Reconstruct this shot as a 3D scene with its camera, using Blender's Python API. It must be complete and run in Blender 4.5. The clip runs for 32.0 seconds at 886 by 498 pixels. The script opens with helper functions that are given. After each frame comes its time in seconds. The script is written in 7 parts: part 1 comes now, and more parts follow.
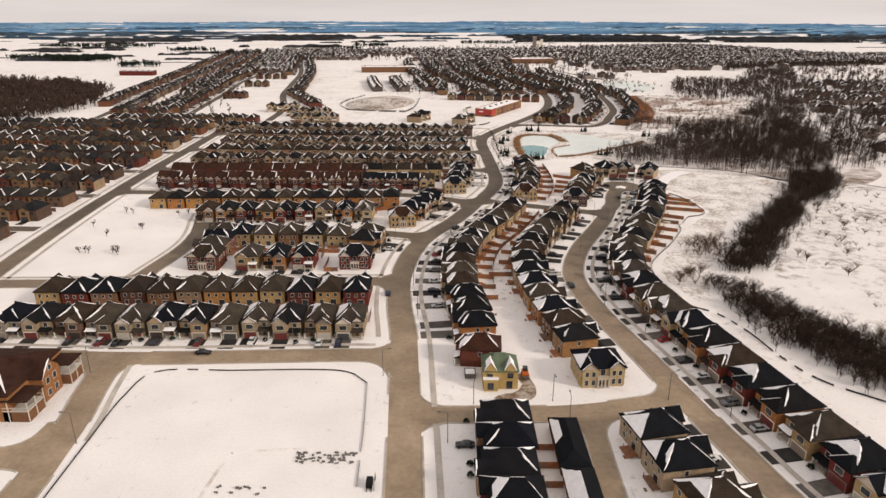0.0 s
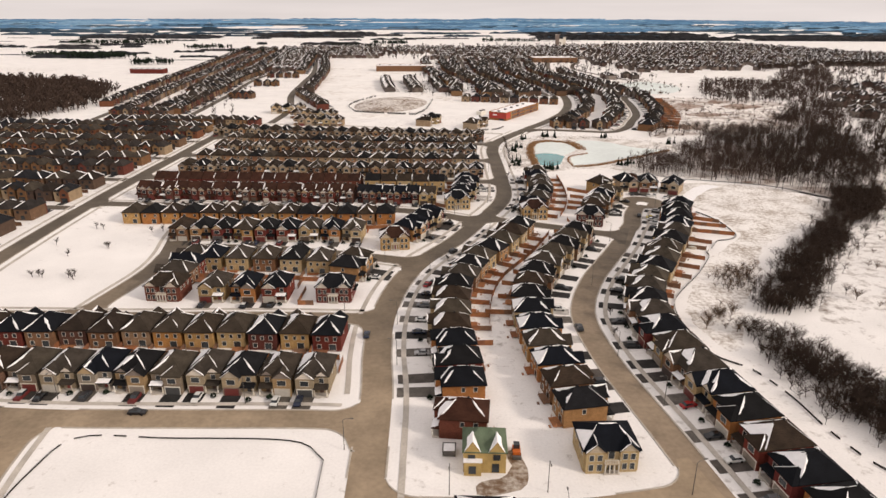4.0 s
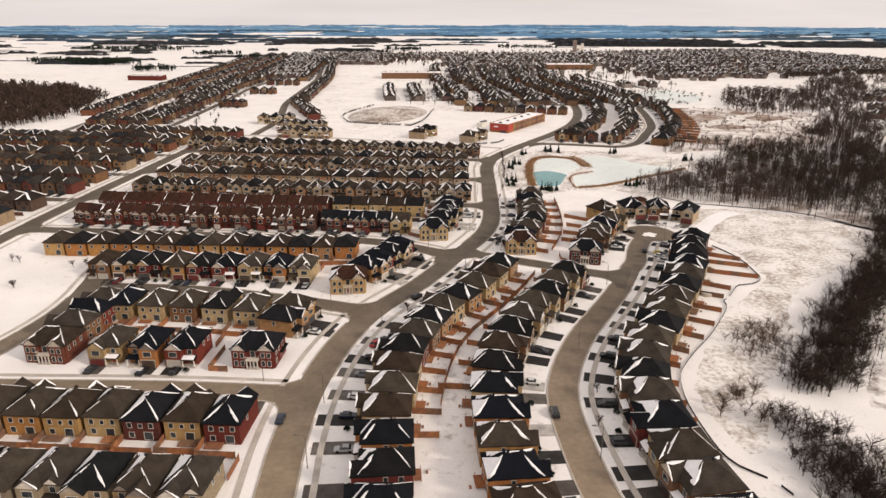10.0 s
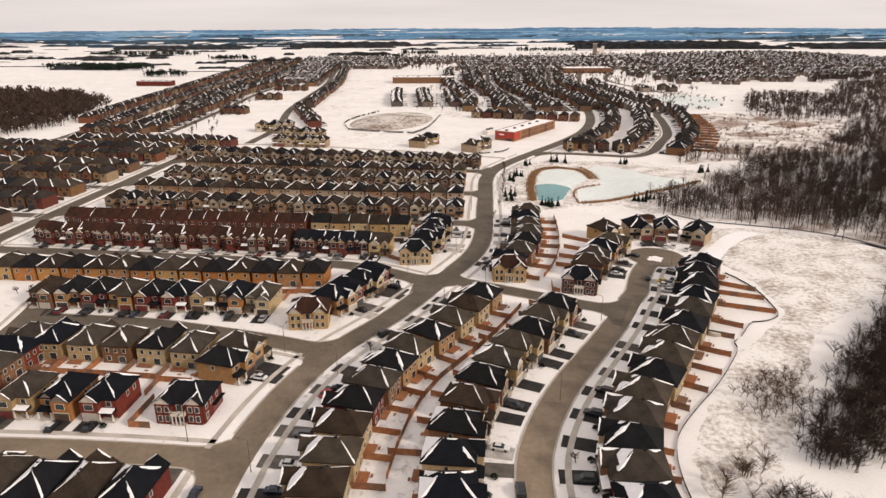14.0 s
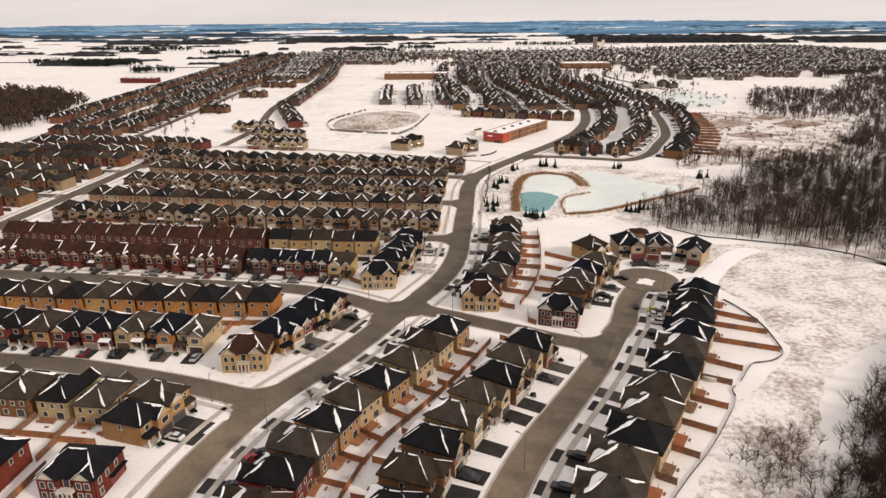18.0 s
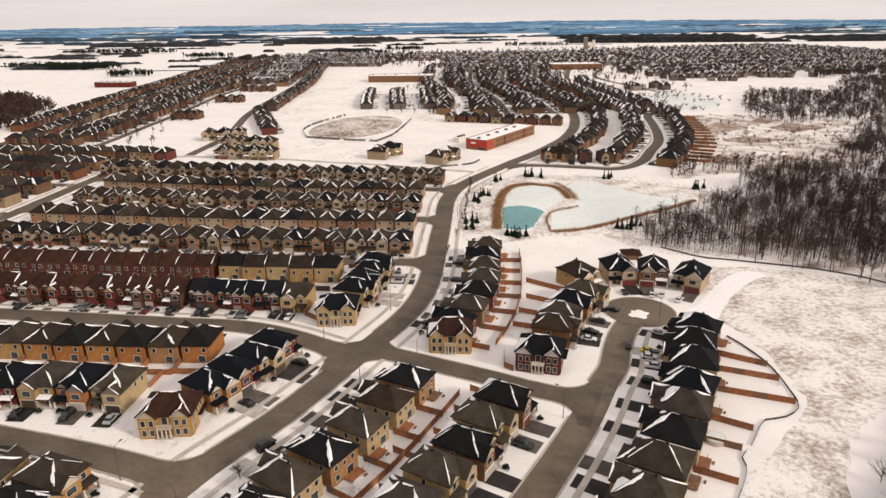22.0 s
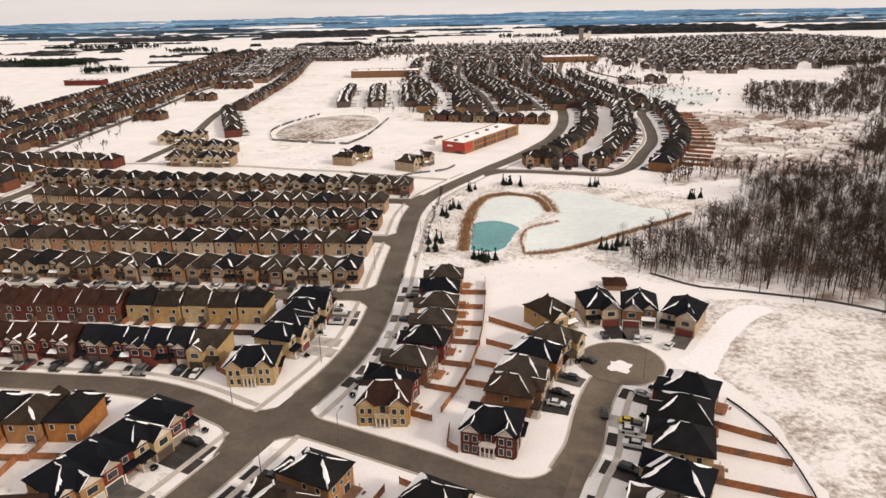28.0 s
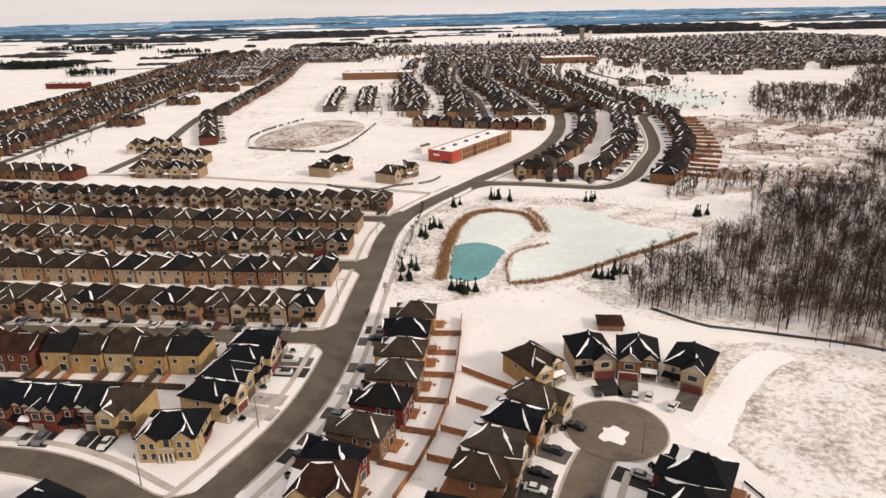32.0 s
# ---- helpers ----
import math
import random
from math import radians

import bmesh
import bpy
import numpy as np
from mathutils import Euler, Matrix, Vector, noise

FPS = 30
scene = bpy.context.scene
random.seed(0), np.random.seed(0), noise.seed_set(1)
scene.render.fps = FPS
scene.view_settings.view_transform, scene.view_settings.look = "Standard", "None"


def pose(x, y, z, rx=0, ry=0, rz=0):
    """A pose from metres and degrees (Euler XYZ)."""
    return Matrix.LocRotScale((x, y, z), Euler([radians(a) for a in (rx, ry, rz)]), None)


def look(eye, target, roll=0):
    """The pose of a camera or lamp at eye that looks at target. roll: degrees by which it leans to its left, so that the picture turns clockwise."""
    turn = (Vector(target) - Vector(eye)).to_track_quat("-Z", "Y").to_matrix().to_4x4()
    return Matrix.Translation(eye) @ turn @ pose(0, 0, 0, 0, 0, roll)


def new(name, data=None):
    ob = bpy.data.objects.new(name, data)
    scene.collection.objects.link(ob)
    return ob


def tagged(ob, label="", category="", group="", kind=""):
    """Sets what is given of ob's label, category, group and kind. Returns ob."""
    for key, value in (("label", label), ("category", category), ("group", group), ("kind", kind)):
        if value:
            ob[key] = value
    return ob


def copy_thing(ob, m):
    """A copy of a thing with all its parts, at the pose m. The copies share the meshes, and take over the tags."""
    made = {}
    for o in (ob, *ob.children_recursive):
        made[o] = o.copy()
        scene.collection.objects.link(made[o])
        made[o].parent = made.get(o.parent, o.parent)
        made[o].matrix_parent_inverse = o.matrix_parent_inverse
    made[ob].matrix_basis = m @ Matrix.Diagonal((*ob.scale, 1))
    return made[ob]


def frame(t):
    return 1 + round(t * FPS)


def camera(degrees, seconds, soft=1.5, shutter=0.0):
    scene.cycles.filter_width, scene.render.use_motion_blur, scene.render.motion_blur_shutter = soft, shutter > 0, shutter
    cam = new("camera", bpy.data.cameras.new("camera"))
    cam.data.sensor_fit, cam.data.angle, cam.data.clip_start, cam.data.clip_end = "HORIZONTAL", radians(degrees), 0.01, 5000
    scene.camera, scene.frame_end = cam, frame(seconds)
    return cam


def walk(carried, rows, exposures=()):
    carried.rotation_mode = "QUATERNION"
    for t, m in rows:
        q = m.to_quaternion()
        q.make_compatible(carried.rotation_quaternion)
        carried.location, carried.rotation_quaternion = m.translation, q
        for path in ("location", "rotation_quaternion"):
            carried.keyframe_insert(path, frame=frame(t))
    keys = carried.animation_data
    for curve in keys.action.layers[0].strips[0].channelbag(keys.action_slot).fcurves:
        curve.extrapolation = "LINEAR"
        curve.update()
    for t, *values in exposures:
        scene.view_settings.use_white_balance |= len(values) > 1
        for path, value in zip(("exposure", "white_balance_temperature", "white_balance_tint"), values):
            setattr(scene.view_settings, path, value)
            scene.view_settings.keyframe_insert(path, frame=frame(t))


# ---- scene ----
cam = camera(67.38, 32.0, soft=1.5)
PATH = [
    (0, (-0.00, 0.00, 98.20), (-0.00, 93.97, 63.99), 0.11),
    (0.5, (1.50, 4.61, 98.27), (0.46, 98.56, 64.05), 0.11),
    (1, (2.97, 9.07, 98.30), (1.17, 102.99, 64.01), 0.08),
    (1.5, (4.42, 13.40, 98.27), (2.38, 107.29, 63.91), 0.09),
    (2, (5.76, 17.71, 98.23), (3.20, 111.59, 63.89), 0.10),
    (2.5, (7.06, 22.06, 98.14), (4.25, 115.93, 63.77), 0.08),
    (4.5, (11.68, 40.10, 98.21), (7.99, 133.84, 63.58), 0.21),
    (5, (12.74, 44.52, 97.93), (8.39, 138.28, 63.43), 0.20),
    (5.5, (13.98, 48.84, 97.57), (9.18, 142.59, 63.11), 0.14),
    (6, (15.43, 53.10, 97.18), (10.61, 146.92, 62.90), 0.12),
    (6.5, (16.93, 57.37, 96.89), (12.26, 151.20, 62.62), 0.10),
    (7, (18.52, 61.55, 96.58), (13.84, 155.37, 62.29), 0.10),
    (7.5, (20.23, 65.65, 96.23), (15.59, 159.51, 62.04), 0.14),
    (8, (21.99, 69.66, 95.88), (17.14, 163.56, 61.82), 0.12),
    (8.5, (23.79, 73.54, 95.60), (18.49, 167.46, 61.66), 0.10),
    (9, (25.64, 77.29, 95.39), (20.11, 171.22, 61.55), 0.09),
    (9.5, (27.53, 80.95, 95.24), (21.64, 174.88, 61.43), 0.12),
    (10, (29.46, 84.60, 95.13), (23.12, 178.52, 61.38), 0.10),
    (10.5, (31.39, 88.24, 95.04), (24.63, 182.12, 61.27), 0.08),
    (11, (33.32, 91.89, 94.96), (25.97, 185.73, 61.19), 0.08),
    (11.5, (35.23, 95.59, 94.86), (27.28, 189.37, 61.06), 0.04),
    (12, (37.07, 99.34, 94.80), (28.46, 193.09, 61.09), -0.01),
    (12.5, (38.78, 103.03, 94.77), (29.39, 196.73, 61.11), -0.12),
    (13, (40.47, 106.73, 94.71), (30.94, 200.46, 61.17), -0.24),
    (13.5, (42.11, 110.33, 94.56), (32.45, 204.08, 61.14), -0.24),
    (14, (43.68, 113.87, 94.42), (33.92, 207.64, 61.10), -0.31),
    (14.5, (45.20, 117.38, 94.35), (35.36, 211.18, 61.11), -0.41),
    (16.5, (51.22, 132.27, 95.28), (40.91, 225.77, 61.37), -0.59),
    (17, (52.25, 136.11, 95.20), (41.91, 229.60, 61.23), -0.55),
    (17.5, (53.14, 140.03, 95.09), (42.90, 233.50, 61.06), -0.51),
    (18, (53.86, 143.99, 95.00), (43.70, 237.43, 60.84), -0.46),
    (18.5, (54.39, 148.03, 94.96), (44.39, 241.46, 60.75), -0.49),
    (19, (54.89, 152.02, 94.89), (45.04, 245.44, 60.59), -0.50),
    (19.5, (55.48, 155.97, 94.76), (45.78, 249.42, 60.51), -0.50),
    (20, (56.15, 159.86, 94.62), (46.56, 253.33, 60.39), -0.57),
    (20.5, (56.90, 163.68, 94.49), (47.39, 257.19, 60.34), -0.63),
    (21, (57.73, 167.39, 94.37), (48.27, 260.92, 60.25), -0.65),
    (21.5, (58.58, 170.95, 94.28), (49.23, 264.46, 60.12), -0.69),
    (22, (59.46, 174.36, 94.27), (50.24, 267.92, 60.18), -0.73),
    (22.5, (60.39, 177.62, 94.29), (51.31, 271.20, 60.23), -0.75),
    (23, (61.35, 180.81, 94.32), (52.36, 274.42, 60.31), -0.75),
    (23.5, (62.33, 183.98, 94.33), (53.41, 277.61, 60.35), -0.77),
    (24, (63.32, 187.12, 94.27), (54.45, 280.74, 60.25), -0.78),
    (24.5, (64.37, 190.35, 94.11), (55.63, 283.95, 60.02), -0.77),
    (25, (65.45, 193.75, 93.88), (56.68, 287.30, 59.66), -0.73),
    (25.5, (66.50, 197.30, 93.66), (57.80, 290.76, 59.17), -0.67),
    (27.5, (70.98, 211.77, 93.27), (61.86, 304.95, 58.15), -1.14),
    (28, (72.19, 215.74, 93.02), (62.93, 308.92, 57.92), -1.22),
    (28.5, (73.37, 219.71, 92.73), (64.00, 312.88, 57.64), -1.34),
    (29, (74.48, 223.70, 92.47), (65.01, 316.89, 57.44), -1.46),
    (29.5, (75.50, 227.68, 92.26), (65.92, 320.87, 57.27), -1.51),
    (30, (76.49, 231.65, 92.08), (66.78, 324.85, 57.15), -1.47),
    (30.5, (77.41, 235.63, 91.96), (67.67, 328.83, 57.05), -1.49),
    (31, (78.17, 239.67, 91.90), (68.44, 332.88, 57.02), -1.52),
    (31.5, (78.75, 243.76, 91.85), (69.04, 336.93, 56.85), -1.50),
    (32, (79.16, 247.84, 91.79), (69.50, 340.98, 56.70), -1.41),
]
walk(cam, [(t, look(eye, target, roll)) for t, eye, target, roll in PATH], [(0, -0.12), (2.5, -0.08), (7, 0.0), (32, 0.0)])

# ---- world and sun ----
world = bpy.data.worlds.new("winter_sky")
scene.world = world
world.use_nodes = True
wn = world.node_tree.nodes
wl = world.node_tree.links
sky = wn.new("ShaderNodeTexSky")
sky.sky_type = "NISHITA"
sky.sun_disc = False
SUN_EL, SUN_AZ = 27.0, 114.0  # degrees above the horizon; clockwise from +y
sky.sun_elevation, sky.sun_rotation = radians(SUN_EL), radians(SUN_AZ)
sky.air_density, sky.dust_density, sky.ozone_density = 1.0, 4.0, 1.0
cloud = wn.new("ShaderNodeMixRGB")
cloud.inputs[0].default_value = 0.9
cloud.inputs[2].default_value = (9.85, 8.85, 8.5, 1)
wl.new(sky.outputs[0], cloud.inputs[1])
bgn = wn["Background"]
bgn.inputs[1].default_value = 0.092
streak = wn.new("ShaderNodeTexNoise")  # faint long bands of thin cloud
streak.inputs["Scale"].default_value, streak.inputs["Detail"].default_value = 2.2, 6
wmap, wtc = wn.new("ShaderNodeMapping"), wn.new("ShaderNodeTexCoord")
wmap.inputs["Scale"].default_value = (1.0, 1.0, 14.0)
wl.new(wtc.outputs["Generated"], wmap.inputs[0])
wl.new(wmap.outputs[0], streak.inputs["Vector"])
wrange = wn.new("ShaderNodeMapRange")
wrange.inputs[1].default_value, wrange.inputs[2].default_value, wrange.inputs[3].default_value, wrange.inputs[4].default_value = 0.3, 0.7, 0.9, 1.1
wl.new(streak.outputs[0], wrange.inputs[0])
wmul = wn.new("ShaderNodeMixRGB")
wmul.blend_type = "MULTIPLY"
wmul.inputs[0].default_value = 1
wl.new(cloud.outputs[0], wmul.inputs[1])
wl.new(wrange.outputs[0], wmul.inputs[2])
wl.new(wmul.outputs[0], bgn.inputs[0])
sun = new("sun", bpy.data.lights.new("sun", "SUN"))
sun.data.energy, sun.data.angle, sun.data.color = 2.5, radians(8), (1.0, 0.865, 0.75)
sa, se = radians(SUN_AZ), radians(SUN_EL)
sun.matrix_world = look((math.sin(sa) * math.cos(se) * 300, math.cos(sa) * math.cos(se) * 300, math.sin(se) * 300), (0, 0, 0))

# ---- materials ----
def mat(name, colours, rough=0.85, scale=1.0, vary=0.25, fine=20.0, bump=0.0, by="none", metal=0.0, brick=None):
    """Colours: one, or several picked by the object's or the island's random value. Two scales of mottling, and fine relief."""
    m = bpy.data.materials.new(name)
    m.use_nodes = True
    n, l = m.node_tree.nodes, m.node_tree.links
    b = n["Principled BSDF"]
    b.inputs["Roughness"].default_value, b.inputs["Metallic"].default_value = rough, metal
    b.inputs["Specular IOR Level"].default_value = 0.5 if rough < 0.65 else 0.12
    tc = n.new("ShaderNodeTexCoord")
    if by == "none":
        rgb = n.new("ShaderNodeRGB")
        rgb.outputs[0].default_value = (*colours[0], 1)
        src = rgb.outputs[0]
    else:
        r = n.new("ShaderNodeValToRGB")
        r.color_ramp.interpolation = "CONSTANT"
        while len(r.color_ramp.elements) < len(colours):
            r.color_ramp.elements.new(0.5)
        for k, c in enumerate(colours):
            r.color_ramp.elements[k].position = k / len(colours)
            r.color_ramp.elements[k].color = (*c, 1)
        if by == "object":
            l.new(n.new("ShaderNodeObjectInfo").outputs["Random"], r.inputs[0])
        else:
            l.new(n.new("ShaderNodeNewGeometry").outputs["Random Per Island"], r.inputs[0])
        src = r.outputs[0]
    fac = None
    for sc, amount in ((scale, vary), (fine, vary * 0.7)):
        t = n.new("ShaderNodeTexNoise")
        t.inputs["Scale"].default_value, t.inputs["Detail"].default_value = sc, 5
        l.new(tc.outputs["Object"], t.inputs["Vector"])
        mp = n.new("ShaderNodeMapRange")
        mp.inputs[1].default_value, mp.inputs[2].default_value = 0.3, 0.7
        mp.inputs[3].default_value, mp.inputs[4].default_value = 1 - amount, 1 + amount
        l.new(t.outputs[0], mp.inputs[0])
        mul = n.new("ShaderNodeMixRGB")
        mul.blend_type = "MULTIPLY"
        mul.inputs[0].default_value = 1
        l.new(src, mul.inputs[1])
        l.new(mp.outputs[0], mul.inputs[2])
        src, fac = mul.outputs[0], t.outputs[0]
    if brick:
        bt = n.new("ShaderNodeTexBrick")
        bt.inputs["Scale"].default_value = 1.0
        bt.inputs["Brick Width"].default_value, bt.inputs["Row Height"].default_value, bt.inputs["Mortar Size"].default_value = brick
        bt.inputs["Color1"].default_value, bt.inputs["Color2"].default_value, bt.inputs["Mortar"].default_value = (1, 1, 1, 1), (0.75, 0.75, 0.75, 1), (0.6, 0.58, 0.55, 1)
        sep = n.new("ShaderNodeSeparateXYZ")
        l.new(tc.outputs["Object"], sep.inputs[0])
        add = n.new("ShaderNodeMath")
        l.new(sep.outputs[0], add.inputs[0])
        l.new(sep.outputs[1], add.inputs[1])
        com = n.new("ShaderNodeCombineXYZ")
        l.new(add.outputs[0], com.inputs[0])
        l.new(sep.outputs[2], com.inputs[1])
        l.new(com.outputs[0], bt.inputs["Vector"])
        mul = n.new("ShaderNodeMixRGB")
        mul.blend_type = "MULTIPLY"
        mul.inputs[0].default_value = 0.8
        l.new(src, mul.inputs[1])
        l.new(bt.outputs[0], mul.inputs[2])
        src = mul.outputs[0]
    l.new(src, b.inputs["Base Color"])
    if bump:
        bp = n.new("ShaderNodeBump")
        bp.inputs["Strength"].default_value, bp.inputs["Distance"].default_value = bump, 0.1
        l.new(fac, bp.inputs["Height"])
        l.new(bp.outputs[0], b.inputs["Normal"])
    return m


def speckled(name, base, spot, scale, low, high, patch=0.01, rough=0.9):
    """Snow through which something darker shows in flecks, thicker in some patches than in others."""
    m = mat(name, [base], rough, 0.05, 0.06, 1.5, 0.3)
    n, l = m.node_tree.nodes, m.node_tree.links
    b = n["Principled BSDF"]
    old = b.inputs["Base Color"].links[0].from_socket
    tc = n.new("ShaderNodeTexCoord")
    t = n.new("ShaderNodeTexNoise")
    t.inputs["Scale"].default_value, t.inputs["Detail"].default_value, t.inputs["Roughness"].default_value = scale, 8, 0.7
    p = n.new("ShaderNodeTexNoise")
    p.inputs["Scale"].default_value, p.inputs["Detail"].default_value = patch, 3
    l.new(tc.outputs["Object"], t.inputs["Vector"])
    l.new(tc.outputs["Object"], p.inputs["Vector"])
    add = n.new("ShaderNodeMath")
    add.operation = "MULTIPLY_ADD"
    add.inputs[1].default_value = 0.6
    l.new(p.outputs[0], add.inputs[0])
    l.new(t.outputs[0], add.inputs[2])
    mp = n.new("ShaderNodeMapRange")
    mp.inputs[1].default_value, mp.inputs[2].default_value = low, high
    l.new(add.outputs[0], mp.inputs[0])
    mix = n.new("ShaderNodeMixRGB")
    mix.inputs[2].default_value = (*spot, 1)
    l.new(mp.outputs[0], mix.inputs[0])
    l.new(old, mix.inputs[1])
    l.new(mix.outputs[0], b.inputs["Base Color"])
    return m


M_GROUND = speckled("snow_ground", (0.80, 0.775, 0.75), (0.35, 0.31, 0.27), 0.3, 0.88, 1.08, 0.006)
M_LAWN = speckled("snow_lawn", (0.82, 0.80, 0.78), (0.30, 0.26, 0.20), 0.9, 0.98, 1.1, 0.08)
M_MEADOW = speckled("snow_meadow", (0.80, 0.775, 0.745), (0.32, 0.265, 0.215), 0.6, 0.74, 0.98, 0.09)
M_PASTURE = speckled("snow_pasture", (0.79, 0.765, 0.74), (0.20, 0.155, 0.125), 0.22, 0.80, 1.02, 0.03)
M_FIELD = speckled("snow_field", (0.81, 0.785, 0.755), (0.46, 0.40, 0.34), 0.12, 0.84, 1.08, 0.02)
M_ROUGH = speckled("snow_rough_ground", (0.78, 0.745, 0.71), (0.20, 0.14, 0.105), 0.07, 0.74, 0.98, 0.012)
M_LITTER = speckled("dry_brown_ground", (0.25, 0.175, 0.135), (0.66, 0.62, 0.58), 0.22, 0.80, 1.0, 0.05)
M_SNOW = mat("roof_snow", [(0.85, 0.84, 0.84)], 0.8, 0.8, 0.06, 6, 0.4)
M_ROAD = mat("road_asphalt", [(0.31, 0.24, 0.165)], 0.7, 0.05, 0.16, 0.7, 0.1)


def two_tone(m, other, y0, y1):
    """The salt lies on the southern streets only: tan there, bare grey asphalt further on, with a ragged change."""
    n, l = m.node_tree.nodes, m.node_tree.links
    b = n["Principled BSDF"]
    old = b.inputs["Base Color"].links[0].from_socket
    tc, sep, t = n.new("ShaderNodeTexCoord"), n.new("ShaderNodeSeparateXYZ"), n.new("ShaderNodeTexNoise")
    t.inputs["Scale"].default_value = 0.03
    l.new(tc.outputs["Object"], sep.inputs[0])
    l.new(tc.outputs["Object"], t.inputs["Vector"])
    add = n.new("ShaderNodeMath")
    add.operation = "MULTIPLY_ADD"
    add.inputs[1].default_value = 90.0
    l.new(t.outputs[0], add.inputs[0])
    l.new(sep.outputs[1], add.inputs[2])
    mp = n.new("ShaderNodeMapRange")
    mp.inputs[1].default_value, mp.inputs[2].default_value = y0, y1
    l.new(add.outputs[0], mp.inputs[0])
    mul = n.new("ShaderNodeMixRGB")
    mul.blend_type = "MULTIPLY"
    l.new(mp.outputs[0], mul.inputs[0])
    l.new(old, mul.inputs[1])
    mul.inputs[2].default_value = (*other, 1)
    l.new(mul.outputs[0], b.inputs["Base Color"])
    # darker tracks and damp stains
    st = n.new("ShaderNodeTexNoise")
    st.inputs["Scale"].default_value, st.inputs["Detail"].default_value = 0.12, 6
    l.new(tc.outputs["Object"], st.inputs["Vector"])
    sm = n.new("ShaderNodeMapRange")
    sm.inputs[1].default_value, sm.inputs[2].default_value, sm.inputs[3].default_value, sm.inputs[4].default_value = 0.35, 0.65, 0.86, 1.1
    l.new(st.outputs[0], sm.inputs[0])
    m2 = n.new("ShaderNodeMixRGB")
    m2.blend_type = "MULTIPLY"
    m2.inputs[0].default_value = 1
    l.new(mul.outputs[0], m2.inputs[1])
    l.new(sm.outputs[0], m2.inputs[2])
    l.new(m2.outputs[0], b.inputs["Base Color"])


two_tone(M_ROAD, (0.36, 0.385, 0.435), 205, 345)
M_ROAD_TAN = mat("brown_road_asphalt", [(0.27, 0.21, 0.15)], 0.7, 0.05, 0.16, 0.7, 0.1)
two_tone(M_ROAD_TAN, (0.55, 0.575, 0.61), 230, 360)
M_DRIVE = mat("driveway_asphalt", [(0.03, 0.028, 0.027), (0.05, 0.044, 0.04), (0.12, 0.108, 0.096), (0.033, 0.031, 0.03), (0.036, 0.034, 0.032), (0.085, 0.074, 0.066), (0.40, 0.38, 0.355)], 0.75, 0.4, 0.3, 6, 0.1, "object")
M_DRIVE_DARK = mat("fresh_driveway_asphalt", [(0.028, 0.027, 0.026), (0.045, 0.04, 0.036), (0.032, 0.03, 0.029), (0.10, 0.088, 0.075)], 0.75, 0.4, 0.3, 6, 0.1, "object")
M_WALK = mat("concrete_walk", [(0.46, 0.42, 0.37)], 0.85, 0.15, 0.18, 2, 0.1)
M_KERB = mat("concrete_kerb", [(0.40, 0.36, 0.31)], 0.85, 0.3, 0.2, 3, 0.1)
def palette(name, colours, *look, brick):
    """One material for each colour, so that all the parts of a house share theirs."""
    return [mat(name, [c], *look, brick=brick) for c in colours]


COURSE, SHINGLE, BOARD = (0.5, 0.16, 0.02), (0.9, 0.22, 0.02), (6.0, 0.2, 0.02)
P_MIX = palette("brick_wall", [(0.42, 0.235, 0.085), (0.17, 0.038, 0.026), (0.44, 0.32, 0.17), (0.19, 0.095, 0.048), (0.38, 0.165, 0.058), (0.46, 0.35, 0.20), (0.21, 0.115, 0.065), (0.34, 0.19, 0.085), (0.15, 0.035, 0.03), (0.36, 0.25, 0.125)], 0.9, 0.7, 0.16, 9, 0.3, brick=COURSE)
P_BEIGE = palette("beige_stone_wall", [(0.31, 0.25, 0.17), (0.36, 0.28, 0.18), (0.22, 0.175, 0.13), (0.33, 0.225, 0.12), (0.17, 0.10, 0.07), (0.28, 0.24, 0.19)], 0.9, 0.7, 0.16, 9, 0.3, brick=COURSE)
P_RED = palette("red_brick_wall", [(0.135, 0.032, 0.024), (0.11, 0.036, 0.029), (0.145, 0.05, 0.033), (0.12, 0.058, 0.042)], 0.9, 0.7, 0.16, 9, 0.3, brick=COURSE)
P_TAN = palette("tan_brick_wall", [(0.45, 0.32, 0.155), (0.42, 0.27, 0.115), (0.47, 0.36, 0.20)], 0.9, 0.7, 0.16, 9, 0.3, brick=COURSE)
P_WARM = palette("orange_brick_wall", [(0.42, 0.21, 0.07), (0.38, 0.165, 0.055), (0.44, 0.27, 0.11), (0.35, 0.19, 0.09), (0.22, 0.07, 0.04)], 0.9, 0.7, 0.16, 9, 0.3, brick=COURSE)
P_CREAM = palette("cream_brick_wall", [(0.36, 0.265, 0.17), (0.42, 0.325, 0.22), (0.30, 0.195, 0.12), (0.22, 0.115, 0.07), (0.33, 0.185, 0.10), (0.38, 0.28, 0.19)], 0.9, 0.7, 0.16, 9, 0.3, brick=COURSE)
P_ROOF = palette("asphalt_shingle", [(0.007, 0.008, 0.0105), (0.046, 0.036, 0.027), (0.010, 0.0098, 0.0105), (0.058, 0.047, 0.035), (0.006, 0.0075, 0.0115), (0.038, 0.026, 0.018), (0.012, 0.012, 0.0135), (0.05, 0.041, 0.033)], 0.9, 0.35, 0.3, 7, 0.5, brick=SHINGLE)
P_BLACK = palette("black_shingle", [(0.007, 0.008, 0.0105), (0.010, 0.0105, 0.013), (0.006, 0.0075, 0.0115)], 0.9, 0.35, 0.3, 7, 0.5, brick=SHINGLE)
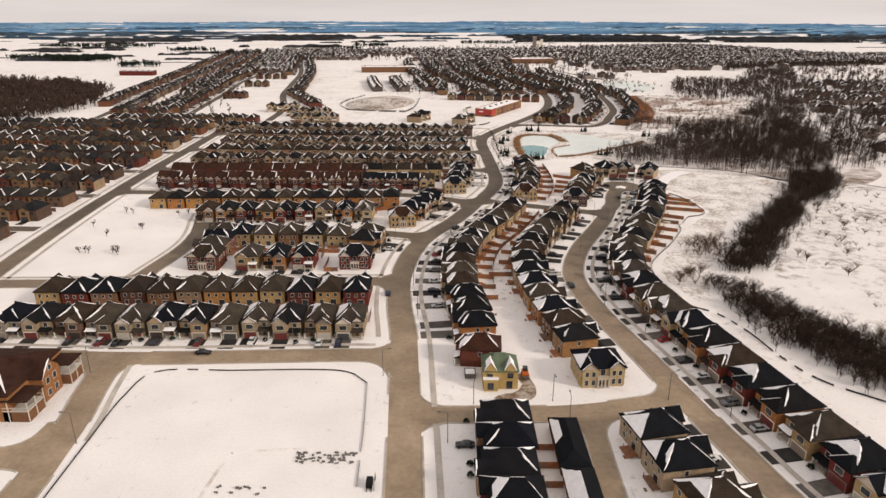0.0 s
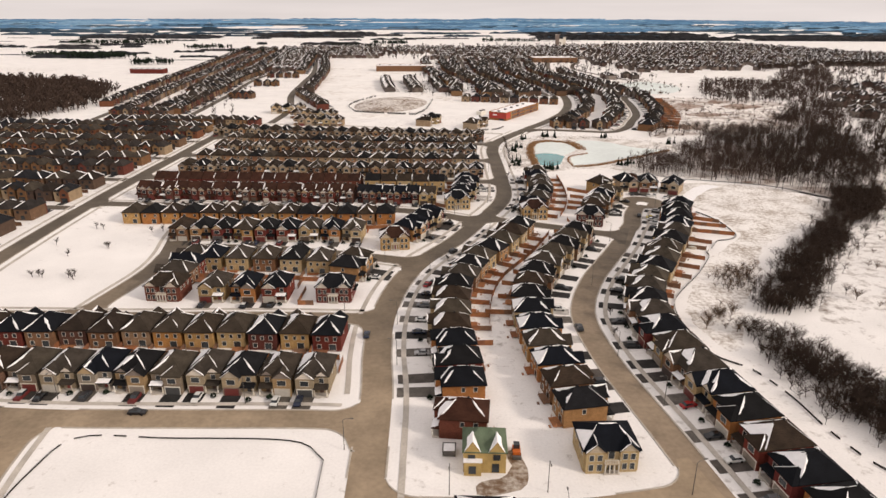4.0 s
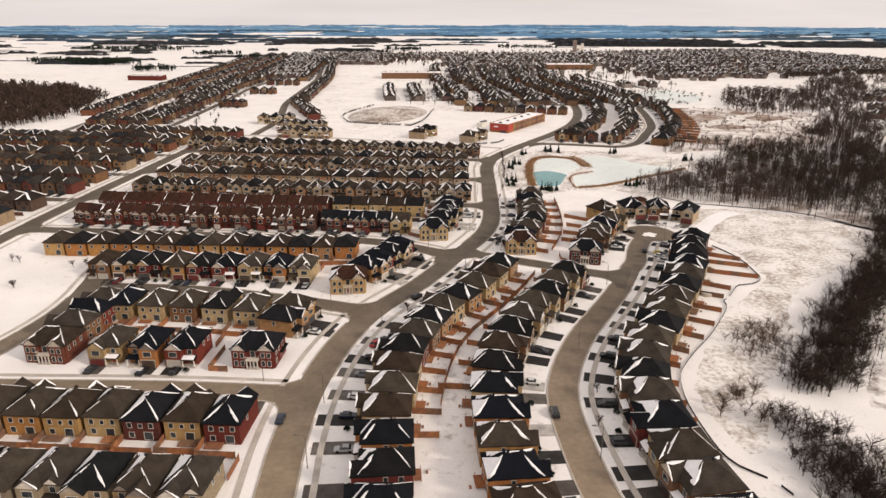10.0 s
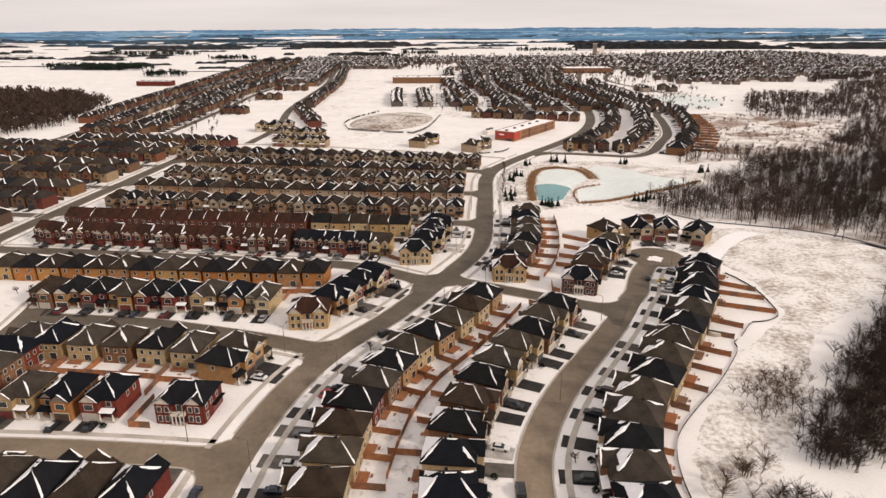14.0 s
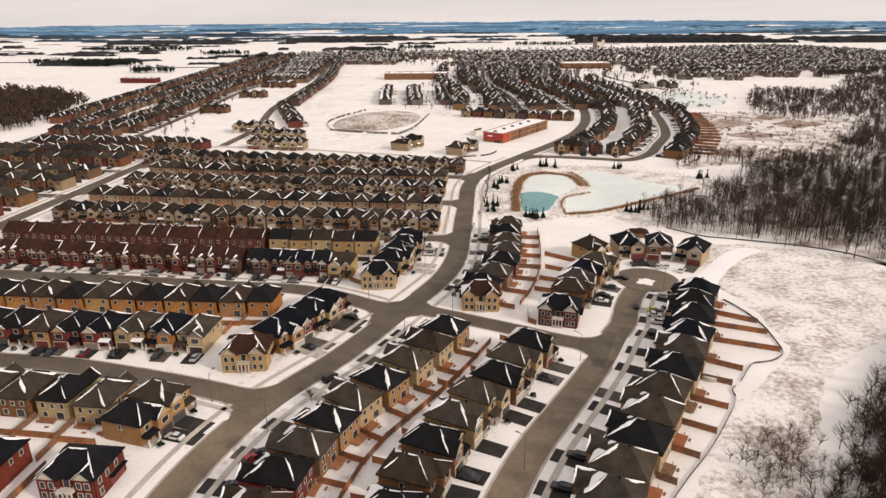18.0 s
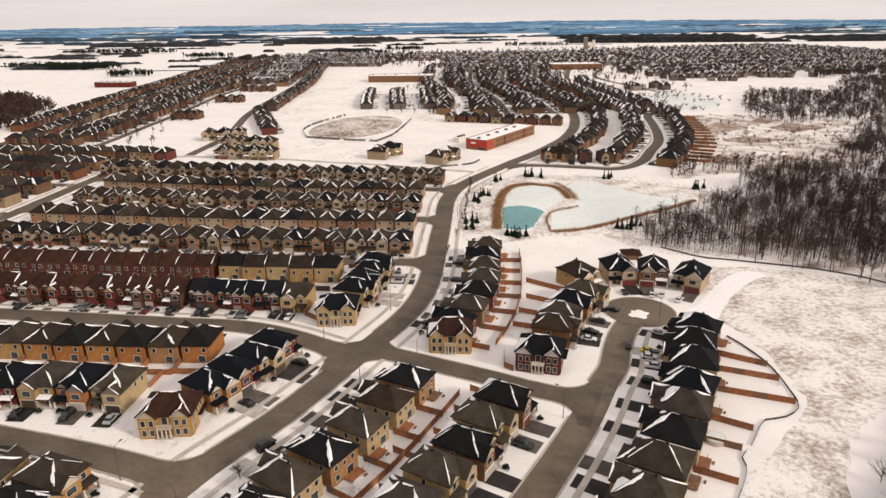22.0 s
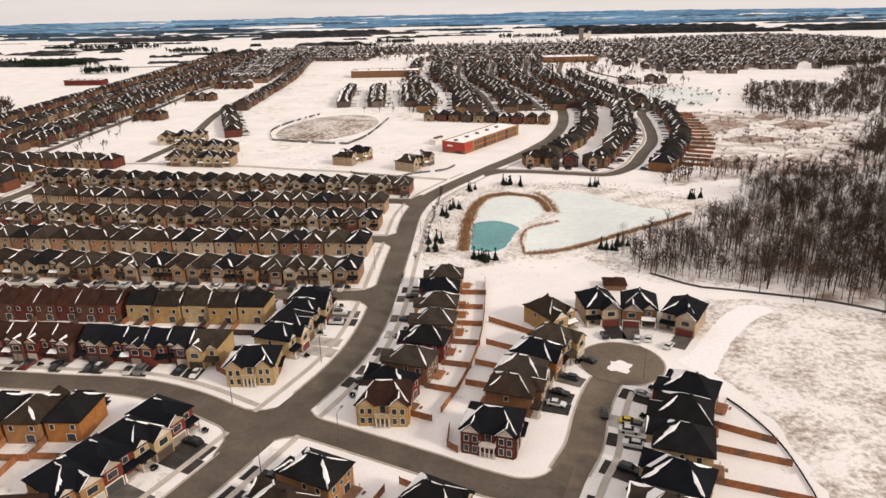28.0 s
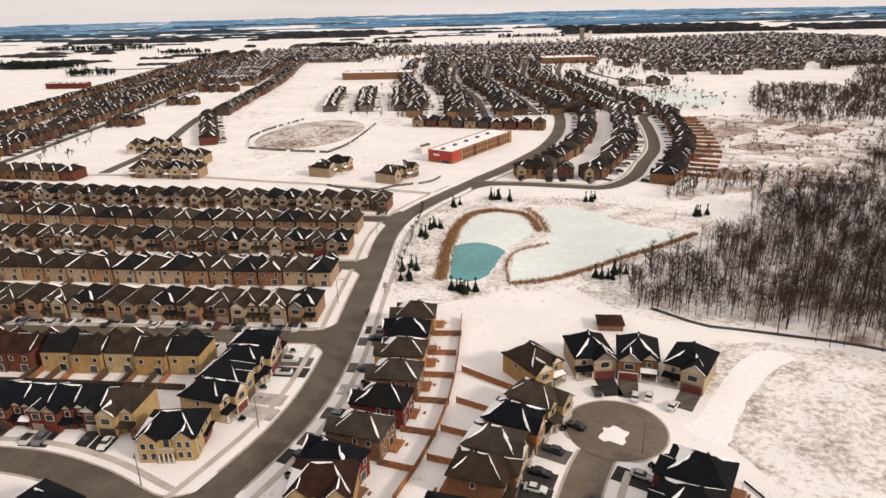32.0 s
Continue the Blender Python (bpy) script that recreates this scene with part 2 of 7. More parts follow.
P_BROWN = palette("brown_shingle", [(0.042, 0.019, 0.012), (0.05, 0.021, 0.013), (0.034, 0.016, 0.011)], 0.9, 0.35, 0.3, 7, 0.5, brick=SHINGLE)
P_UMBER = palette("umber_shingle", [(0.036, 0.026, 0.018), (0.045, 0.035, 0.026), (0.028, 0.020, 0.015), (0.011, 0.0108, 0.0115)], 0.9, 0.35, 0.3, 7, 0.5, brick=SHINGLE)
P_SIDING = palette("gable_siding", [(0.50, 0.42, 0.31), (0.40, 0.34, 0.26), (0.60, 0.53, 0.44), (0.22, 0.185, 0.16), (0.45, 0.33, 0.19), (0.66, 0.60, 0.52)], 0.7, 0.6, 0.1, 8, 0.1, brick=BOARD)
M_BRICK, M_BRICK_RED, M_ROOF, M_ROOF_BROWN = P_MIX[3], P_RED[0], P_ROOF[0], P_BROWN[0]
M_TRIM = mat("painted_trim", [(0.62, 0.57, 0.48), (0.45, 0.40, 0.33), (0.7, 0.67, 0.6), (0.16, 0.12, 0.10)], 0.6, 1, 0.08, 12, 0.0, "object")
M_FRAME = mat("window_frame_vinyl", [(0.56, 0.53, 0.47)], 0.5, 1, 0.06, 12)
M_GLASS = mat("window_glass", [(0.025, 0.03, 0.035)], 0.06, 1, 0.2, 8)
M_GDOOR = mat("garage_door_paint", [(0.05, 0.035, 0.03), (0.25, 0.21, 0.17), (0.08, 0.055, 0.04), (0.45, 0.42, 0.37), (0.14, 0.03, 0.025), (0.06, 0.06, 0.06)], 0.5, 1, 0.1, 10, 0.0, "object")
M_DOOR = mat("front_door_paint", [(0.06, 0.03, 0.02), (0.03, 0.03, 0.035), (0.18, 0.03, 0.025)], 0.45, 1, 0.1, 10, 0.0, "object")
M_FENCE = mat("stained_fence_wood", [(0.29, 0.12, 0.055), (0.24, 0.11, 0.06), (0.33, 0.15, 0.07), (0.19, 0.11, 0.07)], 0.85, 0.8, 0.25, 9, 0.2, "object")
M_YARD = mat("weathered_fence_board", [(0.12, 0.06, 0.036), (0.09, 0.055, 0.038), (0.15, 0.08, 0.045), (0.07, 0.05, 0.04)], 0.85, 0.8, 0.25, 9, 0.0, "island")
M_NET = mat("black_netting", [(0.02, 0.018, 0.016)], 0.8, 1, 0.2, 10)
M_METAL = mat("galvanised_pole", [(0.13, 0.12, 0.11)], 0.5, 1, 0.1, 10, metal=0.5)
M_BARK = mat("bare_bark", [(0.045, 0.03, 0.022), (0.03, 0.021, 0.016), (0.06, 0.042, 0.032), (0.036, 0.025, 0.02)], 0.95, 0.5, 0.3, 5, 0.2, "island")
M_TWIG = mat("grey_brown_bark", [(0.06, 0.04, 0.031), (0.042, 0.029, 0.023), (0.08, 0.054, 0.043), (0.05, 0.034, 0.027)], 0.95, 0.5, 0.3, 5, 0.2, "island")
M_BRUSH = mat("dry_brush", [(0.10, 0.065, 0.045), (0.16, 0.11, 0.07), (0.07, 0.05, 0.04)], 0.95, 0.5, 0.3, 5, 0.0, "island")
M_REED = mat("dry_reeds", [(0.30, 0.17, 0.08), (0.24, 0.13, 0.07), (0.36, 0.23, 0.12)], 0.95, 0.5, 0.3, 5, 0.0, "island")
M_FIR = mat("fir_needles", [(0.014, 0.022, 0.014), (0.02, 0.03, 0.018), (0.012, 0.017, 0.013)], 0.95, 0.8, 0.3, 8, 0.0, "object")
M_ICE = mat("pond_ice", [(0.67, 0.73, 0.70)], 0.35, 0.03, 0.10, 0.3, 0.0)
M_WATER = mat("open_pond_water", [(0.045, 0.24, 0.25)], 0.12, 0.06, 0.2, 0.5, 0.0)
M_RUBBER = mat("tyre_rubber", [(0.015, 0.015, 0.016)], 0.9, 2, 0.2, 20)
M_FARCAR = mat("far_car_paint", [(0.012, 0.012, 0.014), (0.62, 0.62, 0.61), (0.03, 0.03, 0.035), (0.40, 0.40, 0.41), (0.02, 0.02, 0.02), (0.62, 0.62, 0.60), (0.015, 0.015, 0.02), (0.12, 0.02, 0.02)], 0.3, 1, 0.05, 9, 0.0, "island")
M_BROOK = mat("dark_brook_water", [(0.035, 0.03, 0.026)], 0.3, 0.3, 0.3, 3)
M_FARWALL = mat("far_house_wall", [(0.16, 0.085, 0.042), (0.11, 0.036, 0.026), (0.20, 0.12, 0.062), (0.08, 0.052, 0.038), (0.13, 0.078, 0.048), (0.26, 0.19, 0.12), (0.15, 0.062, 0.034), (0.075, 0.05, 0.04)], 0.9, 0.5, 0.15, 4, 0.0, "island")
# distance haze put into the wall colour: greyer, for the farther rows
M_FARWALL_HAZED = mat("hazed_far_wall", [(0.13, 0.10, 0.085), (0.10, 0.066, 0.056), (0.17, 0.14, 0.12), (0.09, 0.075, 0.068), (0.22, 0.19, 0.165)], 0.9, 0.5, 0.15, 4, 0.0, "island")
M_FARROOF = mat("far_house_roof", [(0.014, 0.014, 0.016), (0.036, 0.028, 0.022), (0.024, 0.021, 0.019), (0.046, 0.037, 0.028), (0.02, 0.015, 0.012), (0.03, 0.025, 0.022)], 0.9, 0.35, 0.3, 4, 0.0, "island")
M_FARWOOD = mat("far_bare_wood", [(0.03, 0.032, 0.036), (0.024, 0.024, 0.026), (0.038, 0.036, 0.038)], 0.95, 0.02, 0.3, 0.2, 0.0, "island")
# navy tint stands for thinner haze over woods nearer than the last ones
M_HORIZON_HAZED = mat("hazed_horizon_wood", [(0.035, 0.062, 0.09), (0.028, 0.048, 0.07), (0.05, 0.08, 0.11)], 0.95, 0.004, 0.25, 0.05, 0.0, "island")
# pale blue is air haze painted into the colour of the farthest woods
M_HAZE = mat("haze_tinted_wood", [(0.11, 0.23, 0.37), (0.085, 0.18, 0.30), (0.18, 0.31, 0.44)], 0.95, 0.004, 0.2, 0.05, 0.0, "island")
M_SCHOOL_RED = mat("red_panel", [(0.36, 0.03, 0.02)], 0.6, 0.3, 0.1, 3)
M_SCHOOL = mat("orange_brick", [(0.30, 0.14, 0.06)], 0.9, 0.4, 0.15, 6, 0.2, brick=(0.5, 0.16, 0.02))
M_FRESH = mat("bare_framing_board", [(0.42, 0.30, 0.12)], 0.8, 0.5, 0.2, 5, 0.1)
M_GREENROOF = mat("green_underlay", [(0.10, 0.13, 0.085)], 0.9, 0.5, 0.2, 5, 0.1)
M_ORANGE = mat("machine_paint", [(0.5, 0.12, 0.02)], 0.5, 1, 0.15, 8)

# ---- mesh helpers ----
class Mesh:
    def __init__(self):
        self.v, self.f = [], []

    def poly(self, *pts):
        k = len(self.v)
        self.v += [tuple(p) for p in pts]
        self.f.append(tuple(range(k, k + len(pts))))
        return self

    def box(self, x0, x1, y0, y1, z0, z1):
        k = len(self.v)
        self.v += [(x0, y0, z0), (x1, y0, z0), (x1, y1, z0), (x0, y1, z0), (x0, y0, z1), (x1, y0, z1), (x1, y1, z1), (x0, y1, z1)]
        self.f += [tuple(k + i for i in q) for q in ((3, 2, 1, 0), (4, 5, 6, 7), (0, 1, 5, 4), (1, 2, 6, 5), (2, 3, 7, 6), (3, 0, 4, 7))]
        return self

    def tube(self, pts, radii, sides=5):
        k = len(self.v)
        for i, (p, r) in enumerate(zip(pts, radii)):
            a, b = pts[max(i - 1, 0)], pts[min(i + 1, len(pts) - 1)]
            d = (Vector(b) - Vector(a)).normalized()
            u = d.orthogonal().normalized()
            w = d.cross(u)
            for s in range(sides):
                g = 2 * math.pi * s / sides
                self.v.append(tuple(Vector(p) + (u * math.cos(g) + w * math.sin(g)) * r))
        for i in range(len(pts) - 1):
            for s in range(sides):
                self.f.append((k + i * sides + s, k + i * sides + (s + 1) % sides, k + (i + 1) * sides + (s + 1) % sides, k + (i + 1) * sides + s))
        self.f.append(tuple(k + s for s in reversed(range(sides))))
        self.f.append(tuple(k + (len(pts) - 1) * sides + s for s in range(sides)))
        return self

    def done(self, name, material):
        me = bpy.data.meshes.new(name)
        me.from_pydata(self.v, [], self.f)
        me.materials.append(material)
        me.update()
        return me


def part(name, me, material, parent, label=""):
    if isinstance(me, Mesh):
        me = me.done(name, material)
    ob = new(name, me)
    ob.parent = parent
    if label:
        ob["label"] = label
    return ob


def thing(name, label, category, group="", kind=""):
    return tagged(new(name), label, category, group, kind)


def solid(name, me, material, label, category, kind="", group=""):
    return tagged(new(name, me.done(name, material)), label, category, group, kind)


# ---- roads ----
def smooth(pts, step=4.0):
    """A Catmull-Rom line through the points, cut at even steps."""
    p = [np.array(q, float) for q in pts]
    p = [2 * p[0] - p[1]] + p + [2 * p[-1] - p[-2]]
    fine = []
    for i in range(1, len(p) - 2):
        for s in np.linspace(0, 1, 24, endpoint=False):
            a, b, c, d = p[i - 1 : i + 3]
            fine.append(0.5 * (2 * b + (c - a) * s + (2 * a - 5 * b + 4 * c - d) * s**2 + (3 * b - a - 3 * c + d) * s**3))
    fine.append(p[-2])
    fine = np.array(fine)
    run = np.r_[0, np.cumsum(np.hypot(*np.diff(fine, axis=0).T))]
    at = np.linspace(0, run[-1], max(2, int(run[-1] / step) + 1))
    return np.stack([np.interp(at, run, fine[:, 0]), np.interp(at, run, fine[:, 1])], 1)


def normals(line):
    d = np.gradient(line, axis=0)
    d /= np.hypot(d[:, 0], d[:, 1])[:, None]
    return np.stack([-d[:, 1], d[:, 0]], 1)  # to the left of the way


def offset(line, far):
    return line + normals(line) * far


def length_at(line):
    return np.r_[0, np.cumsum(np.hypot(*np.diff(line, axis=0).T))]


ROADS = {
    "main": (8.2, [(-6, -90), (-7, 40), (-7.8, 100), (-9, 131), (-10.2, 152), (-12.2, 187), (-15.2, 212), (-16.2, 236), (-13.5, 263), (-6.8, 286), (5.8, 311), (16.5, 338), (24.2, 358), (28.5, 371), (31.2, 385), (32.2, 401), (32, 420), (31, 445), (30.4, 471), (29.2, 506), (32.6, 531), (39.2, 550), (49.7, 572), (62.2, 597), (77, 624), (91.5, 655), (105, 691), (116, 745), (120, 813), (112, 880), (90, 960)]),
    "crescent": (7.7, [(125, -60), (97, 30), (85, 70), (73, 115), (69.7, 130.6), (67, 142), (61.4, 170), (57.7, 187), (53.3, 208), (50.7, 233), (52.9, 250.6), (59.6, 271), (68, 289), (74.5, 302.5), (80.5, 316), (86.2, 331), (90.2, 340), (93.4, 353), (98, 366), (104, 376)]),
    "link_south": (7.0, [(-10, 145.4), (2, 145.6), (31, 146.3), (50, 149.6), (66, 154)]),
    "link_north": (7.2, [(18, 346), (30, 342), (43, 337), (56, 332), (68, 327), (84, 322)]),
    "street_a": (7.4, [(-12, 176), (-31, 176.4), (-62, 175.2), (-95, 174.4), (-135, 176), (-200, 178)]),
    "street_b": (7.4, [(-16, 232.6), (-26, 233.6), (-58, 233.4), (-103, 231.2), (-130, 231), (-178, 230)]),
    "street_c": (7.4, [(-7, 284), (-17, 287.6), (-30, 291), (-50, 295), (-72, 298.5), (-95, 299.3), (-114, 299)]),
    "street_d": (7.6, [(17, 341), (6, 346.5), (-8, 353), (-25, 357.4), (-50, 358.3), (-90, 360), (-134, 361.5), (-184, 362)]),
    "street_e": (7.6, [(32, 417), (5, 416.4), (-32, 416.5), (-90, 416), (-186, 418)]),
    "street_f": (7.6, [(30.5, 473), (0, 473), (-65, 474.4), (-145, 478), (-186, 480)]),
    "street_g": (7.6, [(31, 528), (-5, 530), (-81, 534.4), (-186, 544)]),
    "west_road": (8.0, [(-140, -80), (-160, 120), (-168, 180), (-175, 240), (-180, 290), (-184, 357), (-186, 434), (-186.5, 514), (-190, 572), (-215, 590), (-318, 590)]),
    "park_street": (7.2, [(-117, 231), (-115.5, 245), (-112, 270), (-113, 290), (-119, 318), (-124, 361)]),
    "south_west_street": (8.0, [(-98, 174), (-95.5, 156), (-93, 142.6), (-91.5, 128), (-90.5, 112), (-90, 60), (-89, -80)]),
    "corner_street": (8.0, [(-92, 131), (-104, 127.5), (-130, 124), (-170, 122)]),
    "lane": (5.0, [(36.5, 146.5), (37.3, 136), (36.8, 120), (36, 60), (35, -60)]),
    "north_path": (4.0, [(40, 571), (15, 578), (-20, 588), (-53, 594), (-101, 604), (-160, 608), (-190, 606)]),
    "north_street": (7.5, [(-160, 612), (-164, 690), (-190, 805), (-206, 932), (-225, 1082), (-269, 1301), (-300, 1500)]),
    "edge_street": (7.5, [(-318, 560), (-330, 670), (-348, 776), (-366, 912), (-396, 1122), (-446, 1453), (-470, 1600)]),
    "inner_street": (7.0, [(-246, 630), (-248, 668), (-254, 730), (-262, 811), (-279, 948), (-284, 1083), (-318, 1300), (-350, 1500)]),
    "school_street": (7.5, [(0, 800), (-20, 900), (-45, 1100), (-70, 1300)]),
    "far_crescent": (7.5, [(60, 590), (84, 590), (108, 586), (129, 584), (146, 605), (158, 638), (170, 672), (177, 710), (182, 755), (187, 800), (206, 823)]),
}
LINES = {k: smooth(p) for k, (w, p) in ROADS.items()}


def other_road(q, own, extra):
    for k, line in LINES.items():
        if k != own and np.hypot(*(line - q).T).min() < ROADS[k][0] / 2 + extra:
            return True
    return (own != "crescent" and np.hypot(q[0] - 104, q[1] - 376) < 11)


def at_mouth(q, own):
    """Whether a side street opens into this road here."""
    for k, line in LINES.items():
        if k == own:
            continue
        for e in (line[0], line[-1]):
            if np.hypot(*(LINES[own] - e).T).min() < 4 and np.hypot(*(q - e)) < math.hypot(ROADS[own][0] / 2, ROADS[k][0] / 2 + 6.2):
                return True
    return False


def build_roads():
    for i, (k, line) in enumerate(LINES.items()):
        w = ROADS[k][0]
        near = k not in ("north_street", "school_street", "far_crescent", "north_path", "edge_street", "inner_street")
        fine = smooth(ROADS[k][1], 1.0 if near else 5.0)
        run = length_at(fine)
        half = np.full(len(fine), w / 2)
        nrm = normals(fine)
        for end in (0, -1):  # rounded mouths where it meets another road
            q = fine[end]
            for k2, l2 in LINES.items():
                if k2 != k and np.hypot(*(l2 - q).T).min() < 4:
                    r = 8.0
                    s = np.abs(run - run[end]) - ROADS[k2][0] / 2 + 0.4
                    s = np.clip(s, 0, r)
                    half = np.maximum(half, w / 2 + r - np.sqrt(np.maximum(r * r - (r - s) ** 2, 0)))
                    break
        z = 0.03 + 0.004 * i
        a, b = fine + nrm * half[:, None], fine - nrm * half[:, None]
        m = Mesh()
        for j in range(len(fine) - 1):
            m.poly((*a[j], z), (*b[j], z), (*b[j + 1], z), (*a[j + 1], z))
        snowy = k == "north_path"
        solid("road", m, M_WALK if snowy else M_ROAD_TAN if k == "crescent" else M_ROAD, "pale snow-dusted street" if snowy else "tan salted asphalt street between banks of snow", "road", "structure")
        if not near:
            continue
        kerb = Mesh()
        for edge, sign in ((a, 1), (b, -1)):
            for j in range(len(fine) - 1):
                mid = (edge[j] + edge[j + 1]) / 2
                if other_road(mid + sign * nrm[j] * 0.5, k, 0.3) or at_mouth(mid, k) or (k == "crescent" and np.hypot(mid[0] - 104, mid[1] - 377) < 11.6):
                    continue
                p, q = edge[j], edge[j + 1]
                p2, q2 = p + sign * nrm[j] * 0.45, q + sign * nrm[j + 1] * 0.45
                kerb.poly((*p, 0.16), (*q, 0.16), (*q2, 0.16), (*p2, 0.16))
                kerb.poly((*p, 0.0), (*q, 0.0), (*q, 0.16), (*p, 0.16))
                kerb.poly((*p2, 0.0), (*q2, 0.0), (*q2, 0.16), (*p2, 0.16))
        if kerb.f:
            solid("kerb", kerb, M_KERB, "low concrete kerb along the street", "kerb", "structure")
    m = Mesh()  # turning circle at the crescent's end
    ring = [(104 + 11.2 * math.cos(2 * math.pi * s / 40), 377 + 11.2 * math.sin(2 * math.pi * s / 40), 0.125) for s in range(40)]
    m.poly(*ring)
    solid("road", m, M_ROAD_TAN, "round tan asphalt turning circle of a dead-end street", "road", "structure")
    rim = Mesh()
    for s in range(-20, 50):
        t, u = math.radians(s * 4), math.radians(s * 4 + 4)
        p, q, p2, q2 = ((104 + r * math.cos(w_), 377 + r * math.sin(w_)) for r, w_ in ((11.2, t), (11.2, u), (11.65, t), (11.65, u)))
        rim.poly((*p, 0.16), (*q, 0.16), (*q2, 0.16), (*p2, 0.16)).poly((*p, 0), (*q, 0), (*q, 0.16), (*p, 0.16))
    solid("kerb", rim, M_KERB, "low concrete kerb round the turning circle", "kerb", "structure")


# ---- houses ----
def hip_planes(x0, x1, y0, y1, z, rise, over=0.45, front=True, back=True):
    """Corner points of a hipped roof whose ridge runs along y; an end that is not hipped is a gable."""
    x0, x1, y0, y1 = x0 - over, x1 + over, y0 - over, y1 + over
    xm, half = (x0 + x1) / 2, (x1 - x0) / 2
    r0 = (xm, y0 + (half * 0.95 if front else 0), z + rise)
    r1 = (xm, y1 - (half * 0.95 if back else 0), z + rise)
    A, B, C, D = (x0, y0, z), (x1, y0, z), (x1, y1, z), (x0, y1, z)
    return [(A, B, r0), (B, C, r1, r0), (C, D, r1), (D, A, r0, r1)], (A, B, C, D)


def roof_mesh(m, planes, corners, drop=0.22):
    for p in planes:
        m.poly(*p)
    A, B, C, D = corners
    low = [(x, y, z - drop) for x, y, z in corners]
    for i in range(4):
        j = (i + 1) % 4
        m.poly(low[i], low[j], corners[j], corners[i])
    m.poly(*reversed(low))
    return m


def wide_planes(x0, x1, y0, y1, z, rise, over=0.45):
    """Hipped, with the ridge along x."""
    x0, x1, y0, y1 = x0 - over, x1 + over, y0 - over, y1 + over
    ym, half = (y0 + y1) / 2, (y1 - y0) / 2
    r0, r1 = (x0 + half * 0.8, ym, z + rise), (x1 - half * 0.8, ym, z + rise)
    A, B, C, D = (x0, y0, z), (x1, y0, z), (x1, y1, z), (x0, y1, z)
    return [(A, B, r1, r0), (B, C, r1), (C, D, r0, r1), (D, A, r0)], (A, B, C, D)


def snow_strip(rng, a, b, c, f0, f1, wide, lift=0.09):
    """A ragged bank of snow along the edge a-b of a roof plane that also holds c."""
    a, b, c = Vector(a), Vector(b), Vector(c)
    n = (b - a).cross(c - a).normalized()
    if n.z < 0:
        n = -n
    e = (b - a)
    inn = n.cross(e).normalized()
    if inn.dot(c - a) < 0:
        inn = -inn
    k = 7
    m = Mesh()
    top, low = [], []
    wane = rng.choice([(1.0, 0.15), (0.25, 1.0), (0.7, 0.6)])  # the bank narrows to one end
    for i in range(k + 1):
        s = i / k
        p = a + e * (f0 + (f1 - f0) * s)
        w = max(0.04, wide * (wane[0] + (wane[1] - wane[0]) * s) * rng.uniform(0.55, 1.25) * min(1, 0.15 + 4 * s, 0.15 + 4 * (1 - s)))
        top.append((p + n * lift, p + inn * w + n * lift * 0.8))
        low.append((p, p + inn * (w + 0.08) - n * 0.02))
    for i in range(k):
        m.poly(top[i][0], top[i][1], top[i + 1][1], top[i + 1][0])
        m.poly(top[i][1], low[i][1], low[i + 1][1], top[i + 1][1])
        m.poly(low[i][0], top[i][0], top[i + 1][0], low[i + 1][0])
    return m


def snow_patch(rng, pts, f, lift=0.08):
    """A ragged blanket of snow over the part f of a roof plane, from its first corner on."""
    pts = [Vector(p) for p in pts]
    n = (pts[1] - pts[0]).cross(pts[2] - pts[0]).normalized()
    if n.z < 0:
        n = -n
    ctr = sum(pts, Vector()) / len(pts)
    base = pts[0].lerp(ctr, 0.15)
    ring = []
    full = [base + (p - base) * f for p in pts]
    for i, p in enumerate(full):
        q = full[(i + 1) % len(full)]
        for s in range(4):
            r = p.lerp(q, s / 4)
            ring.append(ctr.lerp(r, 0.90 + 0.09 * rng.random()) + n * lift)
    m = Mesh()
    m.poly(*ring)
    for i in range(len(ring)):
        p, q = ring[i], ring[(i + 1) % len(ring)]
        m.poly(p, q, q - n * lift * 1.2, p - n * lift * 1.2)
    return m


SHARED = {}


def window(parent, x, y, z, w, h, face, detail=True):
    """A framed window on a wall; face: f, b, l or r."""
    key = (round(w, 2), round(h, 2))
    if key not in SHARED:
        fr, pn = Mesh(), Mesh()
        t = 0.08
        rings = [[(-w / 2 - a, y, -a), (w / 2 + a, y, -a), (w / 2 + a, y, h + a), (-w / 2 - a, y, h + a)] for a, y in ((t, 0.02), (t, -0.09), (0, -0.09), (0, 0.0))]
        fr.v = [p for r in rings for p in r]
        fr.f = [(4 * k + i, 4 * k + (i + 1) % 4, 4 * k + 4 + (i + 1) % 4, 4 * k + 4 + i) for k in range(3) for i in range(4)]
        pn.box(-w / 2, w / 2, -0.035, 0.01, 0, h)
        one = Mesh()  # frame and glass in one, for houses further off
        one.v, one.f = fr.v + [(x_, -0.03, z_) for x_, y_, z_ in rings[3]], fr.f + [(16, 17, 18, 19)]
        one = one.done("window", M_FRAME)
        one.materials.append(M_GLASS)
        one.polygons[len(one.polygons) - 1].material_index = 1
        SHARED[key] = (fr.done("window", M_FRAME), pn.done("pane", M_GLASS), one)
    fr, pn, one = SHARED[key]
    ob = part("window", fr if detail else one, None, parent)
    ob.matrix_local = pose(x, y, z, 0, 0, {"f": 0, "r": 90, "b": 180, "l": -90}[face])
    if detail:
        part("pane", pn, None, ob)
    return ob


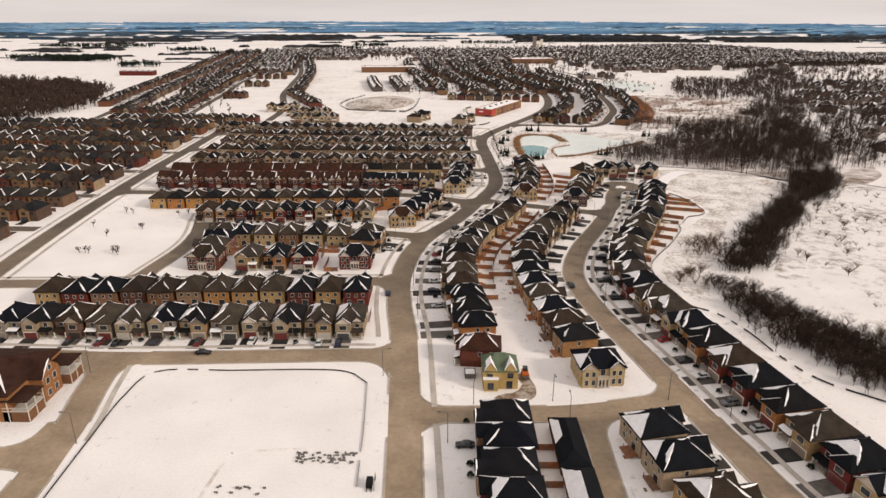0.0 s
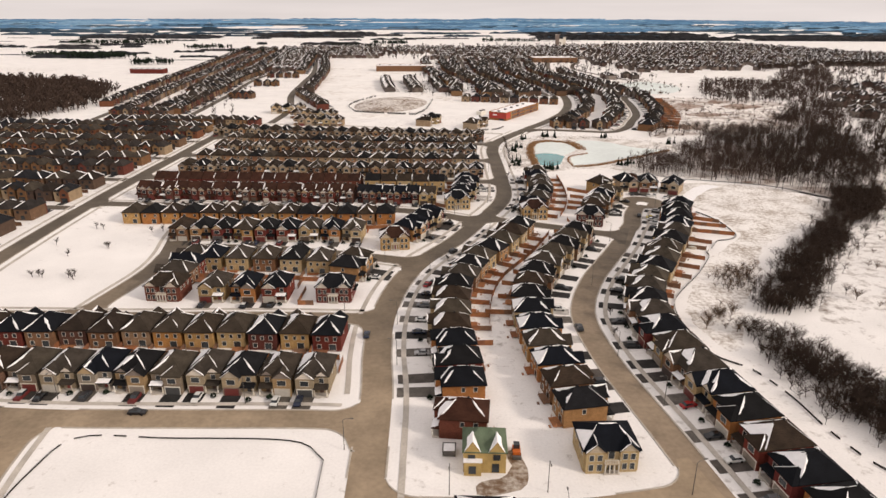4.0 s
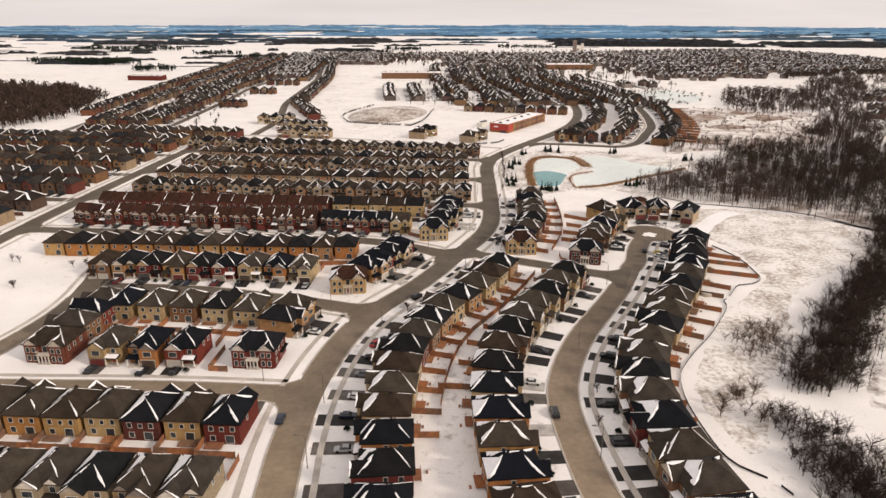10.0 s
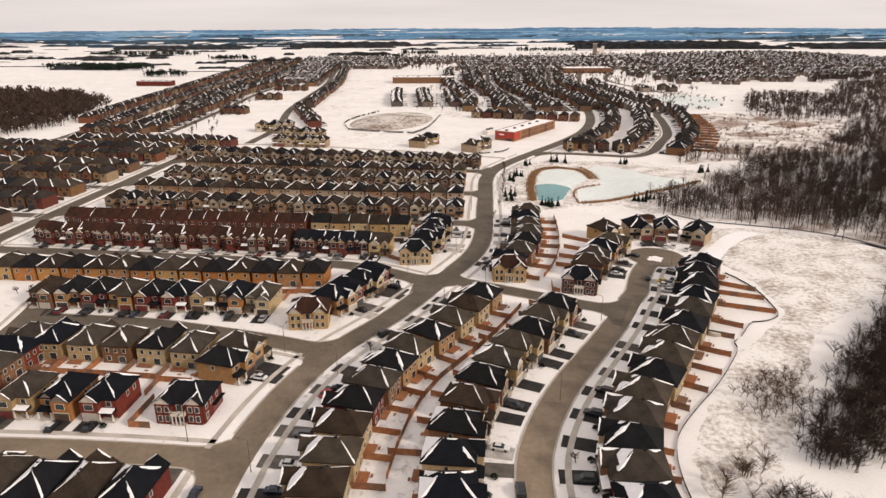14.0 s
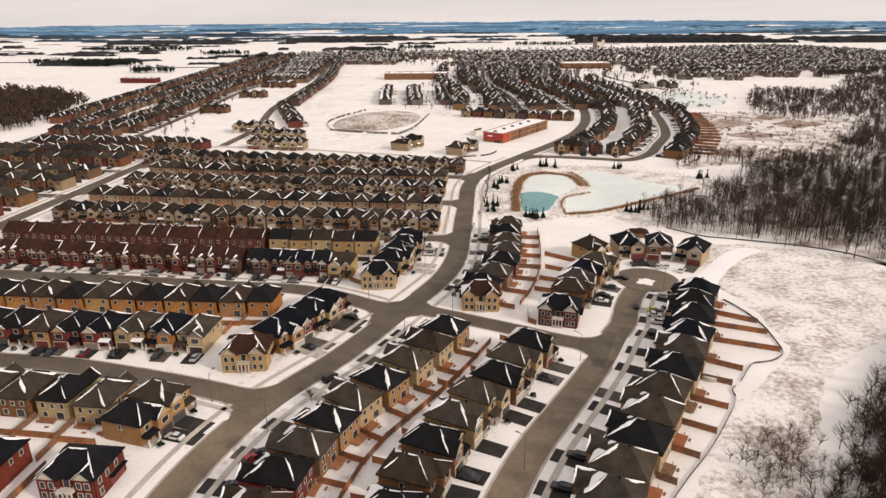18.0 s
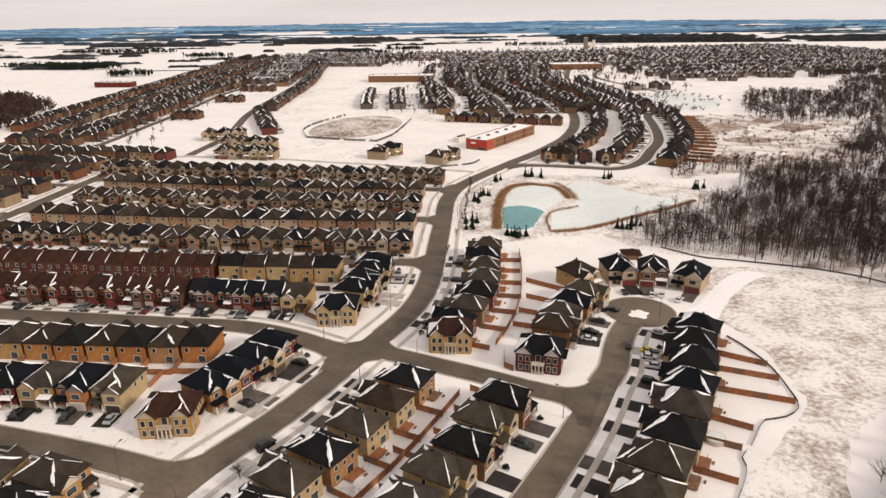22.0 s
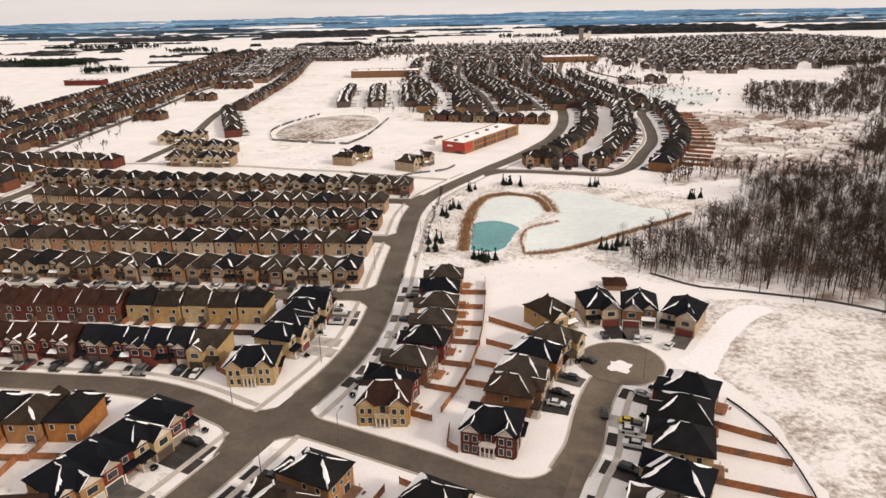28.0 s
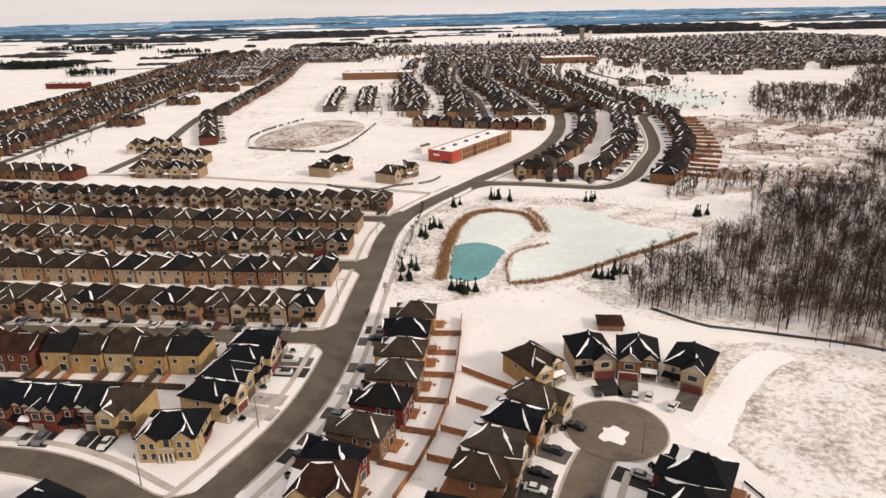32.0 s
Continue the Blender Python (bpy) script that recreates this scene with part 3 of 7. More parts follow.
def house(style, w, d, seed, flip, near, walls, roofing, siding, cold):
    """A two-storey house at the origin, its front on y = 0 looking to -y. style: gable, twin, hip or town. cold: the slope that keeps its snow."""
    rng = random.Random(seed)
    root = thing("house", "", "house")
    ez, rise = 5.7, 0.34 * w + 0.35
    bay = 0.56 * w
    s = flip
    gx0, gx1 = sorted((s * w / 2, s * (w / 2 - bay)))  # garage bay
    px0, px1 = sorted((-s * w / 2, s * (w / 2 - bay)))  # porch side
    body = Mesh().box(-w / 2, w / 2, 1.6, d, 0, ez).box(gx0, gx1, 0, 1.62, 0, ez - 0.12)
    part("wall", body, walls, root)
    if style == "town":
        planes, corners = wide_planes(-w / 2, w / 2, 1.2, d, ez, 3.1, 0.02)
        x0, x1 = corners[0][0], corners[1][0]
        ym = (1.2 + d) / 2
        r0, r1 = (x0, ym, ez + 3.1), (x1, ym, ez + 3.1)
        A, B, C, D = corners
        planes = [(A, B, r1, r0), (C, D, r0, r1)]
        rm = Mesh()
        for p in planes:
            rm.poly(*p)
        rm.poly(B, C, r1).poly(D, A, r0)
    else:
        planes, corners = hip_planes(-w / 2, w / 2, 1.6, d, ez, rise)
        rm = roof_mesh(Mesh(), planes, corners)
    roof = part("roof", rm, roofing, root)
    # front gable over the garage bay
    gm, gxm, gh = (gx0 + gx1) / 2, gx1 - gx0, 0.42 * (gx1 - gx0) + 0.1
    snow_on = []
    if style != "hip":
        o, back = 0.35, 1.6 + gh / rise * w * 0.42 + 1.0
        z0 = ez - 0.12
        gr = Mesh()
        P = [(gx0 - o, -o, z0 - 0.12), (gx1 + o, -o, z0 - 0.12), (gm, -o, z0 + gh), (gm, back, z0 + gh), (gx0 - o, back, z0 - 0.12), (gx1 + o, back, z0 - 0.12)]
        T = [(x, y, z - 0.18) for x, y, z in P]
        gr.poly(P[0], P[2], P[3], P[4]).poly(P[2], P[1], P[5], P[3])
        gr.poly(T[0], T[4], T[3], T[2]).poly(T[2], T[3], T[5], T[1])
        gr.poly(T[0], T[2], P[2], P[0]).poly(T[2], T[1], P[1], P[2]).poly(P[4], T[4], T[0], P[0]).poly(T[1], T[5], P[5], P[1])
        part("gable_roof", gr, roofing, root)
        gw = Mesh()
        gw.v += [(gx0, -0.04, z0 - 0.1), (gx1, -0.04, z0 - 0.1), (gm, -0.04, z0 + gh - 0.25), (gx0, 0.3, z0 - 0.1), (gx1, 0.3, z0 - 0.1), (gm, 0.3, z0 + gh - 0.25)]
        gw.f += [(0, 1, 2), (5, 4, 3), (0, 3, 4, 1), (1, 4, 5, 2), (2, 5, 3, 0)]
        part("gable", gw, siding, root)
        snow_on.append((P[2], P[3], P[0], P[1]))
        if style in ("twin", "town"):
            pm, pw = (px0 + px1) / 2, (px1 - px0) * 0.8
            z1, h1 = ez, pw * 0.5
            g2 = Mesh()
            x0, x1 = pm - pw / 2 - 0.25, pm + pw / 2 + 0.25
            back2 = 1.3 + h1 / rise * w * 0.42 + 0.8
            g2.v += [(x0, 1.25, z1 - 0.1), (x1, 1.25, z1 - 0.1), (pm, 1.25, z1 + h1), (x0, back2, z1 - 0.1), (x1, back2, z1 - 0.1), (pm, back2, z1 + h1)]
            g2.f += [(0, 1, 2), (0, 2, 5, 3), (2, 1, 4, 5), (0, 3, 4, 1)]
            part("dormer_roof", g2, roofing, root)
            g3 = Mesh()
            g3.v += [(x0 + 0.3, 1.2, z1), (x1 - 0.3, 1.2, z1), (pm, 1.2, z1 + h1 - 0.3), (x0 + 0.3, 1.3, z1), (x1 - 0.3, 1.3, z1), (pm, 1.3, z1 + h1 - 0.3)]
            g3.f += [(0, 1, 2), (5, 4, 3), (0, 3, 4, 1), (1, 4, 5, 2), (2, 5, 3, 0)]
            part("dormer_gable", g3, siding, root)
    else:
        p2, c2 = hip_planes(gx0, gx1, 0, 5.5, ez - 0.1, gh * 0.85, 0.35)
        part("bay_roof", roof_mesh(Mesh(), p2, c2), roofing, root)
        snow_on.append((p2[0][2], p2[1][2], p2[0][0], p2[0][1]))
    # porch
    pr = Mesh()
    a0, a1 = px0 - 0.2, px1 + 0.05
    pr.v += [(a0, -0.35, 2.75), (a1, -0.35, 2.75), (a1, 1.62, 3.35), (a0, 1.62, 3.35), (a0, -0.35, 2.55), (a1, -0.35, 2.55), (a1, 1.62, 2.55), (a0, 1.62, 2.55)]
    pr.f += [(0, 1, 2, 3), (4, 7, 6, 5), (0, 4, 5, 1), (1, 5, 6, 2), (3, 7, 4, 0)]
    part("porch_roof", pr, roofing, root)
    shows = near and cold != "r"
    if shows:
        part("porch_floor", Mesh().box(px0, px1, -0.1, 1.6, 0, 0.5).box(px0 + 0.5, px0 + 1.9, -0.5, -0.1, 0, 0.3), M_WALK, root)
    dx = (px0 + px1) / 2
    part("front_door", Mesh().box(dx - 0.5, dx + 0.5, 1.52, 1.62, 0.5, 2.55), M_DOOR, root)
    if shows:
        for x in (px0 + 0.15, px1 - 0.25):
            part("porch_post", Mesh().box(x - 0.11, x + 0.11, -0.2, 0.02, 0.5, 2.56).box(x - 0.19, x + 0.19, -0.28, 0.1, 0.5, 1.2), M_TRIM, root)
    gw = bay - 0.9
    gd = Mesh().box(gm - gw / 2, gm + gw / 2, -0.06, 0.03, 0.02, 2.25)
    for k in range(4):
        gd.box(gm - gw / 2 + 0.1, gm + gw / 2 - 0.1, -0.085, -0.05, 0.1 + k * 0.54, 0.52 + k * 0.54)
    part("garage_door", gd, M_GDOOR, root)
    if shows:
        part("garage_surround", Mesh().box(gm - gw / 2 - 0.18, gm - gw / 2, -0.1, 0.03, 0, 2.25).box(gm + gw / 2, gm + gw / 2 + 0.18, -0.1, 0.03, 0, 2.25).box(gm - gw / 2 - 0.18, gm + gw / 2 + 0.18, -0.12, 0.03, 2.25, 2.5), M_TRIM, root)
    # windows
    window(root, gm, 0, 3.35, min(2.2, bay * 0.5), 1.5, "f", shows)
    window(root, dx, 1.6, 3.5, 1.2, 1.4, "f", shows)
    if cold != "l" or style == "town":
        window(root, -w * 0.3, d, 3.5, 1.0, 1.3, "b", False)
        window(root, w * 0.3, d, 3.5, 1.0, 1.3, "b", False)
        window(root, -w * 0.2, d, 0.4, 2.0, 2.0, "b", False)
    if near:
        window(root, 0, d, 3.5, 0.9, 1.1, "b", False)
        window(root, w * 0.27, d, 0.9, 1.2, 1.4, "b", False)
        if style != "town":
            window(root, w / 2, d * 0.55, 3.6, 0.9, 1.3, "r", False)
            window(root, w / 2, d * 0.8, 3.6, 1.0, 1.3, "r", False)
            window(root, -w / 2, d * 0.6, 3.6, 0.9, 1.3, "l", False)
    if near and cold != "l" and rng.random() < 0.75:
        x0, x1 = sorted((-s * w * 0.45, s * rng.uniform(-0.05, 0.1) * w))
        dk = Mesh().box(x0, x1, d, d + rng.uniform(1.8, 2.8), 0.35, 0.5).box(x0 + 0.3, x0 + 1.3, d + 2.8, d + 3.3, 0, 0.25)
        for px in (x0 + 0.1, x1 - 0.1):
            dk.box(px - 0.06, px + 0.06, d + 1.6, d + 1.72, 0, 1.4)
        part("deck", dk, M_FENCE, root, "brown wooden deck at the back door")
    if near:
        part("roof_vent", Mesh().box(-0.25, 0.25, d * 0.62, d * 0.62 + 0.5, ez + rise - 0.5, ez + rise + 0.28), M_RUBBER, root)
    # snow left on the roof: along hips, in valleys and on some slopes
    m = Mesh()

    def more(q):
        k = len(m.v)
        m.v.extend(q.v)
        m.f.extend(tuple(k + i for i in f) for f in q.f)

    if style == "town":
        A, B, r1, r0 = planes[0]
        C, D = planes[1][0], planes[1][1]
        for a, b, c in ((A, r0, B), (B, r1, A), (D, r0, C), (r0, r1, A)):
            if rng.random() < 0.4:
                more(snow_strip(rng, a, b, c, rng.uniform(0.05, 0.4), 0.95, 0.5))
    else:
        (A, B, r0), (_, C, r1, _), _, _ = planes
        D = planes[3][0]
        sides = {"f": [(A, r0, B), (B, r0, A)], "b": [(C, r1, D), (D, r1, C)], "r": [(B, r0, C), (C, r1, B)], "l": [(D, r1, A), (A, r0, D)]}
        for side, edges in sides.items():
            for a, b, c in edges:
                if rng.random() < (0.9 if side == cold else 0.55) * (1 if near else 0.85):
                    more(snow_strip(rng, a, b, c, rng.uniform(0.02, 0.3), rng.uniform(0.7, 1.0), rng.uniform(0.7, 1.6) if side == cold else rng.uniform(0.3, 0.85)))
        if rng.random() < (0.85 if near else 0.3):
            q = {"f": (A, B, r0), "b": (C, D, r1), "r": (B, C, r1, r0), "l": (D, A, r0, r1)}[cold]
            k = rng.randrange(len(q))
            more(snow_patch(rng, q[k:] + q[:k], rng.uniform(0.55, 0.95) if len(q) == 3 else rng.uniform(0.3, 0.75)))
        if rng.random() < 0.65:
            more(snow_strip(rng, r0, r1, D if cold != "r" else B, 0, 1, rng.uniform(0.25, 0.5)))
    for top, back, lo, hi in snow_on:
        side = rng.choice([lo, hi])
        if rng.random() < 0.85:
            more(snow_strip(rng, top, side, back, 0.0, 0.95, 0.5, 0.12))
        if rng.random() < 0.4:
            more(snow_strip(rng, back, top, side, 0.3, 1.0, 0.8, 0.12))
    if rng.random() < 0.35:
        more(snow_patch(rng, ((a0, -0.35, 2.75), (a1, -0.35, 2.75), (a1, 1.5, 3.3), (a0, 1.5, 3.3)), 0.95))
    part("roof_snow", m, M_SNOW, root, "white ragged patches of old snow")["kind"] = "stuff"
    return root


LABEL = {
    "gable": "two-storey brick house with dark hipped roof and front gable",
    "twin": "two-storey brick house with two gables and roof snow",
    "hip": "two-storey brick house with hipped roof streaked with snow",
    "town": "narrow brick townhouse with gabled front and dark roof",
}
MODELS = {}


def models(kind, w, d, styles, near=True, walls=P_MIX, roofing=P_ROOF, count=4, cold="l", exact=False):
    out = []
    rng = random.Random(17 + len(MODELS))
    siding = rng.sample(P_SIDING, len(P_SIDING))
    if not exact:
        walls, roofing = rng.sample(walls, len(walls)), rng.sample(roofing, len(roofing))
    for i in range(count):
        st = styles[i % len(styles)]
        h = house(st, w, d, 100 * len(MODELS) + i, 1 if i % 2 else -1, near, walls[i % len(walls)], roofing[i % len(roofing)], siding[i % len(siding)], cold)
        h["label"] = LABEL[st]
        h["flip"] = 1 if i % 2 else -1
        out.append([h, w, d, False])
    MODELS[kind] = out


HOUSES = []  # where each stands: x, y, way it faces in degrees, kind


def place(model, x, y, facing, group):
    m = pose(x, y, 0, 0, 0, facing + 90)
    if model[3]:
        ob = copy_thing(model[0], m)
    else:
        ob, model[3] = model[0], True
        ob.matrix_world = m
    ob["group"] = group
    return ob


def driveway(x, y, facing, flip, w, setback):
    """From the garage to the street."""
    c, s = math.cos(radians(facing)), math.sin(radians(facing))
    off = flip * w * 0.22
    wide = 1.7 if w < 7 else 2.5
    m = Mesh()
    p = [(-wide, 0.0), (wide, 0.0), (wide * 0.95, setback), (-wide * 0.95, setback)]
    # local x runs along (-sin, cos) of the facing
    m.poly(*[(x + c * b + (-s) * (off + a), y + s * b + c * (off + a), 0.06) for a, b in p])
    solid("driveway", m, M_DRIVE_DARK if abs(s) > 0.8 else M_DRIVE, "dark cleared asphalt driveway between snowy lawns", "driveway", "structure")


PICK = random.Random(5)


def row(kind, pts, spacing, side, setback, group, drive=True, jitter=0.6, yard=0.0, rear=False, ordered=False):
    """Houses along a line: side 1 faces to the line's right, -1 to its left. The line runs along their fronts."""
    line = smooth(pts, 0.5)
    run = length_at(line)
    nrm = normals(line)
    n = max(1, int(round(run[-1] / spacing)))
    last = None
    for i in range(n):
        at = (i + 0.5) * run[-1] / n
        x, y = (np.interp(at, run, line[:, k]) for k in (0, 1))
        nx, ny = (np.interp(at, run, nrm[:, k]) for k in (0, 1))
        facing = math.degrees(math.atan2(-side * ny, -side * nx))
        ms = [m for m in MODELS[kind] if m is not last]
        m = last = MODELS[kind][i % len(MODELS[kind])] if ordered else PICK.choice(ms)
        j = PICK.uniform(-jitter, jitter)
        x, y = x + nx * j, y + ny * j
        place(m, x, y, facing, group)
        HOUSES.append((x, y, facing, m[1], m[2], m[0]["flip"], setback, yard, rear, spacing))
        if drive:
            driveway(x, y, facing, m[0]["flip"], m[1], setback)


# ---- ground ----
from mathutils.geometry import tessellate_polygon


def flat(name, pts, z, material, label, category, ragged=0.0, seed=1):
    rng = random.Random(seed)
    m = Mesh()
    if ragged:
        line = smooth(list(pts) + [pts[0]], max(1.5, ragged * 4))[:-1]
        pts = [(x + rng.uniform(-ragged, ragged), y + rng.uniform(-ragged, ragged)) for x, y in line]
    ring_ = [Vector((x, y, z)) for x, y in pts]
    m.v = [tuple(q) for q in ring_]
    for tri in tessellate_polygon([ring_]):
        u, v_, w_ = (ring_[i] for i in tri)
        m.f.append(tuple(tri) if (v_ - u).cross(w_ - u).z > 0 else tuple(reversed(tri)))
    return solid(name, m, material, label, category, "structure")


g = Mesh()
ring = [(4930 * math.cos(2 * math.pi * k / 128), 4930 * math.sin(2 * math.pi * k / 128), 0) for k in range(128)]
for k in range(128):
    g.poly((0, 0, 0), ring[k], ring[(k + 1) % 128])
solid("ground", g, M_GROUND, "snow-covered flat land out to the horizon", "ground", "structure")
build_roads()

# snowy meadow beside the stream wood, and rough ground round the ponds
MEADOW = [(128, 372), (134, 356), (136, 330), (134, 322), (112, 296), (104, 282), (95, 264), (86, 240), (92, 215), (104, 240), (112, 255), (126, 280), (140, 310), (172, 340), (215, 375), (190, 408), (146, 420), (130, 410)]
flat("meadow", MEADOW, 0.012, M_MEADOW, "snowy meadow with dry grass showing through", "meadow", 1.0)
POND_BANK = [(40, 452), (52, 440), (80, 452), (98, 456), (124, 474), (160, 508), (170, 530), (140, 548), (115, 562), (90, 566), (62, 562), (46, 545), (38, 520), (38, 480)]
flat("pond_bank", POND_BANK, 0.016, M_MEADOW, "snowy pond bank with dry reeds and grass", "bank", 1.0, 2)
ROUGH_EAST = [(150, 556), (200, 578), (262, 590), (306, 640), (345, 760), (290, 800), (222, 800), (208, 740), (204, 655), (184, 612)]
flat("rough_meadow", ROUGH_EAST, 0.012, M_ROUGH, "rough brown ground with thin snow and dry brush", "meadow", 2.0, 3)
for k, pts in enumerate((
    [(214, 735), (235, 760), (246, 752), (255, 738), (236, 719), (221, 710)],
    [(219, 681), (238, 696), (252, 691), (264, 683), (245, 672), (229, 667)],
    [(187, 614), (201, 629), (210, 624), (218, 616), (204, 605), (193, 599)],
    [(271, 737), (294, 758), (306, 750), (317, 739), (296, 724), (278, 717)],
    [(185, 668), (198, 693), (204, 685), (208, 672), (196, 653), (186, 644)],
    [(238, 623), (249, 633), (255, 630), (260, 625), (250, 617), (241, 613)],
    [(268, 771), (282, 787), (289, 782), (294, 773), (282, 762), (272, 756)],
)):
    flat("rough_meadow", pts, 0.022, M_LITTER, "brown patch of dry weeds with little snow", "meadow", 1.5, 40 + k)
flat("rough_meadow", [(130, 240), (140, 190), (170, 140), (300, 120), (420, 300), (300, 380), (225, 370), (160, 300)], 0.012, M_PASTURE, "open snowy pasture with thin brush", "meadow", 2.0, 4)

flat("field", [(-135, 645), (-170, 741), (-192, 872), (-228, 1085), (-200, 1222), (-90, 1206), (-42, 961), (0, 916), (15, 784), (-9, 737), (-22, 696), (-47, 672), (-80, 637)], 0.008, M_FIELD, "open snowy building field with faint tracks of bare ground", "field", 2.0, 51)
flat("rough_meadow", [(101, 456), (112, 441), (124, 434), (150, 428), (152, 440), (150, 491), (135, 485), (119, 469)], 0.02, M_MEADOW, "snowy slope with dry weeds at the wood edge", "meadow", 1.0, 52)

flat("footpath", [(119, 379), (124, 384), (131, 395), (140, 408), (150, 416), (156, 412), (147, 404), (138, 392), (131, 380), (126, 372)], 0.03, M_SNOW, "smooth snow-covered path beside a meadow", "path", 0.3, 53)

# ponds
POND_W = [(58, 460), (57.5, 483), (58.4, 502), (60.5, 520), (65.5, 534), (74.3, 540), (84.5, 533.6), (88.7, 522), (89.7, 513.6), (85, 503), (79, 493), (76, 480), (73, 466), (68, 459)]
POND_E = [(81, 457), (89, 459), (97, 467.5), (110, 476), (126, 486), (142, 500), (151, 513.5), (132.4, 524), (120, 539), (108, 547), (97, 546), (93, 538), (94.5, 521), (96, 507), (94.5, 497), (84, 488.5), (80.8, 475)]
flat("pond", POND_W, 0.05, M_ICE, "pale frozen pond with thin ice", "pond", 0.5, 5)
flat("pond", POND_E, 0.05, M_ICE, "large pale frozen pond under ice", "pond", 0.5, 6)
flat("open_water", [(58.8, 462), (68, 460.5), (73, 468), (76, 481), (77.6, 491.5), (68, 499), (59, 495), (58.2, 482)], 0.06, M_WATER, "teal open water in the melted end of a pond", "water", 0.4, 7)
flat("pond", [(194, 906), (212, 940), (250, 968), (276, 930), (276, 893), (252, 845), (216, 838), (200, 866)], 0.03, M_ICE, "far frozen pond ringed by dry brush", "pond", 2.0, 12)
flat("island", [(103.4 + 3.1 * math.cos(a) * (1 + 0.3 * math.sin(4 * a)), 374.8 + 3.2 * math.sin(a) * (1 + 0.25 * math.cos(5 * a))) for a in np.linspace(0, 6.28, 20)[:-1]], 0.2, M_LAWN, "small snow-covered island in the turning circle", "traffic island", 0.15, 8)

# ---- house models ----
ST = ["gable", "twin", "gable", "hip", "twin", "gable"]
for compass, cold in (("s", "l"), ("n", "r"), ("w", "f"), ("e", "b")):
    models("det_" + compass, 8.5, 12.8, ST, count=8, cold=cold)
models("front_s", 8.5, 12.8, ST, count=8, walls=P_BEIGE, cold="l")
models("row_e", 8.5, 12.8, ["gable", "twin"], count=4, roofing=P_BLACK, cold="b")
models("wide_w", 10.0, 13.4, ["gable", "hip", "twin", "hip"], count=8, cold="f")
models("wide_e", 10.0, 13.4, ["twin", "gable", "twin", "gable"], count=4, cold="b", exact=True, walls=[P_TAN[1], P_CREAM[1], P_MIX[3], P_CREAM[1]], roofing=[P_UMBER[0], P_BLACK[0], P_BLACK[1], P_BLACK[0]])
models("mid_s", 8.1, 12.6, ST, near=False, count=8, walls=P_CREAM, roofing=P_UMBER, cold="l")
models("mid_n", 8.1, 12.6, ST, near=False, count=8, walls=P_CREAM, roofing=P_UMBER, cold="r")
models("warm_n", 8.1, 12.6, ST, near=False, count=5, walls=P_WARM, roofing=P_UMBER, cold="r")
models("town", 6.6, 12.5, ["town"], near=False, count=4, walls=P_RED, roofing=P_BLACK)
models("town_dark", 9.0, 13.0, ["hip", "gable"], near=False, count=3, roofing=P_BLACK, cold="f")
models("town_red", 6.6, 12.5, ["town"], near=False, count=4, walls=P_RED, roofing=P_BROWN)
models("town_tan", 8.4, 12.0, ["town"], near=False, count=4, walls=P_TAN, roofing=P_UMBER)
models("pair_s", 10.2, 13.0, ["twin", "gable"], near=False, count=4, walls=P_CREAM[:2] + P_TAN[2:], roofing=P_UMBER, cold="l")
models("first_n", 8.5, 12.8, ST, count=10, cold="r", exact=True,
    walls=[P_RED[0], P_TAN[1], P_RED[1], P_TAN[0], P_WARM[2], P_WARM[0], P_CREAM[2], P_MIX[3], P_RED[3], P_MIX[6]],
    roofing=[P_BLACK[0], P_UMBER[0], P_BLACK[1], P_UMBER[1], P_UMBER[0], P_ROOF[1], P_UMBER[1], P_UMBER[2], P_UMBER[2], P_BLACK[0]])
models("end_red", 8.8, 13.0, ["hip"], count=1, walls=P_RED, roofing=P_BROWN, cold="f")


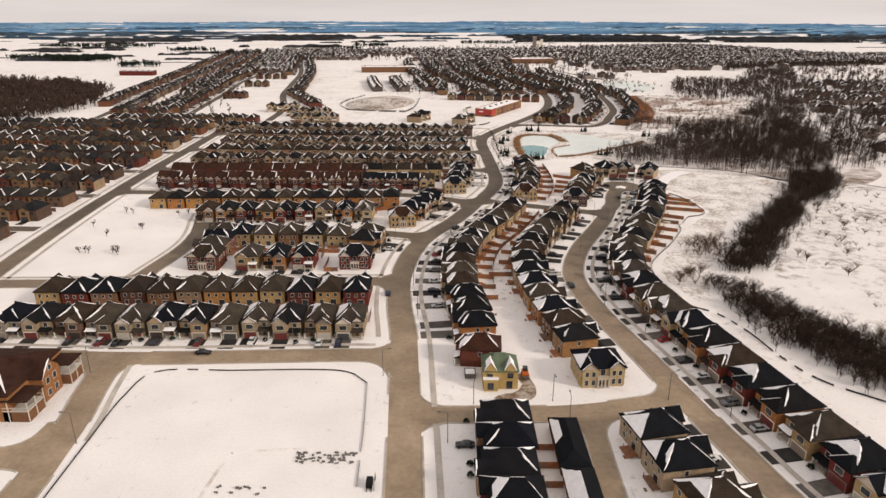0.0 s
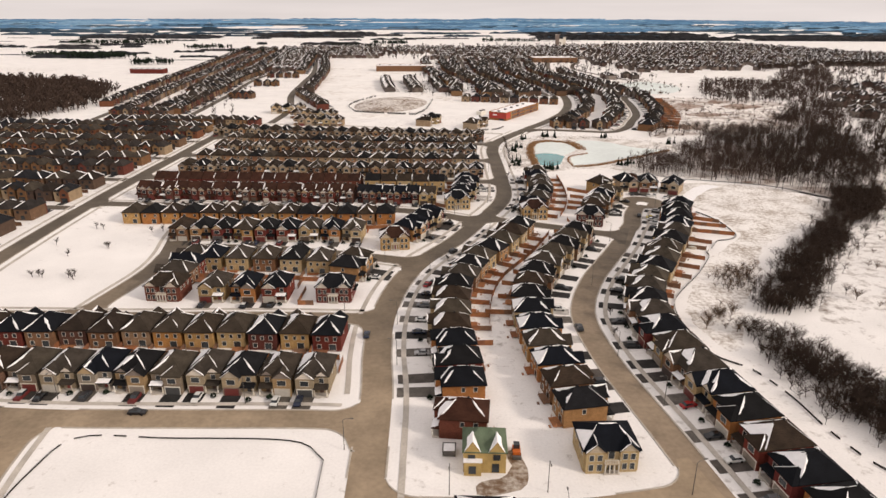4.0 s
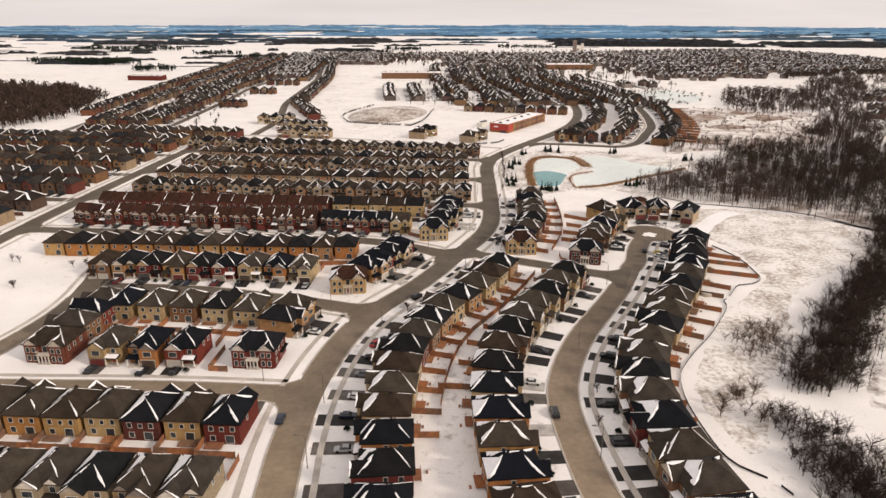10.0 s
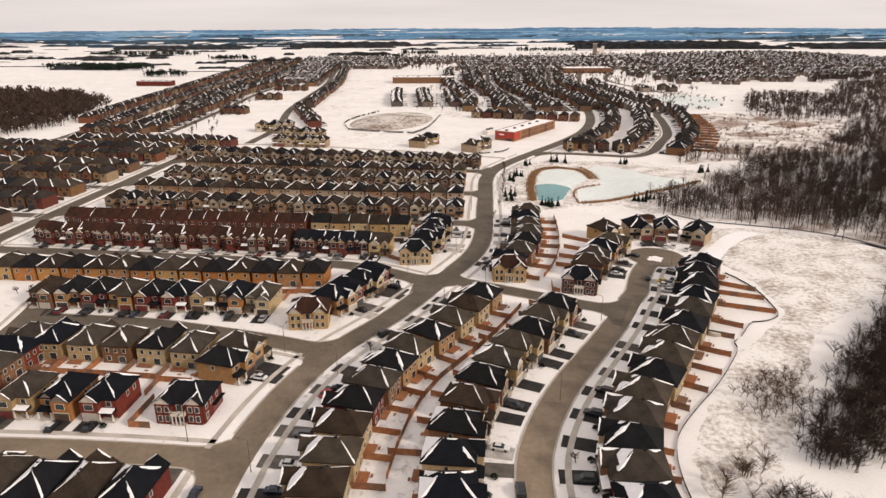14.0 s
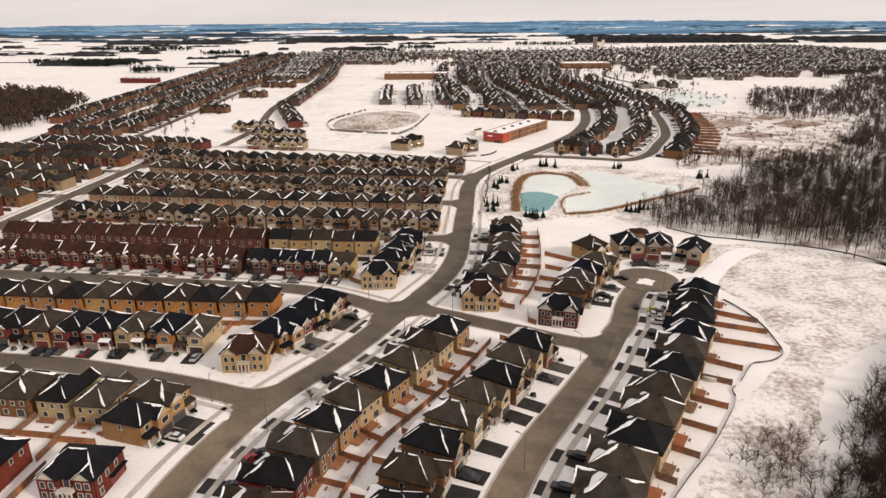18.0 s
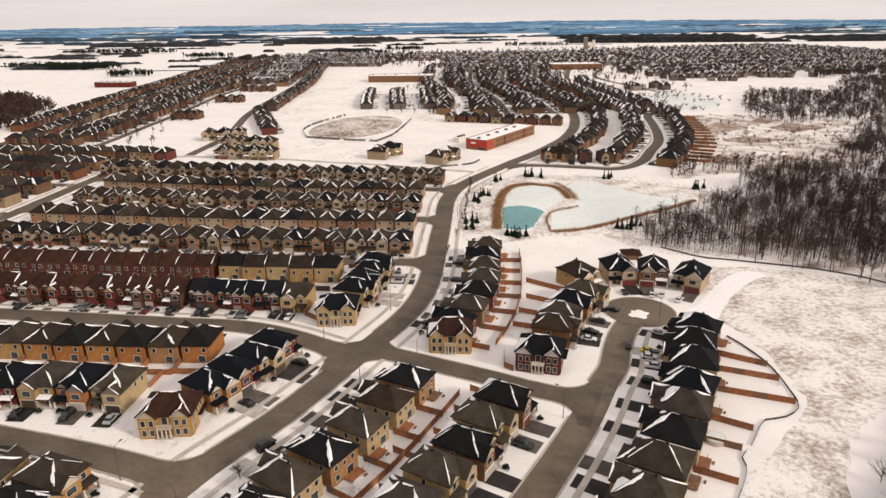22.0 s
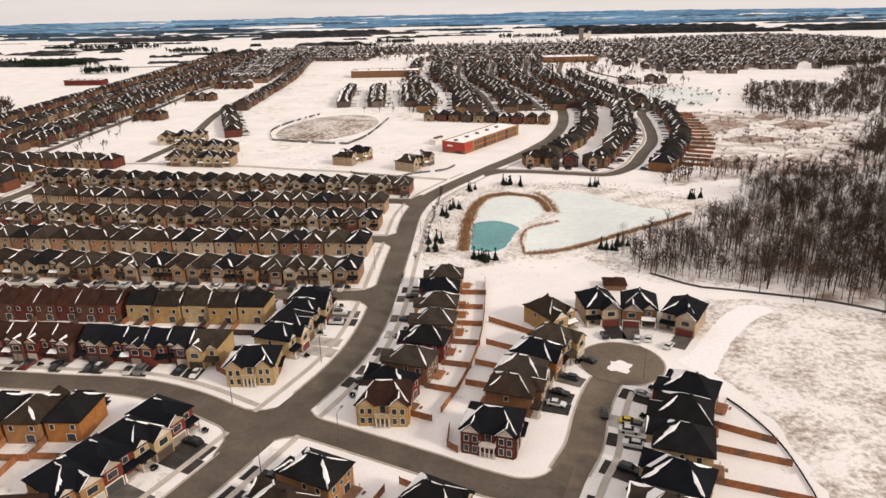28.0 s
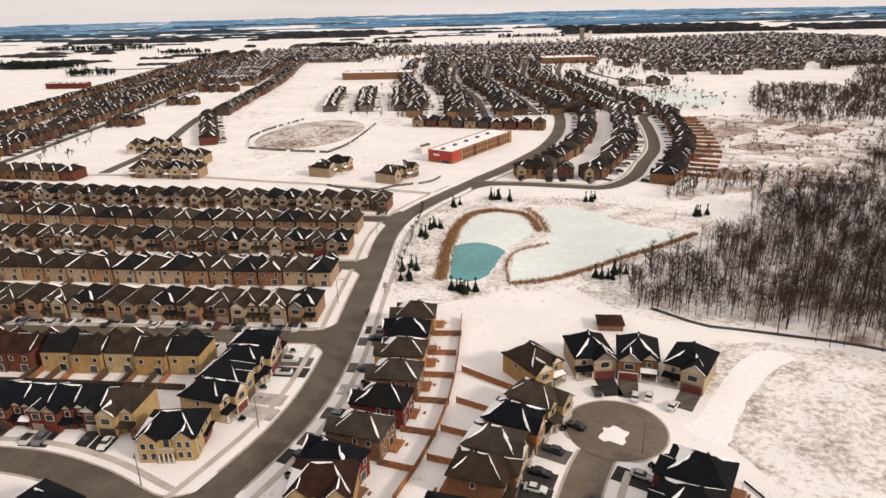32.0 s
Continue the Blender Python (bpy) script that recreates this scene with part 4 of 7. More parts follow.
def corner_house(label, w, d, walls, roofing, siding, flip, seed):
    """A wide corner house, its front on y = 0 looking to -y: two unequal gables, an arched porch under a balcony, and the garage on one side."""
    rng = random.Random(seed)
    root = thing("house", label, "house")
    ez, s = 5.7, flip
    part("wall", Mesh().box(-w / 2, w / 2, 1.0, d, 0, ez), walls, root)
    planes, corners = wide_planes(-w / 2, w / 2, 1.0, d, ez, 3.4)
    part("roof", roof_mesh(Mesh(), planes, corners), roofing, root)
    snow = Mesh()

    def more(q):
        k = len(snow.v)
        snow.v.extend(q.v)
        snow.f.extend(tuple(k + i for i in f) for f in q.f)

    for gx, gw, out in ((-s * w * 0.3, w * 0.34, 0.9), (s * w * 0.31, w * 0.32, 0.5)):
        y0, gh = 1.0 - out, gw * 0.52
        part("bay_wall", Mesh().box(gx - gw / 2, gx + gw / 2, y0, 1.02, 0, ez - 0.02), walls, root)
        o, top = 0.35, ez + gh
        P = [(gx - gw / 2 - o, y0 - o, ez - 0.15), (gx + gw / 2 + o, y0 - o, ez - 0.15), (gx, y0 - o, top), (gx, 4.6, top), (gx - gw / 2 - o, 4.6, ez - 0.15), (gx + gw / 2 + o, 4.6, ez - 0.15)]
        T = [(x, y, z - 0.2) for x, y, z in P]
        gr = Mesh().poly(P[0], P[2], P[3], P[4]).poly(P[2], P[1], P[5], P[3]).poly(T[0], T[4], T[3], T[2]).poly(T[2], T[3], T[5], T[1])
        gr.poly(T[0], T[2], P[2], P[0]).poly(T[2], T[1], P[1], P[2]).poly(P[4], T[4], T[0], P[0]).poly(T[1], T[5], P[5], P[1])
        part("gable_roof", gr, roofing, root)
        gb = Mesh()
        gb.v += [(gx - gw / 2, y0 - 0.05, ez - 0.1), (gx + gw / 2, y0 - 0.05, ez - 0.1), (gx, y0 - 0.05, top - 0.3), (gx - gw / 2, y0 + 0.3, ez - 0.1), (gx + gw / 2, y0 + 0.3, ez - 0.1), (gx, y0 + 0.3, top - 0.3)]
        gb.f += [(0, 1, 2), (5, 4, 3), (0, 3, 4, 1), (1, 4, 5, 2), (2, 5, 3, 0)]
        part("gable", gb, siding, root, "pale boarded gable")
        more(snow_strip(rng, P[2], P[0], P[3], 0.0, 0.95, 0.5, 0.12))
        more(snow_strip(rng, P[3], P[2], P[1], 0.2, 1.0, 0.5, 0.12))
        for dx in (-gw * 0.22, gw * 0.22):
            window(root, gx + dx, y0, 3.4, 1.0, 1.5, "f")
            window(root, gx + dx, y0, 0.8, 1.0, 1.6, "f")
    # arched porch with a balcony above
    for x in (-1.5, -0.5, 0.5, 1.5):
        part("porch_post", Mesh().box(x - 0.13, x + 0.13, -0.4, -0.14, 0.3, 2.7), M_FRAME, root)
    part("porch_floor", Mesh().box(-1.75, 1.75, -0.5, 1.0, 0, 0.3), M_WALK, root)
    part("porch_roof", Mesh().box(-1.8, 1.8, -0.55, 1.02, 2.7, 3.1), siding, root)
    part("balcony_rail", Mesh().box(-1.8, 1.8, -0.55, -0.47, 3.85, 3.95).box(-1.8, -1.72, -0.47, 0.9, 3.85, 3.95).box(1.72, 1.8, -0.47, 0.9, 3.85, 3.95), M_FRAME, root, "white balcony rail")
    for k in range(7):
        part("baluster", Mesh().box(-1.78 + k * 0.59, -1.72 + k * 0.59, -0.54, -0.48, 3.1, 3.85), M_FRAME, root)
    part("front_door", Mesh().box(-0.55, 0.55, 0.92, 1.02, 0.3, 2.5), M_DOOR, root)
    window(root, 0, 1.0, 3.3, 1.3, 1.9, "f")
    # the side with the garage, and the other sides
    side, other = ("r", "l") if s > 0 else ("l", "r")
    gd = Mesh().box(s * w / 2 - 0.06, s * w / 2 + 0.06, d - 5.6, d - 0.8, 0.02, 2.3)
    for k in range(4):
        gd.box(s * w / 2 - 0.09, s * w / 2 + 0.09, d - 5.5, d - 0.9, 0.1 + k * 0.54, 0.52 + k * 0.54)
    part("garage_door", gd, M_GDOOR, root)
    part("garage_canopy", Mesh().box(min(s * w / 2, s * (w / 2 + 1.0)), max(s * w / 2, s * (w / 2 + 1.0)), d - 6, d - 0.4, 2.6, 2.85), roofing, root)
    for y in (2.6, 5.2, 8.4):
        window(root, s * w / 2, y, 3.5, 1.0, 1.4, side)
        window(root, -s * w / 2, y, 3.5, 0.9, 1.3, other, False)
    window(root, s * w / 2, 2.6, 0.8, 1.0, 1.6, side)
    for x in (-w * 0.3, 0, w * 0.3):
        window(root, x, d, 3.5, 1.0, 1.3, "b", False)
    (A, B, r1, r0), D = planes[0], planes[3][0]
    more(snow_strip(rng, A, r0, D, 0.05, 0.95, 1.0))
    more(snow_strip(rng, B, r1, A, 0.1, 0.9, 0.6))
    more(snow_strip(rng, r0, r1, A, 0.0, 1.0, 0.4))
    more(snow_patch(rng, (A, r0, D), 0.7))
    part("roof_snow", snow, M_SNOW, root, "white ragged patches of old snow")["kind"] = "stuff"
    root["group"] = "corner houses"
    return root


CORNERS = (
    ("wide red brick corner house with pale gables and porch", P_RED[0], P_BLACK[1], P_SIDING[5], 1, (-35, 245.4, 0)),
    ("wide red brick corner house with white trim beside a park", P_RED[2], P_UMBER[0], P_SIDING[2], -1, (-95, 244, 0)),
    ("wide tan corner house with brown roof and arched porch", P_TAN[1], P_BROWN[0], P_SIDING[0], 1, (-18.8, 299, 8)),
    ("wide golden brick corner house with black roof", P_TAN[0], P_BLACK[0], P_SIDING[4], 1, (7.0, 359.2, 6)),
    ("wide tan stone corner house with dark roof streaked white", P_TAN[2], P_BLACK[2], P_SIDING[0], 1, (44, 158.6, 4)),
    ("wide red and white corner house with black roof", P_RED[1], P_BLACK[0], P_SIDING[5], 1, (69, 335, -11)),
    ("wide golden brick corner house with brown roof and porch", P_TAN[1], P_BROWN[2], P_SIDING[4], -1, (44.5, 344.2, 4)),
)
for k, (label, a, b, c, f, (x, y, turn)) in enumerate(CORNERS):
    corner_house(label, 12.4, 11.4, a, b, c, f, 60 + k).matrix_world = pose(x, y, 0, 0, 0, turn)


def single(kind, x, y, facing, group="corner houses"):
    m = MODELS[kind][0] if not MODELS[kind][0][3] else PICK.choice(MODELS[kind])
    place(m, x, y, facing, group)


def along(road, far, y0, y1, flip=False):
    line = offset(LINES[road], far)
    pts = [tuple(p) for p in line if y0 <= p[1] <= y1]
    return pts[::-1] if flip else pts


row("front_s", [(-24.4, 186.6), (-80, 186.4), (-142, 186)], 9.8, -1, 6.0, "houses on the first cross street", yard=6.5)
row("first_n", [(-25.5, 224.5), (-80, 224), (-142, 222.5)], 9.4, 1, 5.4, "houses backing on the first row", yard=5.0, rear=True, ordered=True)
row("det_s", [(-50, 244.5), (-83, 244)], 10.8, -1, 5.6, "houses on the second cross street", yard=8.0)
row("det_n", [(-40, 284.6), (-70, 285.6), (-94, 285.6)], 10.8, 1, 8.0, "houses on the third cross street", yard=7.0, rear=True)
row("det_w", [(-103.5, 258), (-102, 284)], 10.4, -1, 5.0, "houses beside the park")
row("det_e", along("main", 14.5, 262, 285), 11, 1, 9.0, "houses on the winding street", yard=5.0)
row("det_s", [(-34, 308.3), (-60, 308.3), (-120, 307)], 9.6, -1, 6.0, "houses on the third cross street", yard=6.0)
row("row_e", along("main", 14.5, 309, 341), 8.9, 1, 9.0, "houses on the winding street", yard=5.0)
row("warm_n", [(-23, 346.5), (-60, 345), (-152, 342.5)], 9.2, 1, 6.0, "houses on the fourth cross street", yard=6.0, rear=True)
row("town_tan", [(-5, 367.6), (-13.4, 367.7)], 8.4, -1, 5.4, "townhouses on the fourth cross street")
row("town", [(-13.8, 367.7), (-46, 368)], 6.5, -1, 5.4, "townhouses on the fourth cross street")
row("town_red", [(-48, 368.2), (-120, 370), (-165, 371)], 6.9, -1, 5.4, "townhouses on the fourth cross street")
row("town_tan", [(-1, 406), (-46, 405.4)], 8.6, 1, 6.0, "townhouses on the fifth cross street", yard=6.0)
row("town_red", [(-48, 405.4), (-165, 406.5)], 6.9, 1, 6.0, "townhouses on the fifth cross street")
row("row_e", along("main", 14.5, 372, 409), 9.2, 1, 9.0, "houses on the winding street", yard=5.0)
row("mid_s", [(21.5, 424.4), (-40, 424), (-165, 426.5)], 8.9, -1, 3.5, "houses on the fifth cross street")
row("mid_n", [(19, 466), (-50, 465.5), (-165, 469)], 8.9, 1, 3.5, "houses on the sixth cross street")
row("mid_s", [(18, 482.6), (-65, 483), (-165, 487)], 8.9, -1, 4.0, "houses on the sixth cross street")
row("mid_n", [(17, 520.5), (-65, 522.5), (-165, 531)], 8.9, 1, 4.0, "houses on the seventh cross street")
row("mid_s", [(24, 539), (-81, 544), (-190, 553.5)], 8.9, -1, 4.0, "houses on the seventh cross street")
single("end_red", 3.8, 174.5, 176)
row("det_w", along("main", -15.6, 179.5, 331), 10.6, -1, 10.4, "houses on the winding street", yard=7.0)
row("det_w", along("main", -13.0, 353, 432), 10.3, -1, 8.0, "houses on the winding street", yard=8.0)
row("det_e", along("crescent", 11.4, 173.5, 318), 10.3, 1, 6.6, "houses inside the crescent", yard=9.0)
row("det_e", along("crescent", 11.4, 347, 386), 10.0, 1, 6.6, "houses inside the crescent", yard=11.5)
row("wide_w", along("crescent", -13.2, 104, 368), 11.6, -1, 8.4, "houses along the meadow side of the crescent", yard=13.0)
row("wide_e", along("crescent", 11.0, 104, 142), 11.6, 1, 6.2, "houses inside the crescent")
row("town_dark", [(7.6, 143.5), (7.6, 96)], 9.2, 1, 8.0, "townhouses with rear garages", drive=False)
for k, (x, y, f) in enumerate([(90.5, 393.3, -52), (102, 398.2, -80), (112.2, 397.7, -98), (122.4, 394.2, -118)]):
    m = MODELS["wide_e"][k]
    place(m, x, y, f, "houses round the turning circle")
    driveway(x, y, f, m[0]["flip"], 10.0, 8.0)


for k, (x, y, f) in enumerate([(-19, 607, -15), (-13, 619, -15), (21.5, 592, -25), (27, 604, -25)] + [(-100 - 10.8 * k, 598 + 0.8 * k, -90) for k in range(4)] + [(-112 - 10.8 * k, 632 + 1.5 * k, -90) for k in range(4)] + [(-148 - 10.6 * k, 672 - 3.5 * k, -75) for k in range(3)]):
    place(MODELS["pair_s"][k % 4], x, y, f, "new houses on the snowy building field")


for ms in MODELS.values():  # patterns that no lot took
    for m in ms:
        if not m[3]:
            for ob in (*m[0].children_recursive, m[0]):
                bpy.data.objects.remove(ob)


# ---- far houses, too many to count ----
class Many:
    def __init__(self):
        self.v, self.f, self.mi = [], [], []

    def add(self, verts, faces, mat_index):
        k = len(self.v)
        self.v += verts
        self.f += [tuple(k + i for i in f) for f in faces]
        self.mi += [mat_index] * len(faces)


FARM, PARKED = Many(), Many()


def far_car(x, y, heading):
    """A small parked car: body, bonnet step and glazed cabin."""
    a = radians(heading)
    ca, sa_ = math.cos(a), math.sin(a)

    def tr(pts):
        return [(x + ca * p[0] - sa_ * p[1], y + sa_ * p[0] + ca * p[1], p[2]) for p in pts]

    box = [(0, 1, 5, 4), (1, 2, 6, 5), (2, 3, 7, 6), (3, 0, 4, 7), (4, 5, 6, 7)]
    PARKED.add(tr([(-2.3, -0.9, 0.07), (2.3, -0.9, 0.07), (2.3, 0.9, 0.07), (-2.3, 0.9, 0.07), (-2.2, -0.85, 0.98), (2.2, -0.85, 0.85), (2.2, 0.85, 0.85), (-2.2, 0.85, 0.98)]), box, 0)
    PARKED.add(tr([(-1.9, -0.82, 0.9), (1.0, -0.82, 0.86), (1.0, 0.82, 0.86), (-1.9, 0.82, 0.9), (-1.5, -0.66, 1.5), (0.3, -0.66, 1.5), (0.3, 0.66, 1.5), (-1.5, 0.66, 1.5)]), box, 1)
    PARKED.add(tr([(-1.52, -0.68, 1.51), (0.32, -0.68, 1.51), (0.32, 0.68, 1.51), (-1.52, 0.68, 1.51)]), [(0, 1, 2, 3)], 0)


def ribbon(name, pts, wide, z, material, label, category):
    line = smooth(pts, 6.0)
    u, v_ = offset(line, wide / 2), offset(line, -wide / 2)
    m = Mesh()
    for i in range(len(line) - 1):
        q = [Vector((*u[i], z)), Vector((*v_[i], z)), Vector((*v_[i + 1], z)), Vector((*u[i + 1], z))]
        m.poly(*(q if (q[1] - q[0]).cross(q[2] - q[0]).z > 0 else q[::-1]))
    return solid(name, m, material, label, category, "structure")


def estate_street(pts):
    ribbon("road", pts, 7.0, 0.03, M_ROAD, "grey-brown cleared street between far houses", "road")


frng = random.Random(11)


def far_house(x, y, facing, w=8.2, d=12.5, detail=True):
    a = radians(facing + 90)
    ca, sa_ = math.cos(a), math.sin(a)

    def tr(pts):
        return [(x + ca * p[0] - sa_ * p[1], y + sa_ * p[0] + ca * p[1], p[2]) for p in pts]

    # slot 5 holds the walls greyed for haze, used on the plainer far houses
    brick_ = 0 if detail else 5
    e, r = 5.6, 0.34 * w + 0.3 + frng.uniform(-0.3, 0.3)
    h = w / 2
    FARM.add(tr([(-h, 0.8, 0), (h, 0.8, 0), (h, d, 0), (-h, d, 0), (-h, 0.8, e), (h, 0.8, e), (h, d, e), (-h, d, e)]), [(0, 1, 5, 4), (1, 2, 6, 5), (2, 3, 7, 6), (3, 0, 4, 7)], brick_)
    o = 0.4
    R0, R1 = (0, 0.8 + h * 0.9, e + r), (0, d - h * 0.9, e + r)
    A, B, C, D = (-h - o, 0.8 - o, e), (h + o, 0.8 - o, e), (h + o, d + o, e), (-h - o, d + o, e)
    FARM.add(tr([A, B, C, D, R0, R1]), [(0, 1, 4), (1, 2, 5, 4), (2, 3, 5), (3, 0, 4, 5), (3, 2, 1, 0)], 1)
    s = frng.choice((-1, 1))
    g0, g1 = sorted((s * h, s * (h - 0.55 * w)))
    gm = (g0 + g1) / 2
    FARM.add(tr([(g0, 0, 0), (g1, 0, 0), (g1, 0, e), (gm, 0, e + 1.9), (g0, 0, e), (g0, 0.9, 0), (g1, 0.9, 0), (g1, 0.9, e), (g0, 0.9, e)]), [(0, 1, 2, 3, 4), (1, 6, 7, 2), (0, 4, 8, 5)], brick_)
    FARM.add(tr([(g0 - 0.3, -0.3, e - 0.15), (gm, -0.3, e + 2.05), (g1 + 0.3, -0.3, e - 0.15), (g0 - 0.3, 4, e - 0.15), (gm, 4, e + 2.05), (g1 + 0.3, 4, e - 0.15)]), [(0, 1, 4, 3), (1, 2, 5, 4)], 1)
    if detail:
        for wx, wz, ww, wh, yy in ((gm, 0.1, 1.7, 2.2, -0.05), (gm, 3.3, 0.9, 1.4, -0.05), (-gm, 3.4, 0.6, 1.3, 0.75), (-h * 0.5, 3.4, 0.6, 1.3, d + 0.05), (h * 0.5, 3.4, 0.6, 1.3, d + 0.05), (0, 0.5, 1.0, 1.9, d + 0.05)):
            FARM.add(tr([(wx - ww, yy, wz), (wx + ww, yy, wz), (wx + ww, yy, wz + wh), (wx - ww, yy, wz + wh)]), [(0, 1, 2, 3)], 2)
    if detail or frng.random() < 0.5:
        FARM.add(tr([(gm - 1.9, -5.2, 0.04), (gm + 1.9, -5.2, 0.04), (gm + 1.9, 0.1, 0.04), (gm - 1.9, 0.1, 0.04)]), [(0, 1, 2, 3)], 4)
        if frng.random() < 0.5 and detail:
            c0 = tr([(gm + frng.choice((-0.9, 0.9)), -2.9, 0)])[0]
            far_car(c0[0], c0[1], facing + frng.choice((0, 180)))
    for p, q, c in ((C, R1, D), (D, R1, C), (A, R0, D), (B, R0, C), (A, R0, B), (D, R1, A)):
        if frng.random() < (0.42 if detail else 0.8):
            P, Q, K = Vector(p), Vector(q), Vector(c)
            t = (K - P).normalized() * (frng.uniform(0.5, 1.3) if detail else frng.uniform(0.8, 2.4))
            up = Vector((0, 0, 0.12))
            P2 = P.lerp(Q, frng.uniform(0.0, 0.3))
            FARM.add(tr([tuple(P2 + up), tuple(Q + up), tuple(Q.lerp(K, 0.06) + up), tuple(P2 + t + up)]), [(0, 1, 2, 3)], 3)


def inside(poly, x, y):
    hit = False
    for i in range(len(poly)):
        (x0, y0), (x1, y1) = poly[i - 1], poly[i]
        if (y0 > y) != (y1 > y) and x < (x1 - x0) * (y - y0) / (y1 - y0) + x0:
            hit = not hit
    return hit


SCHOOL_FIELD = [(112, 1262), (150, 1100), (178, 1010), (255, 1035), (300, 1060), (222, 1228), (232, 1330), (112, 1335)]
POND_FIELD = [(186, 830), (290, 820), (300, 900), (296, 1000), (215, 985)]
WHITE_FIELD = [(330, 945), (410, 946), (462, 1092), (362, 1094)]


def far_row(pts, spacing, side, detail=True, jitter=1.0, gaps=0.0):
    line = smooth(pts, 1.0)
    run, nrm = length_at(line), normals(line)
    n = max(1, int(run[-1] / spacing))
    for i in range(n):
        at = (i + 0.5) * run[-1] / n
        x, y = (np.interp(at, run, line[:, k]) for k in (0, 1))
        nx, ny = (np.interp(at, run, nrm[:, k]) for k in (0, 1))
        if frng.random() < gaps or inside(SCHOOL_FIELD, x, y) or inside(POND_FIELD, x, y):
            continue
        j = frng.uniform(-jitter, jitter)
        far_house(x + nx * j, y + ny * j, math.degrees(math.atan2(-side * ny, -side * nx)), detail=detail)


# west of the west road
for k in range(6):
    y = 248 + 58 * k
    for dy, side in ((0, -1), (38, 1)):
        far_row([(-196, y + dy), (-275, y + dy + 3)], 9.4, side)
        far_row([(-277, y + dy + 3), (-420, y + dy + 9)], 9.4, side)
    estate_street([(-190, y + 48), (-277, y + 51), (-424, y + 57)])
far_row([(-165, 606), (-230, 610), (-300, 607)], 9.6, 1)
far_row([(-262, 640), (-320, 642)], 9.6, -1)
far_row([(-124, 694), (-138, 728), (-158, 770), (-176, 812)], 9.6, 1)
far_row([q for q in offset(LINES["north_street"], -11).tolist() if q[1] > 815][::6], 9.4, -1)
far_row([q for q in offset(LINES["north_street"], 11).tolist() if q[1] > 1040][::6], 9.4, 1)
far_row([q for q in offset(LINES["edge_street"], 11).tolist() if q[1] > 700][::6], 9.4, 1)
far_row([q for q in offset(LINES["edge_street"], -11).tolist() if q[1] > 650][::6], 9.4, -1)
far_row([q for q in offset(LINES["inner_street"], 10).tolist() if q[1] > 655][::6], 9.4, 1)
far_row([(x + 36, y) for x, y in offset(LINES["inner_street"], -10).tolist() if y > 1060][::6], 9.4, 1)
far_row([(x - 38, y) for x, y in LINES["inner_street"].tolist() if y > 655][::6], 9.4, -1, True, 3.0)
far_row([(x + 2, y) for x, y in offset(LINES["edge_street"], -48).tolist() if y > 800][::6], 9.4, 1, True, 3.0)
for x, y in ((-254, 884), (-243, 886), (-232, 885), (-266, 985), (-254, 987), (-242, 986), (-231, 987)):
    far_house(x, y, -85)
for k in range(3):
    far_house(-246 + 8.6 * k, 768, -90, 8.6, 13)
# the crescents beyond the ponds
far_row([q for q in offset(LINES["main"], -14).tolist() if 612 < q[1] < 860][::5], 9.6, -1)
far_row([q for q in offset(LINES["main"], -52).tolist() if 650 < q[1] < 790][::5], 9.6, 1)
far_row(offset(LINES["far_crescent"], 12)[14::5].tolist(), 9.6, 1)
far_row(offset(LINES["far_crescent"], -12)[22::5].tolist(), 9.6, -1)
for x, y, f in ((88, 600, -80), (99, 599, -90), (110, 600, -90)):
    far_house(x, y, f)
# the older estate
far_row([(6, 772), (60, 762), (108, 752)], 9.6, -1, True)
for k in range(6):  # streets that run away northwards and bend to the west
    y0 = 985 if k == 5 else 796 + 14 * max(0, k - 1)
    if k == 4:
        y0 = 800
    way = [(0, y0), (-12 - 3 * k, y0 + 0.25 * (1290 - y0)), (-50, y0 + 0.58 * (1290 - y0)), (-70 + 9 * k, 1290)]
    for side, dx in ((1, 0), (-1, 19)):
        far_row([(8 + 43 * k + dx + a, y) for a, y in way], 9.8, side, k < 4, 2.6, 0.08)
    if k:
        estate_street([(8 + 43 * k + 9.5 + a, y) for a, y in way])
for x in (-78, -44):
    for side, dx in ((1, -9), (-1, 9)):
        far_row([(x + dx + 12, 836), (x + dx, 905), (x + dx - 8, 965)], 10, side, False)


def estate(poly, pitch, spacing, slant, gaps, seed, empty=()):
    """Rows of houses back to back that fill a district, leaving its open grounds free; the rows bend a little."""
    rng = random.Random(seed)
    xs, ys = [p[0] for p in poly], [p[1] for p in poly]
    y, k = min(ys) - 150, 0
    while y < max(ys) + 150:
        x = min(xs) + rng.uniform(0, spacing)
        bend, wave = rng.uniform(-4, 4), rng.uniform(0, 6)
        while x < max(xs):
            yy = y + slant * (x - xs[0]) + 9 * math.sin(x * 0.011 + 0.5 * k * 0.2) + bend * math.sin(x * 0.03 + wave)
            if inside(poly, x, yy) and not any(inside(e, x, yy) for e in empty) and rng.random() > gaps:
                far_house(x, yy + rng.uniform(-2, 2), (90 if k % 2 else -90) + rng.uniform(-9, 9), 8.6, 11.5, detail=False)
            x += spacing * rng.uniform(0.9, 1.25)
        y += pitch * (0.8 if k % 2 else 1.2)
        k += 1


